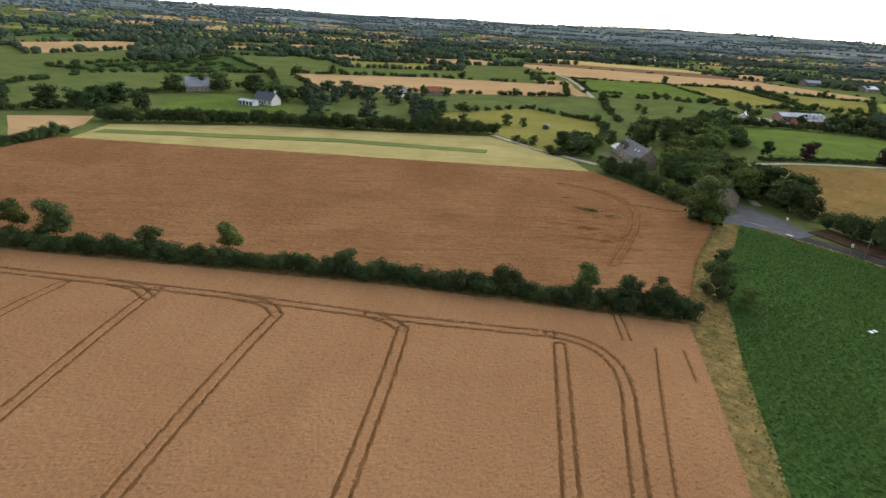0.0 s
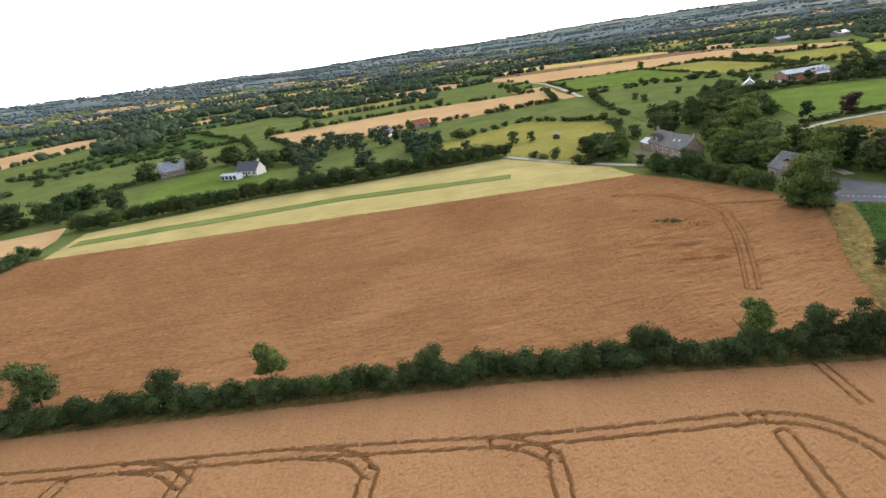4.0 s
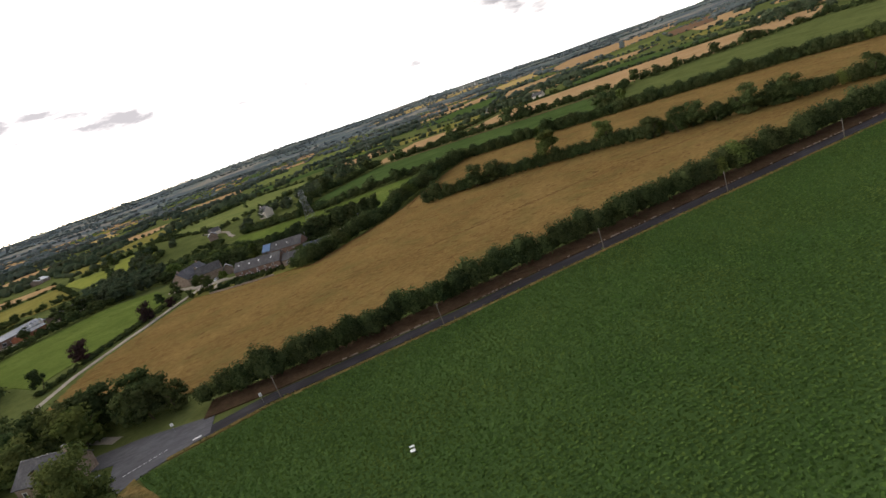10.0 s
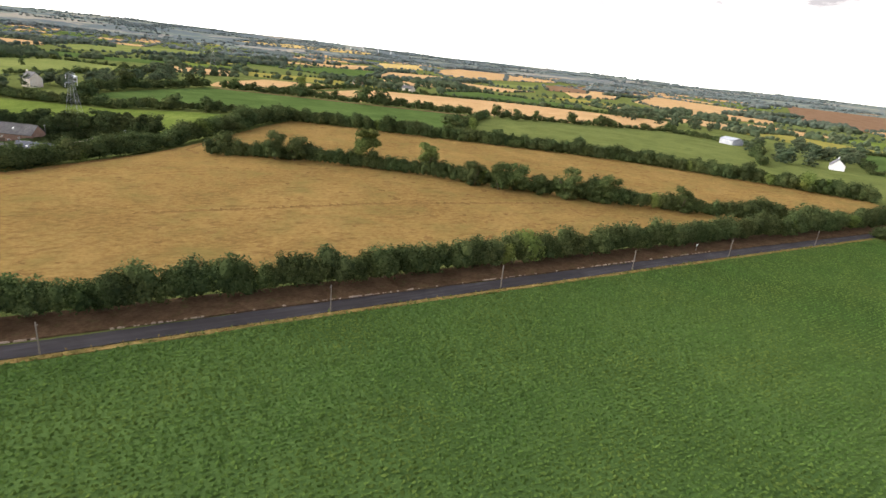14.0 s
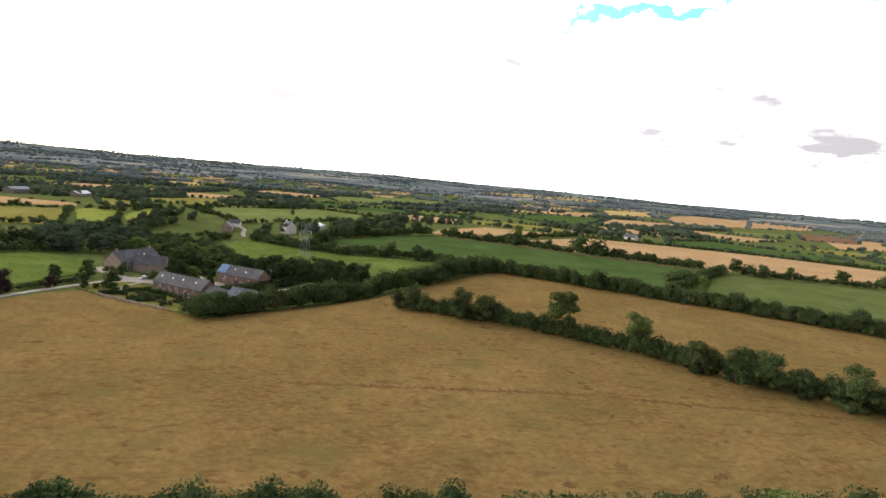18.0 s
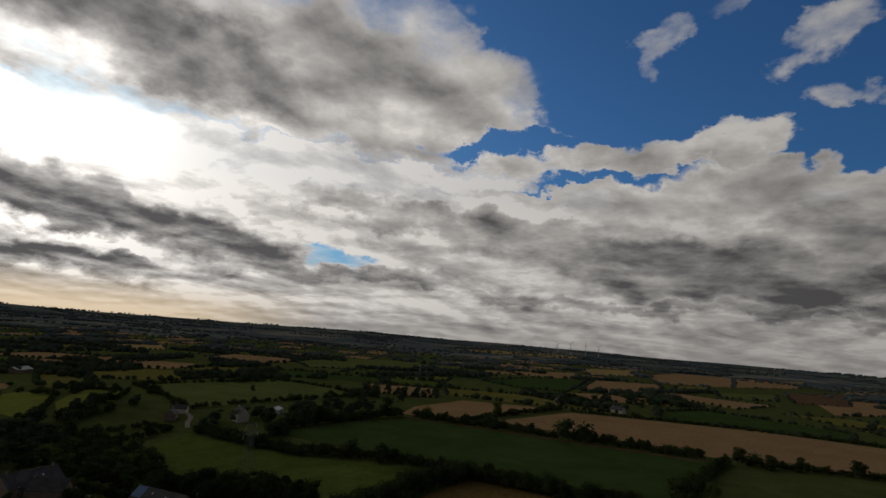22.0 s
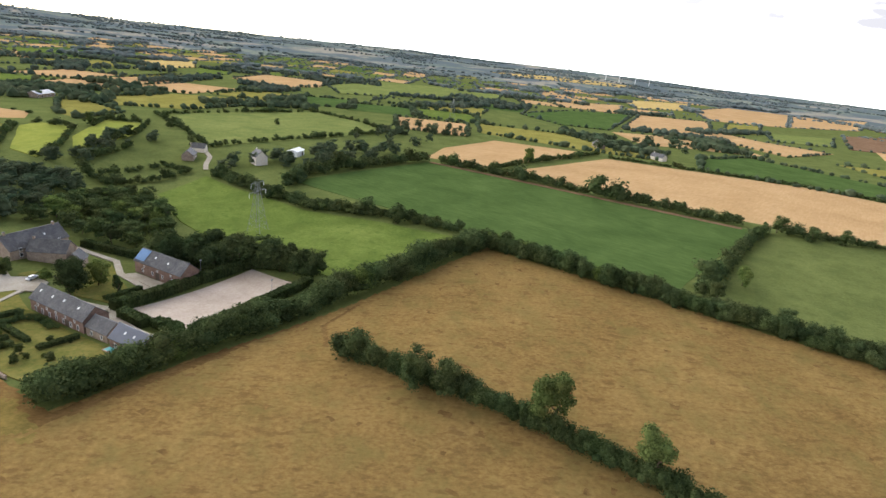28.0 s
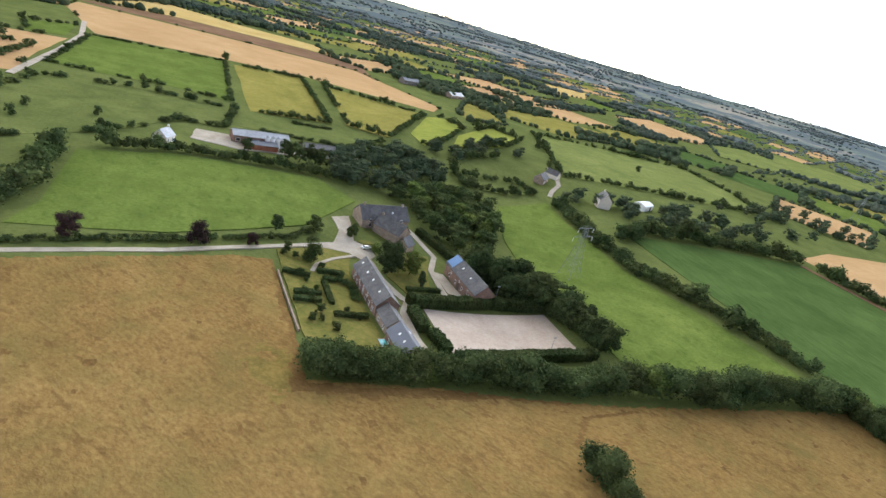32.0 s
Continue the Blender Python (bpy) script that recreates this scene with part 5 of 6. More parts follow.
building("far_barn", "grey barn beside the far tan field", 482, 790, 20, 28, 12, 5, 8, WOOD, GREYBLUE, row(5, 26, 1, 2, 1.6, -1), [], category="barn")
hedge("tall dense conifer screen beside the riding arena", [(316.8, 265.6), (325.8, 251.3), (335.6, 236.7), (340.7, 223), (342.6, 210.8), (342.2, 198.7)], 6, 10, 2.4, seed=38, pale=0)

# ---- fields further off ----
MID, RIMS = [], []


def plot(poly, mat, label, edge=5.0, gap=0.12, h=0.1, rim=True):
    """A farther field with its bounding hedge."""
    MID.append(poly)
    field("field", poly, mat, label, h, 1.0, 25.0)
    if rim and gap < 1:
        cx, cy = sum(p[0] for p in poly) / len(poly), sum(p[1] for p in poly) / len(poly)
        far = math.hypot(cx - 200, cy - 100)
        if far > 640:
            RIMS.extend((p, q, far) for p, q in zip(poly, poly[1:] + poly[:1]))
        else:
            hedge("dark field hedge with gaps and small trees", poly + poly[:1], 2.5, edge * 0.85, 4.2, False, len(MID), gap, 0)


plot([(388.9, 363.2), (435.6, 373.8), (420.3, 313.1), (412, 264), (424.8, 166.4), (345.7, 182.7), (350.4, 227.3), (348.7, 257.3), (362.1, 307.5)], LUSH, "bright green paddock below the farmstead", rim=False)
plot([(457.5, 311), (601, 285), (590, 24), (418, 58), (428, 140), (438, 165), (441, 200.5)], DEEP, "large dark green crop field", rim=False)
hedge("thick overgrown hedge with trees between crop and pasture", [(420, 50), (470, 40), (530, 30), (592, 16)], 7, 7, 3.5, False, 97)
plot([(417, 46), (590, 12), (606, -60), (630, -172), (565, -215), (440, -160), (400, -75), (412, -13)], PASTURE, "green pasture behind the hedge", rim=False)
hedge("dark hedge beyond the pasture", [(600, 0), (612, -60), (636, -172), (565, -222), (440, -168)], 5, 6, 4, False, 98)
plot([(618, 222), (812, 169), (850, -30), (800, -225), (648, -176), (620, -18), (616, 25)], PALE, "long pale ripe wheat field", rim=False)
plot([(622, 298), (687, 314), (803, 304), (835, 190), (755, 206), (679, 226), (622, 240)], PALE, "pale tan stubble field", rim=False)
plot([(148, 264), (194, 266), (245.8, 287.6), (279.8, 326.6), (263.5, 348.3), (194, 353), (157, 342), (154, 283)], LUSH, "bright green grazing pasture beside the drive", rim=False)
plot([(-139, 262), (-157, 313), (-140, 350), (-88, 314), (-78, 268)], LUSH, "bright green lawn of the pale house", rim=False)
plot([(-202, 248), (-173, 275), (-178, 328), (-127, 411), (-156, 486), (-257, 414), (-260, 323)], PASTURE, "dull green orchard land", 5, 0.3)
plot([(-305, 430), (-252, 637), (-160, 492), (-268, 421)], DEEP, "dark plantation of young trees in rows", 5, 0.3)
plot([(-489, 632), (-439, 827), (-358, 648), (-385, 519)], PALE, "pale tan wheat field far off", 6, 0.3)
plot([(-144, 497), (-18, 547), (107, 557), (91, 459), (20, 434), (-95, 395)], PALE, "long pale tan wheat field", 5, 0.3)
plot([(-9, 326), (49, 370), (87, 326), (79, 289), (65, 254), (45, 231), (24, 265), (-8, 298)], MEADOW, "yellow-green meadow with two small trees", 4, 0.35)
plot([(97, 304), (104, 380), (123, 472), (178, 480), (232, 466), (223, 416), (197, 418), (179, 390), (152, 363), (131, 349)], PASTURE, "green meadow dotted with bushes", 4.5, 0.25)
plot([(122, 512), (131, 650), (239, 659), (232, 490), (189, 504), (154, 505)], LUSH, "bright green pasture", 3.0, 0.3)
plot([(247, 650), (311, 651), (299.6, 476.1), (243, 470)], MEADOW, "yellowing meadow strip", 5, 0.15)
plot([(330, 634), (422, 584), (345.7, 470.5), (315, 481.2)], MEADOW, "yellowing meadow strip", 5, 0.15)
plot([(233, 452), (341.9, 464.1), (298.9, 419), (257.2, 419.2), (230, 425)], PASTURE, "green strip behind the farm", 2.5, 0.3)
plot([(91, 812), (133, 664), (238, 671), (315, 668), (444, 612), (466, 646), (410, 803), (261, 840), (97, 863)], PALE, "long tan wheat strip", 4, 0.85)
plot([(97, 880), (261, 847), (410, 810), (423, 752), (433, 856), (378, 911), (197, 938), (106, 902)], PLOUGH, "grey-brown bare soil strip", 4, 1.0)
plot([(107, 909), (197, 944), (378, 917), (409, 930), (395, 1000), (285, 1036), (171, 1106)], GOLD, "golden barley field", 6, 0.5)
plot([(79, 603), (120, 610), (111, 514), (112, 470), (100, 466)], PALE, "small tan wheat field", 5, 0.5)
plot([(82, 661), (117, 690), (117, 622), (93, 615)], LUSH, "small green field by a lane", 5, 0.4)
plot([(605, -338), (616, -420), (446, -287), (453, -251)], DEEP, "green crop field by the white houses", 5, 0.2)
plot([(567, 602), (671, 590), (782, 560), (760, 469), (722, 402), (611, 418), (512, 433), (491, 436), (528, 511)], LEA, "broad pale green hillside field", 6, 0.25)
plot([(605, 751), (715, 768), (795, 711), (756, 642), (629, 626), (572, 677)], MEADOW, "long yellow-green field between hedges", 6, 0.15)
plot([(541, 733), (564, 715), (543, 619), (483, 599), (484, 635)], MEADOW, "yellowing meadow on the slope", 6, 0.15)
plot([(421, 577), (443, 588), (451, 552), (408, 496), (377, 470), (374, 495)], SUNLIT_GRASS, "yellow-green slope with sunlight painted into its colour", 5, 0.4)
plot([(430, 517), (500, 584), (518, 548), (474, 504), (423, 483), (401, 472)], SUNLIT_GRASS, "yellow-green hillside meadow", 6, 0.2)
plot([(421, 480), (452, 484), (445, 469), (399, 454)], PASTURE, "small rough meadow among trees", 7, 0.1)
plot([(383, 424), (434, 416), (437, 393), (414, 389), (380, 397)], PASTURE, "rough green meadow above the paddock", 6, 0.1)
plot([(1053, 1014), (1254, 1115), (1292, 950), (1147, 856), (1032, 853)], PALE, "tan field beyond the green slopes", 6, 0.2, 0.9)
plot([(1213, 890), (1543, 989), (1731, 861), (1751, 671), (1489, 582), (1319, 645), (1188, 689), (1071, 745)], LEA, "smooth green field far off", 7, 0.25, 0.9)
plot([(651, 851), (746, 821), (714, 784), (605, 817)], MEADOW, "thin pale meadow strip far off", 5, 0.2)
plot([(1153, 1446), (1362, 1499), (1173, 1270), (950, 1178)], GOLD, "yellow barley field far off", 6, 0.3, 0.9)
plot([(836, 1339), (1022, 1361), (925, 1214), (764, 1192)], MEADOW, "yellow-green field far off", 6, 0.3, 0.9)
plot([(1170, 1257), (1406, 1352), (1106, 1090), (1030, 1097)], LUSH, "green field far off", 6, 0.2, 0.9)
plot([(1222, 425), (1495, 397), (1658, 275), (1156, 236), (1122, 316)], DEEP, "dark green crop field far off", 6, 0.2, 0.9)
plot([(950, 393), (993, 270), (913, 183), (961, 119), (872, 119), (854, 189), (853, 260), (852, 345)], MEADOW, "olive pasture strip before the farm buildings", 6, 0.2)
plot([(1223, 228), (1688, 265), (1802, 110), (1469, 87), (1376, -3), (1333, -114), (1153, -34), (1293, 91)], PALE, "striped ripe wheat field on the slope", 6, 0.2, 0.9)
plot([(2168, 175), (2600, 82), (2701, -133), (2013, -85), (1870, 104)], PALE, "tan wheat field on the rise", 6, 0.2, 0.9)
plot([(2644, -137), (2986, -431), (2282, -296), (2033, -95)], PALE, "tan wheat field on the rise", 6, 0.2, 0.9)
plot([(1785, 535), (2005, 365), (1632, 312), (1595, 454)], PALE, "pale wheat field far off", 6, 0.2, 0.9)
plot([(2244, 415), (2503, 212), (2126, 192), (1959, 322)], GOLD, "golden field far off", 6, 0.3, 0.9)
plot([(951, 80), (1060, 21), (977, -119), (932, -137), (845, -119), (843, -14), (855, 72)], DEEP, "dark green crop field beyond the long wheat field", 6, 0.3)
plot([(1822, 63), (1917, -18), (1553, -5), (1530, 67)], MEADOW, "small green field on the rise", 6, 0.3, 0.9)
plot([(1660, -18), (1818, -175), (1493, -132), (1431, -26)], LEA, "small green field on the rise", 6, 0.3, 0.9)
plot([(1967, -212), (2151, -401), (1556, -273), (1500, -163)], PLOUGH, "tan-brown field on the rise", 6, 0.3, 0.9)
plot([(2990, 1229), (3347, 943), (3431, 555), (3192, 598), (2927, 963)], GOLD, "long golden field below the skyline", 7, 0.4, 0.9)
plot([(1339, -332), (1859, -536), (1493, -719), (987, -461), (1005, -335)], PALE, "broad tan field on the southern rise", 6, 0.25, 0.9)
plot([(2330, -1199), (1865, -1499), (1404, -1114), (1026, -621), (1353, -700)], PLOUGH, "brown stubble field under the skyline trees", 6, 0.25, 0.9)
plot([(1094, -677), (1183, -929), (923, -711), (852, -575)], PALE, "pale strip of wheat on the southern rise", 6, 0.25, 0.9)
plot([(2014, -259), (1779, -423), (1365, -300), (1247, -184)], PALE, "tan wheat field on the southern rise", 6, 0.25, 0.9)

plot([(-191, 237), (-161, 248), (-152, 229), (-151, 209), (-159, 194)], PALE, "small tan wheat field beyond the overgrown hedge", rim=False)

# broad hedges and belts of trees between them
hedge("broad belt of shrubs between paddock and crop field", [(442.1, 371.2), (425.2, 311.6), (417.9, 262.9), (433.3, 200.7), (432.6, 165.2)], 9, 6, 4, False, 90)
hedge("tall tree belt north of the dark crop field", [(446.7, 306.2), (474, 319.5), (540, 306), (604, 290)], 10, 10, 5, False, 91)
hedge("dark hedge between the pale fields", [(622, 231), (680, 224), (755, 204), (835, 184)], 5, 6, 4.5, False, 83)
hedge("thin hedge beyond the long wheat field", [(818, 172), (856, -30), (806, -228)], 4, 4.5, 5, False, 84)
hedge("line of dark trees beyond the crop field", [(607, 286), (604, 150), (598, 20), (603, -10)], 8, 9, 4.5, False, 92)
hedge("belt of dark trees before the long wheat field", [(-92, 388), (-40, 408), (20, 428), (88, 452)], 6, 8.5, 4.5, False, 85)
hedge("thick dark hedge behind the yellow meadow", [(-14, 326), (18, 350), (49, 374), (76, 352), (92, 332)], 5, 6.5, 4.0, False, 86)
hedge("dark trees along the drive's far field", [(142, 275), (150, 300), (150, 345)], 8, 8, 4, False, 93)
hedge("overgrown bramble hedge along the drive", [(140, 249), (170, 256), (200, 262), (237.5, 274), (248.1, 283.3)], 3.0, 2.0, 2.0, True, 94, 0.15, 0.2)
hedge("dark tree belt between pasture and farm", [(157, 349), (194, 359), (240.4, 358), (269.7, 354)], 6, 6, 4, False, 95)


# gaps on the camera's side of houses, placed so that trees don't hide them
SIGHT_GAPS = ((468, 354, 19), (517, 361, 15), (443, 395, 16))
GROVE = []


def wood(poly, count, lo, hi, kinds, seed, label, far=False):
    rng = random.Random(seed)
    xs, ys = [p[0] for p in poly], [p[1] for p in poly]
    n = 0
    while n < count:
        x, y = rng.uniform(min(xs), max(xs)), rng.uniform(min(ys), max(ys))
        if inside(x, y, poly) and all(math.hypot(x - cx, y - cy) > r for cx, cy, r in SIGHT_GAPS):
            h, kind, wide = rng.uniform(lo, hi), rng.choice(kinds), rng.uniform(1.1, 1.5)
            if far:
                GROVE.append((x, y, h * wide, h, kind, rng.randrange(3)))
            else:
                tree(x, y, h, kind, False, label, wide)
            n += 1


MIX = ("oak", "round", "dark", "oak", "round", "willow")
GARDEN = ("lime", "oak", "willow", "round", "lime", "ash")
wood([(340.8, 202.6), (348.7, 197.9), (348.5, 226.4), (342.5, 253.4), (328.1, 272.5), (317.8, 270), (321.4, 252.6), (331.8, 240.6), (340.9, 225.3)], 46, 9, 13.5, ("fir", "dark", "fir", "round"), 1, "dark tree in the dense belt beside the riding arena")
wood([(318.6, 282.7), (334.7, 283.6), (356.8, 307.9), (381.3, 359.1), (354.4, 376.7), (306.9, 345.9), (313.9, 319.8)], 66, 6.5, 11, ("oak", "dark", "round", "round", "willow"), 15, "tree in the copse below the farmstead")
hedge("thick dark hedge closing the far end of the crop field", [(258, -121), (248, -150), (236, -184)], 6, 5.5, 2.4, seed=41)
wood([(-80, 276), (20, 280), (10, 320), (-10, 380), (-60, 392), (-100, 380), (-84, 320)], 46, 5, 11, MIX, 2, "tree in the wooded hamlet", True)
wood([(84, 260), (94, 250), (116, 240), (128, 256), (124, 290), (104, 300), (92, 290)], 16, 7, 13, GARDEN, 3, "tree in the copse behind the stone farmhouse")
wood([(90, 186), (106, 176), (114, 200), (118, 232), (96, 236), (88, 216)], 20, 6, 11, GARDEN, 4, "garden tree between the two stone houses")
wood([(100, 168), (108, 158), (116, 176), (116, 196), (106, 196)], 7, 8, 11, ("oak", "poplar", "round"), 5, "roadside tree beside the junction")
wood([(438.5, 385.5), (478.8, 381.5), (503.6, 369.5), (560, 366), (600, 330), (560, 312), (474.4, 326), (443.5, 355.2)], 40, 7, 12, MIX, 6, "tree round the white house", True)
wood([(283.6, 340.3), (354.2, 378.5), (364.6, 403.8), (335.7, 434.1), (292.1, 398.5), (269.4, 365.1)], 58, 7, 12, MIX, 7, "tree in the wooded valley", True)
wood([(394.1, 445.8), (473.7, 475.2), (500.7, 500.9), (442.4, 504.2), (368.3, 457.8)], 20, 6, 10, MIX, 8, "tree on the wooded slope", True)
wood([(-200, 255), (-150, 250), (-145, 275), (-172, 290), (-190, 280)], 12, 8, 12, ("dark", "oak"), 9, "dark tree beside the lawn")
wood([(-170, 335), (-145, 355), (-120, 345), (-90, 322), (-80, 330), (-130, 372), (-175, 365)], 14, 6, 11, MIX, 10, "tree behind the pale house")
wood([(430, -200), (520, -190), (580, -230), (620, -290), (560, -320), (470, -280)], 30, 7, 12, MIX, 11, "tree near the white houses", True)
wood([(600, 320), (660, 330), (720, 345), (840, 330), (860, 380), (780, 430), (640, 410)], 34, 7, 12, MIX, 12, "tree in the belt beyond the fields", True)
wood([(860, 180), (960, 110), (1080, 60), (1120, 120), (1000, 220), (900, 230)], 30, 8, 13, MIX, 13, "tree in the belt beyond the fields", True)
wood([(640, -190), (700, -260), (800, -260), (900, -220), (850, -140)], 26, 8, 13, MIX, 14, "tree near the tin shed", True)
wood([(54, 232), (62, 238), (70, 250), (72, 264), (62, 266), (54, 254), (46, 244)], 11, 5, 8, ("round", "willow", "oak", "dark"), 16, "shrubby tree between the lane and the stone farmhouse")
wood([(70, 206), (80, 186), (92, 196), (88, 214), (78, 214)], 9, 5, 8.5, GARDEN, 17, "garden tree between the two stone houses")
for k in range(7):
    hedge("row of young plantation trees", [(-296 + 19 * k, 440 - 1.5 * k), (-255 + 13 * k, 610 - 18 * k)], 3, 3.2, 7, False, 60 + k, 0.05)
for x, y, h, k in ((-5, 405, 7, "round"), (-21, 405, 7.5, "oak"), (60.5, 219, 3.6, "round"), (268.1, 287.1, 4.4, "round"), (273.6, 272.7, 4.8, "willow"), (231.1, 375.9, 8, "dark"), (251.5, 373.3, 11.1, "dark"), (257.7, 372, 12.1, "oak"), (264, 370.9, 11.1, "dark"), (270.4, 369, 10.2, "round"), (322.5, 420.7, 8.3, "round"), (313.6, 414.9, 8.2, "oak"), (240, 664, 9, "oak"), (29, 296, 6.5, "round"), (38, 297, 5, "round"), (166, 257.5, 9, "copper"), (203, 260, 9, "copper"), (222, 263, 5.5, "copper"), (233.1, 279.5, 6.7, "dark"), (146, 256, 8, "dark"), (249.2, 283, 7.8, "oak"), (234.5, 262.1, 4.1, "round"), (242.8, 257.7, 8.9, "oak"), (266.5, 284, 6.3, "oak"),
                    (273.9, 255.9, 14, "dark"), (277.8, 260.5, 11.9, "dark"), (273.7, 270.3, 4.3, "willow"), (284.9, 258.1, 9.8, "willow"), (289.7, 262.5, 8.7, "willow"), (286.2, 247.9, 7.7, "fir"), (237.9, 219.7, 3.6, "oak"), (234.6, 214.9, 3.1, "round"), (315.8, 259.1, 13.3, "fir"), (320.3, 258.1, 13.9, "dark"), (322.5, 249.2, 13.3, "fir"), (324.5, 242.3, 12.2, "dark"), (329.6, 238.5, 12.2, "fir"), (335.6, 236.1, 12.1, "dark"), (341, 227.6, 10.9, "fir"), (342.2, 218, 10.9, "dark"), (342.4, 208.4, 9.7, "dark"),
                    (277, 31, 10.5, "round"), (273, 14, 12, "oak"), (272, 5, 8.5, "round"), (269.5, -7, 12, "oak"), (269, -15, 9, "round"), (268, -23, 10, "oak"), (267, -50, 10, "oak"), (268, -80, 10, "round"), (425, 42, 10, "oak"), (413, 15, 9, "round"),
                    (59, 232, 7, "willow"), (75, 262, 7, "round"), (106, 273, 12, "oak"), (117, 282, 11, "dark"), (96, 272, 10, "dark"), (84, 207, 9, "oak"), (89, 204, 9, "round"), (95, 199, 10, "oak"), (103, 198, 11, "oak"), (108, 192, 10, "poplar"), (111, 188, 9.5, "oak"), (106, 172, 9.5, "oak"), (112, 168, 9, "round"),
                    (130, 400, 5, "round"), (128, 380, 5.5, "round"), (160, 402, 5, "round"), (112, 430, 9, "oak"), (596, 8, 13, "oak"), (590, -12, 11, "round"), (600, -31, 10, "oak"), (458, 30, 10, "willow"), (520, 520, 9, "round"), (640, 500, 7, "round"), (485.2, 446.7, 9.2, "oak"), (470, 560, 12, "oak"), (467.7, 502.6, 9.1, "oak"), (694, 222, 16, "willow"), (422.3, 206.4, 5, "round")):
    tree(x, y, h, k, k in ("copper", "willow") or y < 290 and x > 220)


def make_groves():
    """The more distant single trees, joined."""
    v, f, n = [], [], 0
    for x, y, w, h, kind, seed in GROVE:
        for me, sx in zip(crown_of(kind, seed, False), (w, h)):
            co = np.empty(len(me.vertices) * 3)
            me.vertices.foreach_get("co", co)
            v.append(co.reshape(-1, 3) * (sx, sx, h) + (x, y, ground_at(x, y)))
            polys = [p for k, p in enumerate(me.polygons) if len(p.vertices) < 4 or k % 2 == 0]
            f += [tuple(k + n for k in p.vertices) for p in polys]
            n += len(me.vertices)
    # takes the paler far leaf colour that has haze painted in
    tagged(new("distant_trees", mesh_of("distant_trees", np.concatenate(v), f, LEAF_FAR_HAZED)), "dark green trees in belts between far fields", "trees", kind="stuff")


make_groves()


# ---- the far patchwork ----
def make_far():
    rng = np.random.default_rng(8)
    near = [(-235, -200), (300, -240), (440, -180), (455.2, 304.7), (560, 330), (429.5, 465.6), (230, 455), (96, 300), (-150, 360), (-270, 300)]
    shapes = MID + [near, FIELD_A, FIELD_B, FIELD_D, FIELD_E]
    mats = [PASTURE, LUSH, MEADOW, PALE, PALE, DEEP, PASTURE, PALE]
    ca, sa = math.cos(radians(24)), math.sin(radians(24))
    v, f, idx, edges = [], [], [], []
    for i in range(-18, 19):
        for j in range(-24, 25):
            w, d = 150, 105
            cx, cy = 300 + (i * w + rng.uniform(-25, 25)) * ca - (j * d) * sa, 150 + (i * w) * sa + (j * d + rng.uniform(-20, 20)) * ca
            r = math.hypot(cx - 200, cy - 100)
            az = math.degrees(math.atan2(cx - 100, cy - 50))
            if r > 2500 or az < -52 or az > 150:
                continue
            hw, hd = w * 0.5 * rng.uniform(0.82, 1.02), d * 0.5 * rng.uniform(0.84, 1.02)
            tilt = rng.uniform(-0.18, 0.18)
            corner = []
            for a, b in ((-1, -1), (1, -1), (1, 1), (-1, 1)):
                x, y = a * hw + rng.uniform(-9, 9), b * hd + rng.uniform(-9, 9)
                x, y = x * math.cos(tilt) - y * math.sin(tilt), x * math.sin(tilt) + y * math.cos(tilt)
                corner.append((cx + x * ca - y * sa, cy + x * sa + y * ca))
            probe = [(cx, cy)] + [(cx + (x - cx) * k, cy + (y - cy) * k) for x, y in corner for k in (0.5, 1.0)]
            if any(inside([p[0] for p in probe], [p[1] for p in probe], s).any() for s in shapes):
                continue
            n = len(v)
            v += [(x, y, ground_at(x, y) + 0.5) for x, y in corner]
            f.append((n, n + 1, n + 2, n + 3))
            pale = 0.22 + 0.4 * (az > 70)
            idx.append(int(rng.choice([3, 7, 4])) if rng.random() < pale else int(rng.choice([0, 1, 2, 5, 6])))
            edges += [(p, q, r) for p, q in zip(corner, corner[1:] + corner[:1])]
    tagged(new("far_fields", mesh_of("far_fields", v, f, mats, idx)), "patchwork of far green and tan fields", "fields", kind="stuff")
    # hedges and copses of the far land, as joined clumps
    ico = bmesh.new()
    bmesh.ops.create_icosphere(ico, subdivisions=1, radius=1.0)
    unit = np.array([p.co[:] for p in ico.verts])
    ico.verts.index_update()
    tri = np.array([[p.index for p in q.verts] for q in ico.faces])
    ico.free()
    pos, size = [], []
    edges += RIMS
    for p, q, r in edges:
        if rng.random() < 0.12:
            continue
        d = math.hypot(q[0] - p[0], q[1] - p[1])
        step = 6 if r < 900 else 12 if r < 1500 else 22
        for k in range(int(d / step)):
            if rng.random() < 0.12:
                continue
            t = (k + rng.random()) * step / d
            big = rng.random() < 0.16
            s = (rng.uniform(4, 6.5) if big else rng.uniform(2.2, 3.8)) * (1 if r < 900 else 0.95)
            pos.append((p[0] + (q[0] - p[0]) * t + rng.normal(0, 1), p[1] + (q[1] - p[1]) * t + rng.normal(0, 1)))
            size.append(s)
    for k in range(210):
        a, r = radians(rng.uniform(-45, 140)), 750 + 2000 * rng.random() ** 1.1
        cx, cy = 200 + r * math.sin(a), 100 + r * math.cos(a)
        if any(inside([cx], [cy], s)[0] for s in shapes):
            continue
        long = rng.uniform(30, 150)
        turn = rng.uniform(0, 3.14)
        for m in range(int(long * (0.8 if r < 1600 else 0.45))):
            u, w = rng.uniform(-1, 1) * long, rng.normal(0, 12)
            pos.append((cx + u * math.cos(turn) - w * math.sin(turn), cy + u * math.sin(turn) + w * math.cos(turn)))
            size.append(rng.uniform(4, 7.5) * (1 if r < 1600 else 1.15))
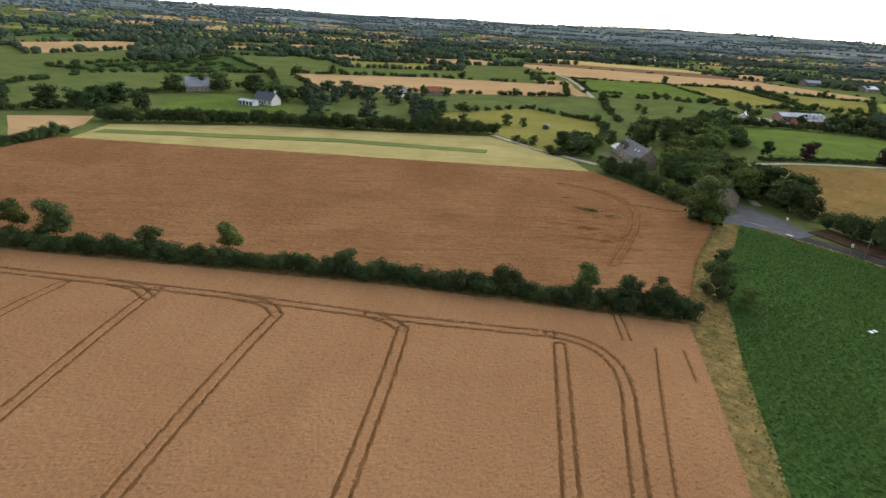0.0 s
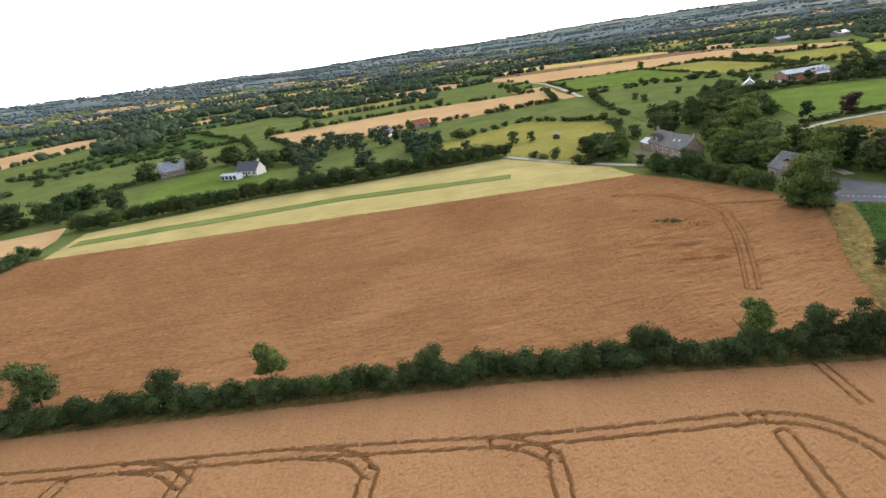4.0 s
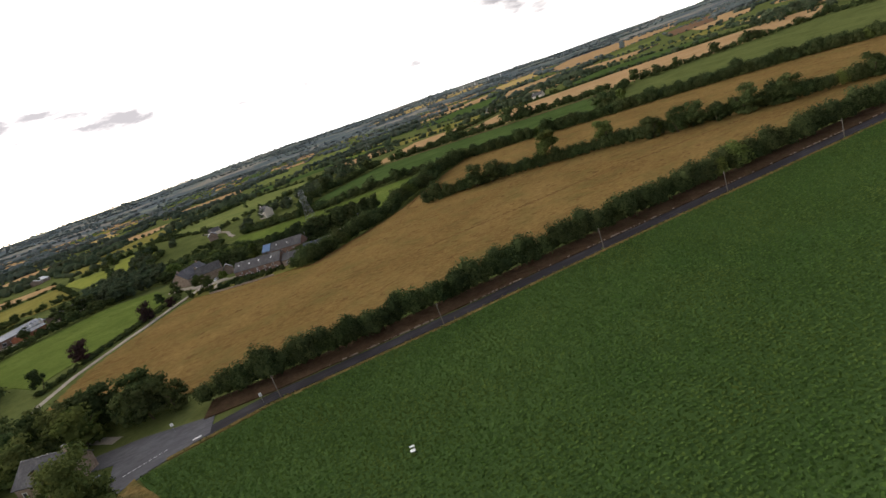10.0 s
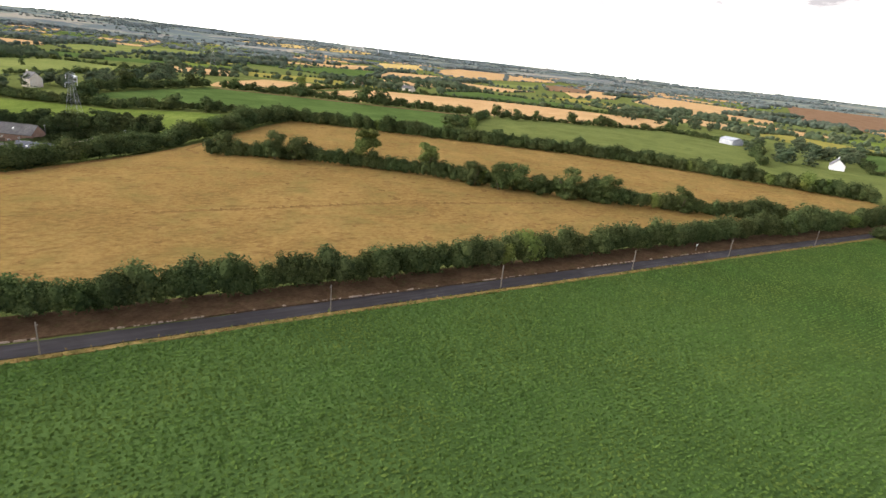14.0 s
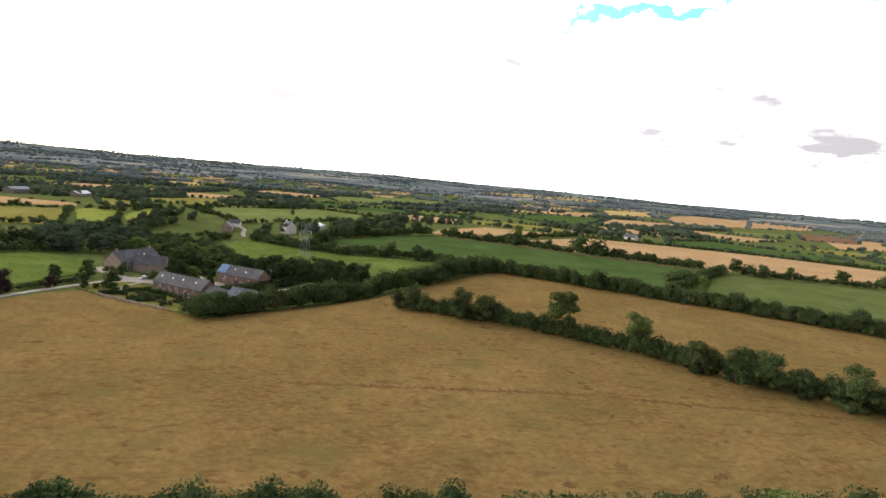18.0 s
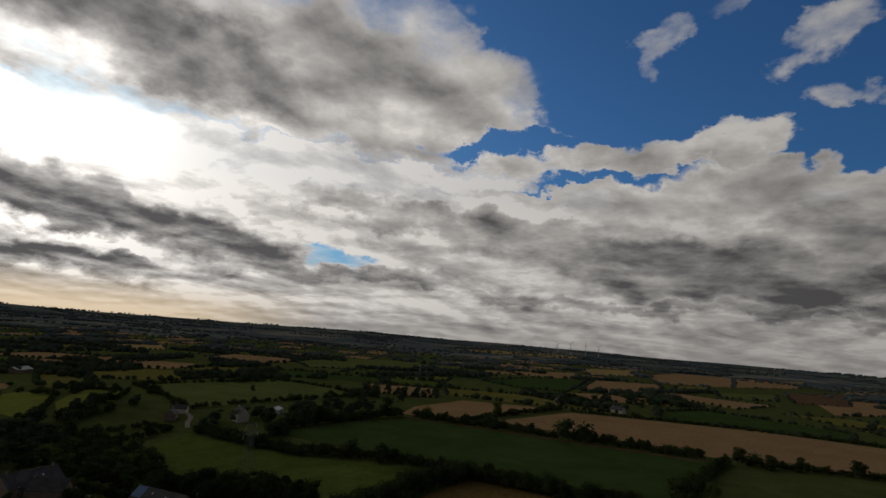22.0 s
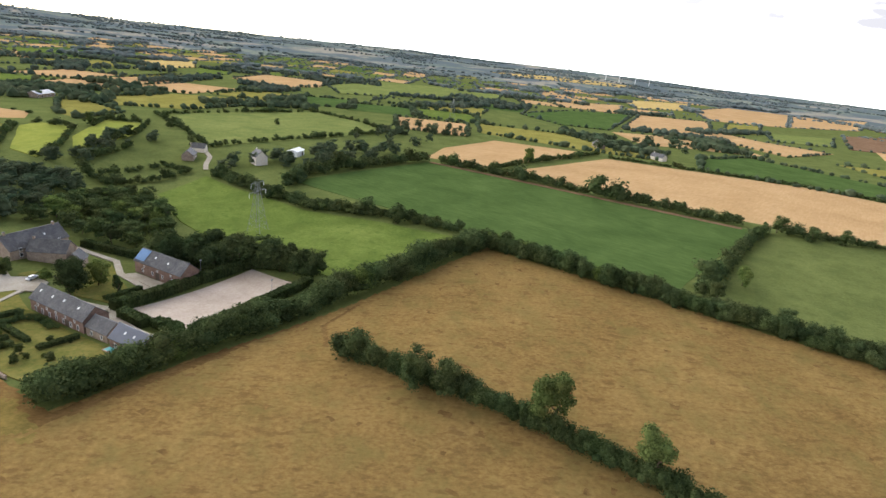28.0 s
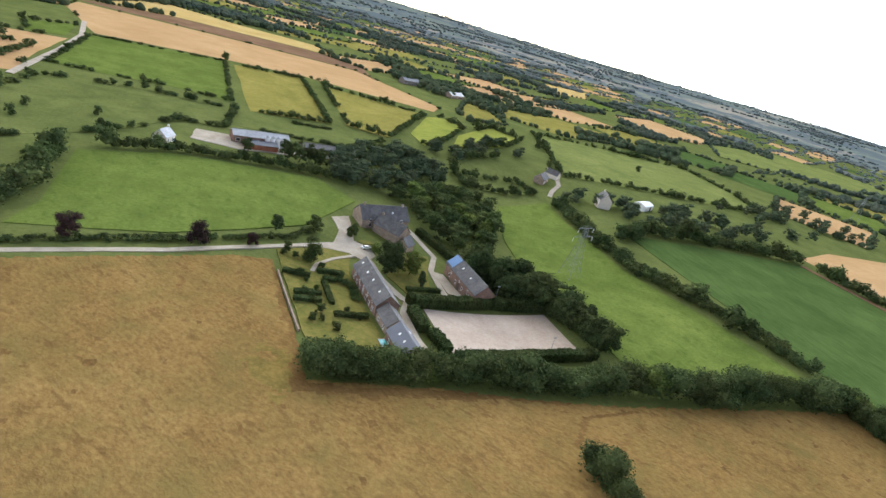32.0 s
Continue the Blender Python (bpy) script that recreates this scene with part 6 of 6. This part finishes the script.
    for k in range(420):
        a, r = radians(rng.uniform(-40, 125)), 2350 + 1950 * rng.random() ** 0.8
        cx, cy, turn = 200 + r * math.sin(a), 100 + r * math.cos(a), a + rng.normal(0, 0.5)
        for m in range(int(rng.uniform(10, 30))):
            u, w = rng.uniform(-1, 1) * rng.uniform(60, 190), rng.normal(0, 14)
            pos.append((cx + u * math.cos(turn) - w * math.sin(turn), cy - u * math.sin(turn) - w * math.cos(turn)))
            size.append(rng.uniform(3.5, 6.5))
    pos, size = np.array(pos), np.array(size)
    n = len(pos)
    z = terrain(pos[:, 0], pos[:, 1])
    jig = rng.uniform(0.72, 1.2, (n, len(unit), 1))
    w = unit[None] * jig * size[:, None, None] * np.array([1.0, 1.0, 0.85]) * np.where(np.hypot(pos[:, 0] - 150, pos[:, 1] - 60) > 1700, 1.5, 1.0)[:, None, None] ** np.array([1, 1, 0])
    w += np.stack([pos[:, 0], pos[:, 1], z + size * 0.6], -1)[:, None]
    # three distance bands, each with more haze painted into its leaf colour
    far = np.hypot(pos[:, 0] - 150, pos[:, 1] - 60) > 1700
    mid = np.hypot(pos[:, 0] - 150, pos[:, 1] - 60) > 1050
    for pick, mat, label in ((~mid, LEAF_FAR_HAZED, "far hedgerows and copses of dark trees"), (mid & ~far, LEAF_FARTHER_HAZED, "farther hedgerows and copses with haze painted into the leaves"), (far, LEAF_HAZE, "distant hill woods with haze painted into the leaf colour")):
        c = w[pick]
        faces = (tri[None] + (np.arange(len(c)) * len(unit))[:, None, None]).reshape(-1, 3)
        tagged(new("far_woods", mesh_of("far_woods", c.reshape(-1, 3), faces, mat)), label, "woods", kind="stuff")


make_far()

# ---- small things ----
def post(x, y, h, lean=0.0, label="weathered wooden telephone pole on the road verge"):
    top = thing("telephone_pole", label, "pole", x, y, 0, random.Random(int(x)).uniform(0, 360), group="poles along the road")
    bm = bmesh.new()
    bmesh.ops.create_cone(bm, cap_ends=True, segments=10, radius1=0.13, radius2=0.09, depth=h, matrix=Matrix.Translation((0, 0, h / 2 - 0.1)))
    part("pole", bm, WOOD, top)
    part("bracket", boxed((-0.22, 0.22, -0.2, -0.1, h - 0.6, h - 0.45)), WOOD, top)
    part("cap", boxed((-0.11, 0.11, -0.11, 0.11, h - 0.12, h - 0.07)), WOOD, top)
    return top


for x, y in ((105, 129.5), (124.3, 96), (148.8, 58.6), (169.7, 25.2), (192, -10.5), (213, -45), (236, -84)):
    post(x, y, 5.6)


def road_sign(x, y, w, h, label, yaw):
    top = thing("road_sign", label, "sign", x, y, 0.1, yaw)
    bm = bmesh.new()
    bmesh.ops.create_cone(bm, cap_ends=True, segments=8, radius1=0.04, radius2=0.04, depth=2.0, matrix=Matrix.Translation((0, 0, 1.0)))
    part("pole", bm, STEEL, top)
    part("plate", boxed((-w / 2, w / 2, -0.06, -0.03, 2.0 - h / 2, 2.0 + h / 2)), WHITE, top)


road_sign(98.6, 153.5, 0.7, 0.7, "small white road sign on a steel pole", 110)
road_sign(104.2, 133.5, 0.6, 0.9, "white roadside marker plate", 120)
road_sign(215, -36, 0.5, 0.8, "small white plate on the earth bank", 120)


def markings():
    """Broken white line across the junction mouth, and an island mark."""
    top = thing("road_markings", "worn white painted lines on the junction", "markings", 0, 0, 0, kind="structure")
    for k in range(9):
        f = k / 8
        x, y = 85.3 + (91.8 - 85.3) * f, 155.2 + (150.2 - 155.2) * f
        bm = boxed((-0.3, 0.3, -0.09, 0.09, 0.0, 0.012))
        bmesh.ops.transform(bm, matrix=pose(x, y, 0.236, 0, 0, -38), verts=bm.verts)
        part("dash", bm, WHITE, top)
    bm = boxed((-0.9, 0.9, -0.35, 0.35, 0.0, 0.012))
    bmesh.ops.transform(bm, matrix=pose(94.6, 144.2, 0.24, 0, 0, -52), verts=bm.verts)
    part("island_mark", bm, WHITE, top)


markings()


def edge_stones():
    """Pale stones and broken kerb along the foot of the bank."""
    rng = np.random.default_rng(12)
    v, f = [], []
    for x, y, a in along([(115, 122.5), (127.6, 100.2), (152.6, 61.4), (173.8, 27.2), (215.8, -40.4)], 0.55):
        if rng.random() < 0.62 + 0.3 * math.sin(x * 0.35) + 0.2 * math.sin(y * 1.1):
            continue
        s = rng.uniform(0.12, 0.3)
        n = len(v)
        for sx, sy, h in ((-1, -0.6, 0), (1, -0.6, 0), (1, 0.6, 0), (-1, 0.6, 0), (-0.7, -0.4, 1), (0.7, -0.4, 1), (0.6, 0.4, 1), (-0.6, 0.4, 1)):
            u, w = sx * s * 1.3 + rng.uniform(-0.03, 0.03), sy * s
            v.append((x + u * math.cos(a) - w * math.sin(a), y + u * math.sin(a) + w * math.cos(a), 0.25 + h * s))
        f += [tuple(n + k for k in q) for q in ((4, 5, 6, 7), (0, 1, 5, 4), (1, 2, 6, 5), (2, 3, 7, 6), (3, 0, 4, 7))]
    tagged(new("edge_stones", mesh_of("edge_stones", v, f, STONE)), "pale broken stones along the road edge", "stones", kind="stuff")


edge_stones()


def tufts(name, label, spots, lo, hi, mat, seed):
    """Grass tufts: a few bent blades each."""
    rng = np.random.default_rng(seed)
    n = len(spots)
    p = np.array(spots)
    v = np.zeros((n, 4, 3, 3))
    for k in range(4):
        t = rng.uniform(0, 6.28, n)
        h = rng.uniform(lo, hi, n)
        w = h * rng.uniform(0.25, 0.5, n)
        o = rng.uniform(-0.3, 0.3, (n, 2))
        b = p + o
        v[:, k, 0] = np.stack([b[:, 0] - np.sin(t) * w, b[:, 1] + np.cos(t) * w, np.full(n, 0.1)], -1)
        v[:, k, 1] = np.stack([b[:, 0] + np.sin(t) * w, b[:, 1] - np.cos(t) * w, np.full(n, 0.1)], -1)
        v[:, k, 2] = np.stack([b[:, 0] + np.cos(t) * w * 2.0, b[:, 1] + np.sin(t) * w * 2.0, 0.15 + h], -1)
    v[..., 2] += terrain(v[..., 0], v[..., 1])
    tagged(new(name, mesh_of(name, v.reshape(-1, 3), np.arange(n * 12).reshape(-1, 3), mat)), label, "grass", kind="stuff")


def verge_grass():
    rng = np.random.default_rng(21)
    spots, green = [], []
    for line, w, step in (([(76, 149), (62, 117), (54, 100), (48, 84), (43, 63), (38, 40)], 3.6, 0.16), ([(88.8, 147.2), (103, 131), (123, 96.6), (148, 58.2), (169, 24.2), (211, -43.3), (256, -117)], 0.8, 0.4), ([(228.7, 179.9), (267, 175.1), (305.5, 169.8)], 1.5, 0.5), ([(227, 203.2), (226.6, 244.9)], 1.6, 0.4)):
        for x, y, a in along(line, step):
            o = rng.normal(0, w * 0.55)
            (green if rng.random() < 0.14 else spots).append((x - math.sin(a) * o, y + math.cos(a) * o))
    tufts("dry_grass", "tall dry straw-coloured grass on the verges", spots, 0.15, 0.32, VERGE, 1)
    tufts("green_grass", "green grass and weeds on the verges", green, 0.2, 0.5, LEAF_PALE, 2)


verge_grass()


def car(x, y, yaw, mat, label):
    top = thing("car", label, "car", x, y, 0.2, yaw)
    bm = bmesh.new()
    prof = [(-2.1, 0.35), (-2.15, 0.75), (-1.95, 0.95), (-1.5, 1.0), (-0.95, 1.42), (0.75, 1.46), (1.35, 1.05), (2.0, 0.92), (2.15, 0.7), (2.12, 0.35)]
    rings = []
    for yy, k in ((-0.86, 0.94), (-0.7, 1.0), (0.7, 1.0), (0.86, 0.94)):
        rings.append([bm.verts.new((px, yy * (0.86 if pz > 1.1 else 1.0), 0.35 + (pz - 0.35) * k)) for px, pz in prof])
    for a, b in zip(rings, rings[1:]):
        for k in range(len(prof)):
            bm.faces.new((a[k], a[(k + 1) % len(prof)], b[(k + 1) % len(prof)], b[k]))
    bm.faces.new(rings[0][::-1])
    bm.faces.new(rings[-1])
    body = part("body", bm, mat, top)
    for name, box_ in (("windscreen", (0.78, 1.3, -0.62, 0.62, 1.08, 1.42)), ("rear_window", (-1.45, -0.98, -0.62, 0.62, 1.05, 1.38))):
        part(name, boxed(box_), DARK, body)
    for s in (-0.77, 0.77):
        part("side_window", boxed((-0.9, 0.7, s - 0.02, s + 0.02, 1.05, 1.36)), DARK, body)
    for sx in (-1.3, 1.32):
        for sy in (-0.82, 0.82):
            bm = bmesh.new()
            bmesh.ops.create_cone(bm, cap_ends=True, segments=16, radius1=0.32, radius2=0.32, depth=0.2, matrix=pose(sx, sy, 0.32, 90, 0, 0))
            w = part("wheel", bm, DARK, top)
            bm = bmesh.new()
            bmesh.ops.create_cone(bm, cap_ends=True, segments=12, radius1=0.2, radius2=0.18, depth=0.03, matrix=pose(sx, sy + math.copysign(0.11, sy), 0.32, 90, 0, 0))
            part("rim", bm, STEEL, w)
    for sy in (-0.6, 0.6):
        part("headlight", boxed((2.08, 2.16, sy - 0.16, sy + 0.16, 0.66, 0.8)), TIN, top)
    return top


car(270.5, 274.5, 14, WHITE, "white hatchback parked on the farmstead gravel")
car(84, 160, 60, GREYBLUE, "dark car parked beside the cottage")


def pylon(x, y, h, yaw, label):
    """A lattice tower: four legs, braces and crossarms."""
    top = thing("pylon", label, "pylon", x, y, 0.0, yaw)

    def bars(rows, r):
        bm = bmesh.new()
        for p, q in rows:
            p, q = Vector(p), Vector(q)
            m = Matrix.Translation((p + q) / 2) @ (q - p).to_track_quat("Z", "Y").to_matrix().to_4x4()
            bmesh.ops.create_cone(bm, cap_ends=True, segments=4, radius1=r, radius2=r, depth=(q - p).length, matrix=m)
        return bm

    def width(f):
        return h * (0.12 * (1 - f) ** 1.3 + 0.025)

    levels = [0, 0.16, 0.3, 0.43, 0.55, 0.66, 0.76, 0.86, 0.97]
    for sx, sy in ((1, 1), (1, -1), (-1, 1), (-1, -1)):
        part("leg", bars([((sx * width(a), sy * width(a), a * h), (sx * width(b), sy * width(b), b * h)) for a, b in zip(levels, levels[1:])], 0.085), STEEL, top)
    rows = []
    for a, b in zip(levels, levels[1:]):
        wa, wb = width(a), width(b)
        for (ax, ay), (bx, by) in (((1, 1), (-1, 1)), ((-1, 1), (-1, -1)), ((-1, -1), (1, -1)), ((1, -1), (1, 1))):
            rows += [((ax * wa, ay * wa, a * h), (bx * wb, by * wb, b * h)), ((bx * wa, by * wa, a * h), (ax * wb, ay * wb, b * h)), ((ax * wb, ay * wb, b * h), (bx * wb, by * wb, b * h))]
    part("bracing", bars(rows, 0.035), STEEL, top)
    for f, w in ((0.97, 0.2), (0.8, 0.26)):
        b = width(f)
        arm = [((-w * h, 0, f * h), (w * h, 0, f * h))]
        for s in (-1, 1):
            arm += [((s * w * h, 0, f * h), (s * b, b, f * h + 0.05 * h)), ((s * w * h, 0, f * h), (s * b, -b, f * h + 0.05 * h)), ((s * b, b, f * h), (s * w * h, 0, f * h))]
        ob = part("crossarm", bars(arm[:1], 0.1), STEEL, top)
        for k, bar in enumerate(arm[1:]):
            part("strut", bars([bar], 0.06), STEEL, ob)
        for s in (-1, 1):
            bm = bmesh.new()
            bmesh.ops.create_cone(bm, cap_ends=True, segments=6, radius1=0.12, radius2=0.12, depth=2.2, matrix=Matrix.Translation((s * w * h, 0, f * h - 1.2)))
            part("insulator", bm, WHITE, ob)


pylon(373.5, 262.1, 27, 10, "grey steel lattice pylon standing in the paddock")
pylon(953, 438, 32, 20, "far grey lattice pylon between fields")


def turbine(az, r, h, turn):
    x, y = r * math.sin(radians(az)), r * math.cos(radians(az))
    top = thing("wind_turbine", "slim white wind turbine on the horizon", "wind turbine", x, y, 0.0, -az, group="turbines on the skyline")
    bm = bmesh.new()
    bmesh.ops.create_cone(bm, cap_ends=True, segments=10, radius1=2.2, radius2=1.2, depth=h, matrix=Matrix.Translation((0, 0, h / 2)))
    part("tower", bm, WHITE, top)
    part("nacelle", boxed((-1.6, 1.6, -3.5, 4, h - 1.5, h + 2)), WHITE, top)
    for k in range(3):
        a = radians(turn + 120 * k)
        bm = bmesh.new()
        v = [bm.verts.new((math.cos(a) * r_ - math.sin(a) * w_, -4 + t_, h + math.sin(a) * r_ + math.cos(a) * w_)) for t_ in (0, 0.5) for r_, w_ in ((0.5, -1.2), (0.5, 1.2), (h * 0.48, 0.25), (h * 0.48, -0.25))]
        for q in ((0, 1, 2, 3), (7, 6, 5, 4), (0, 4, 5, 1), (1, 5, 6, 2), (2, 6, 7, 3), (3, 7, 4, 0)):
            bm.faces.new([v[i] for i in q])
        part("blade", bm, WHITE, top)


for az, turn in ((78.0, 10), (79.2, 50), (80.6, 85), (81.8, 30)):
    turbine(az, 3700, 62, turn)


def lamp_pole(x, y, h):
    top = thing("floodlight_pole", "slim steel floodlight pole beside the riding arena", "pole", x, y, 0)
    bm = bmesh.new()
    bmesh.ops.create_cone(bm, cap_ends=True, segments=8, radius1=0.1, radius2=0.07, depth=h, matrix=Matrix.Translation((0, 0, h / 2)))
    part("pole", bm, STEEL, top)
    part("floodlight", boxed((-0.5, 0.5, -0.15, 0.15, h - 0.3, h + 0.05)), STEEL, top)


lamp_pole(316.4, 237.5, 9)
lamp_pole(318.3, 199.3, 8)


def marker_board(x, y):
    """Two pale sheets lying in the crop."""
    top = thing("white_sheets", "two small white sheets lying in the crop", "sheet", x, y, 0.45, 25)
    for k, (w, o) in enumerate(((0.75, -0.6), (0.5, 0.55))):
        bm = boxed((o - w / 2, o + w / 2, -0.4, 0.4, 0.0, 0.12))
        bmesh.ops.bevel(bm, geom=bm.edges[:], offset=0.03, segments=1, affect="EDGES")
        part("sheet", bm, WHITE, top)


marker_board(80, 90.5)
pool = thing("garden_pool", "small turquoise garden pool with a stone rim", "pool", 255.3, 204.2, 0.1, 90)
part("rim", boxed((-2.2, 2.2, -1.4, -1.2, 0, 0.35), (-2.2, 2.2, 1.2, 1.4, 0, 0.35), (-2.2, -2.0, -1.2, 1.2, 0, 0.35), (2.0, 2.2, -1.2, 1.2, 0, 0.35)), STONE, pool)
part("water", boxed((-2.0, 2.0, -1.2, 1.2, 0, 0.25)), plain("pool_water", (0.08, 0.4, 0.42), 0.1), pool)


def blue_cover():
    """The blue sheet over the northern end of the stone barn's roof."""
    barn = next(o for o in scene.collection.objects if o.name == "stone_barn")
    bm = boxed((8.4, 14.1, -2.7, 2.7, 0.0, 0.07))
    bmesh.ops.transform(bm, matrix=pose(0, 2.38, 7.88, -40.2, 0, 0), verts=bm.verts)
    part("roof_sheet", bm, BLUE, barn, "faded blue sheet over the slates")


blue_cover()
for x, y in ((40, 154.5), (42, 153), (47, 149), (37, 165)):
    rng = random.Random(int(x))
    tufts("weed_patch", "green weeds standing in the wheat", [(x + rng.gauss(0, 1.2), y + rng.gauss(0, 0.7)) for k in range(60)], 0.55, 0.8, LEAF, int(x))
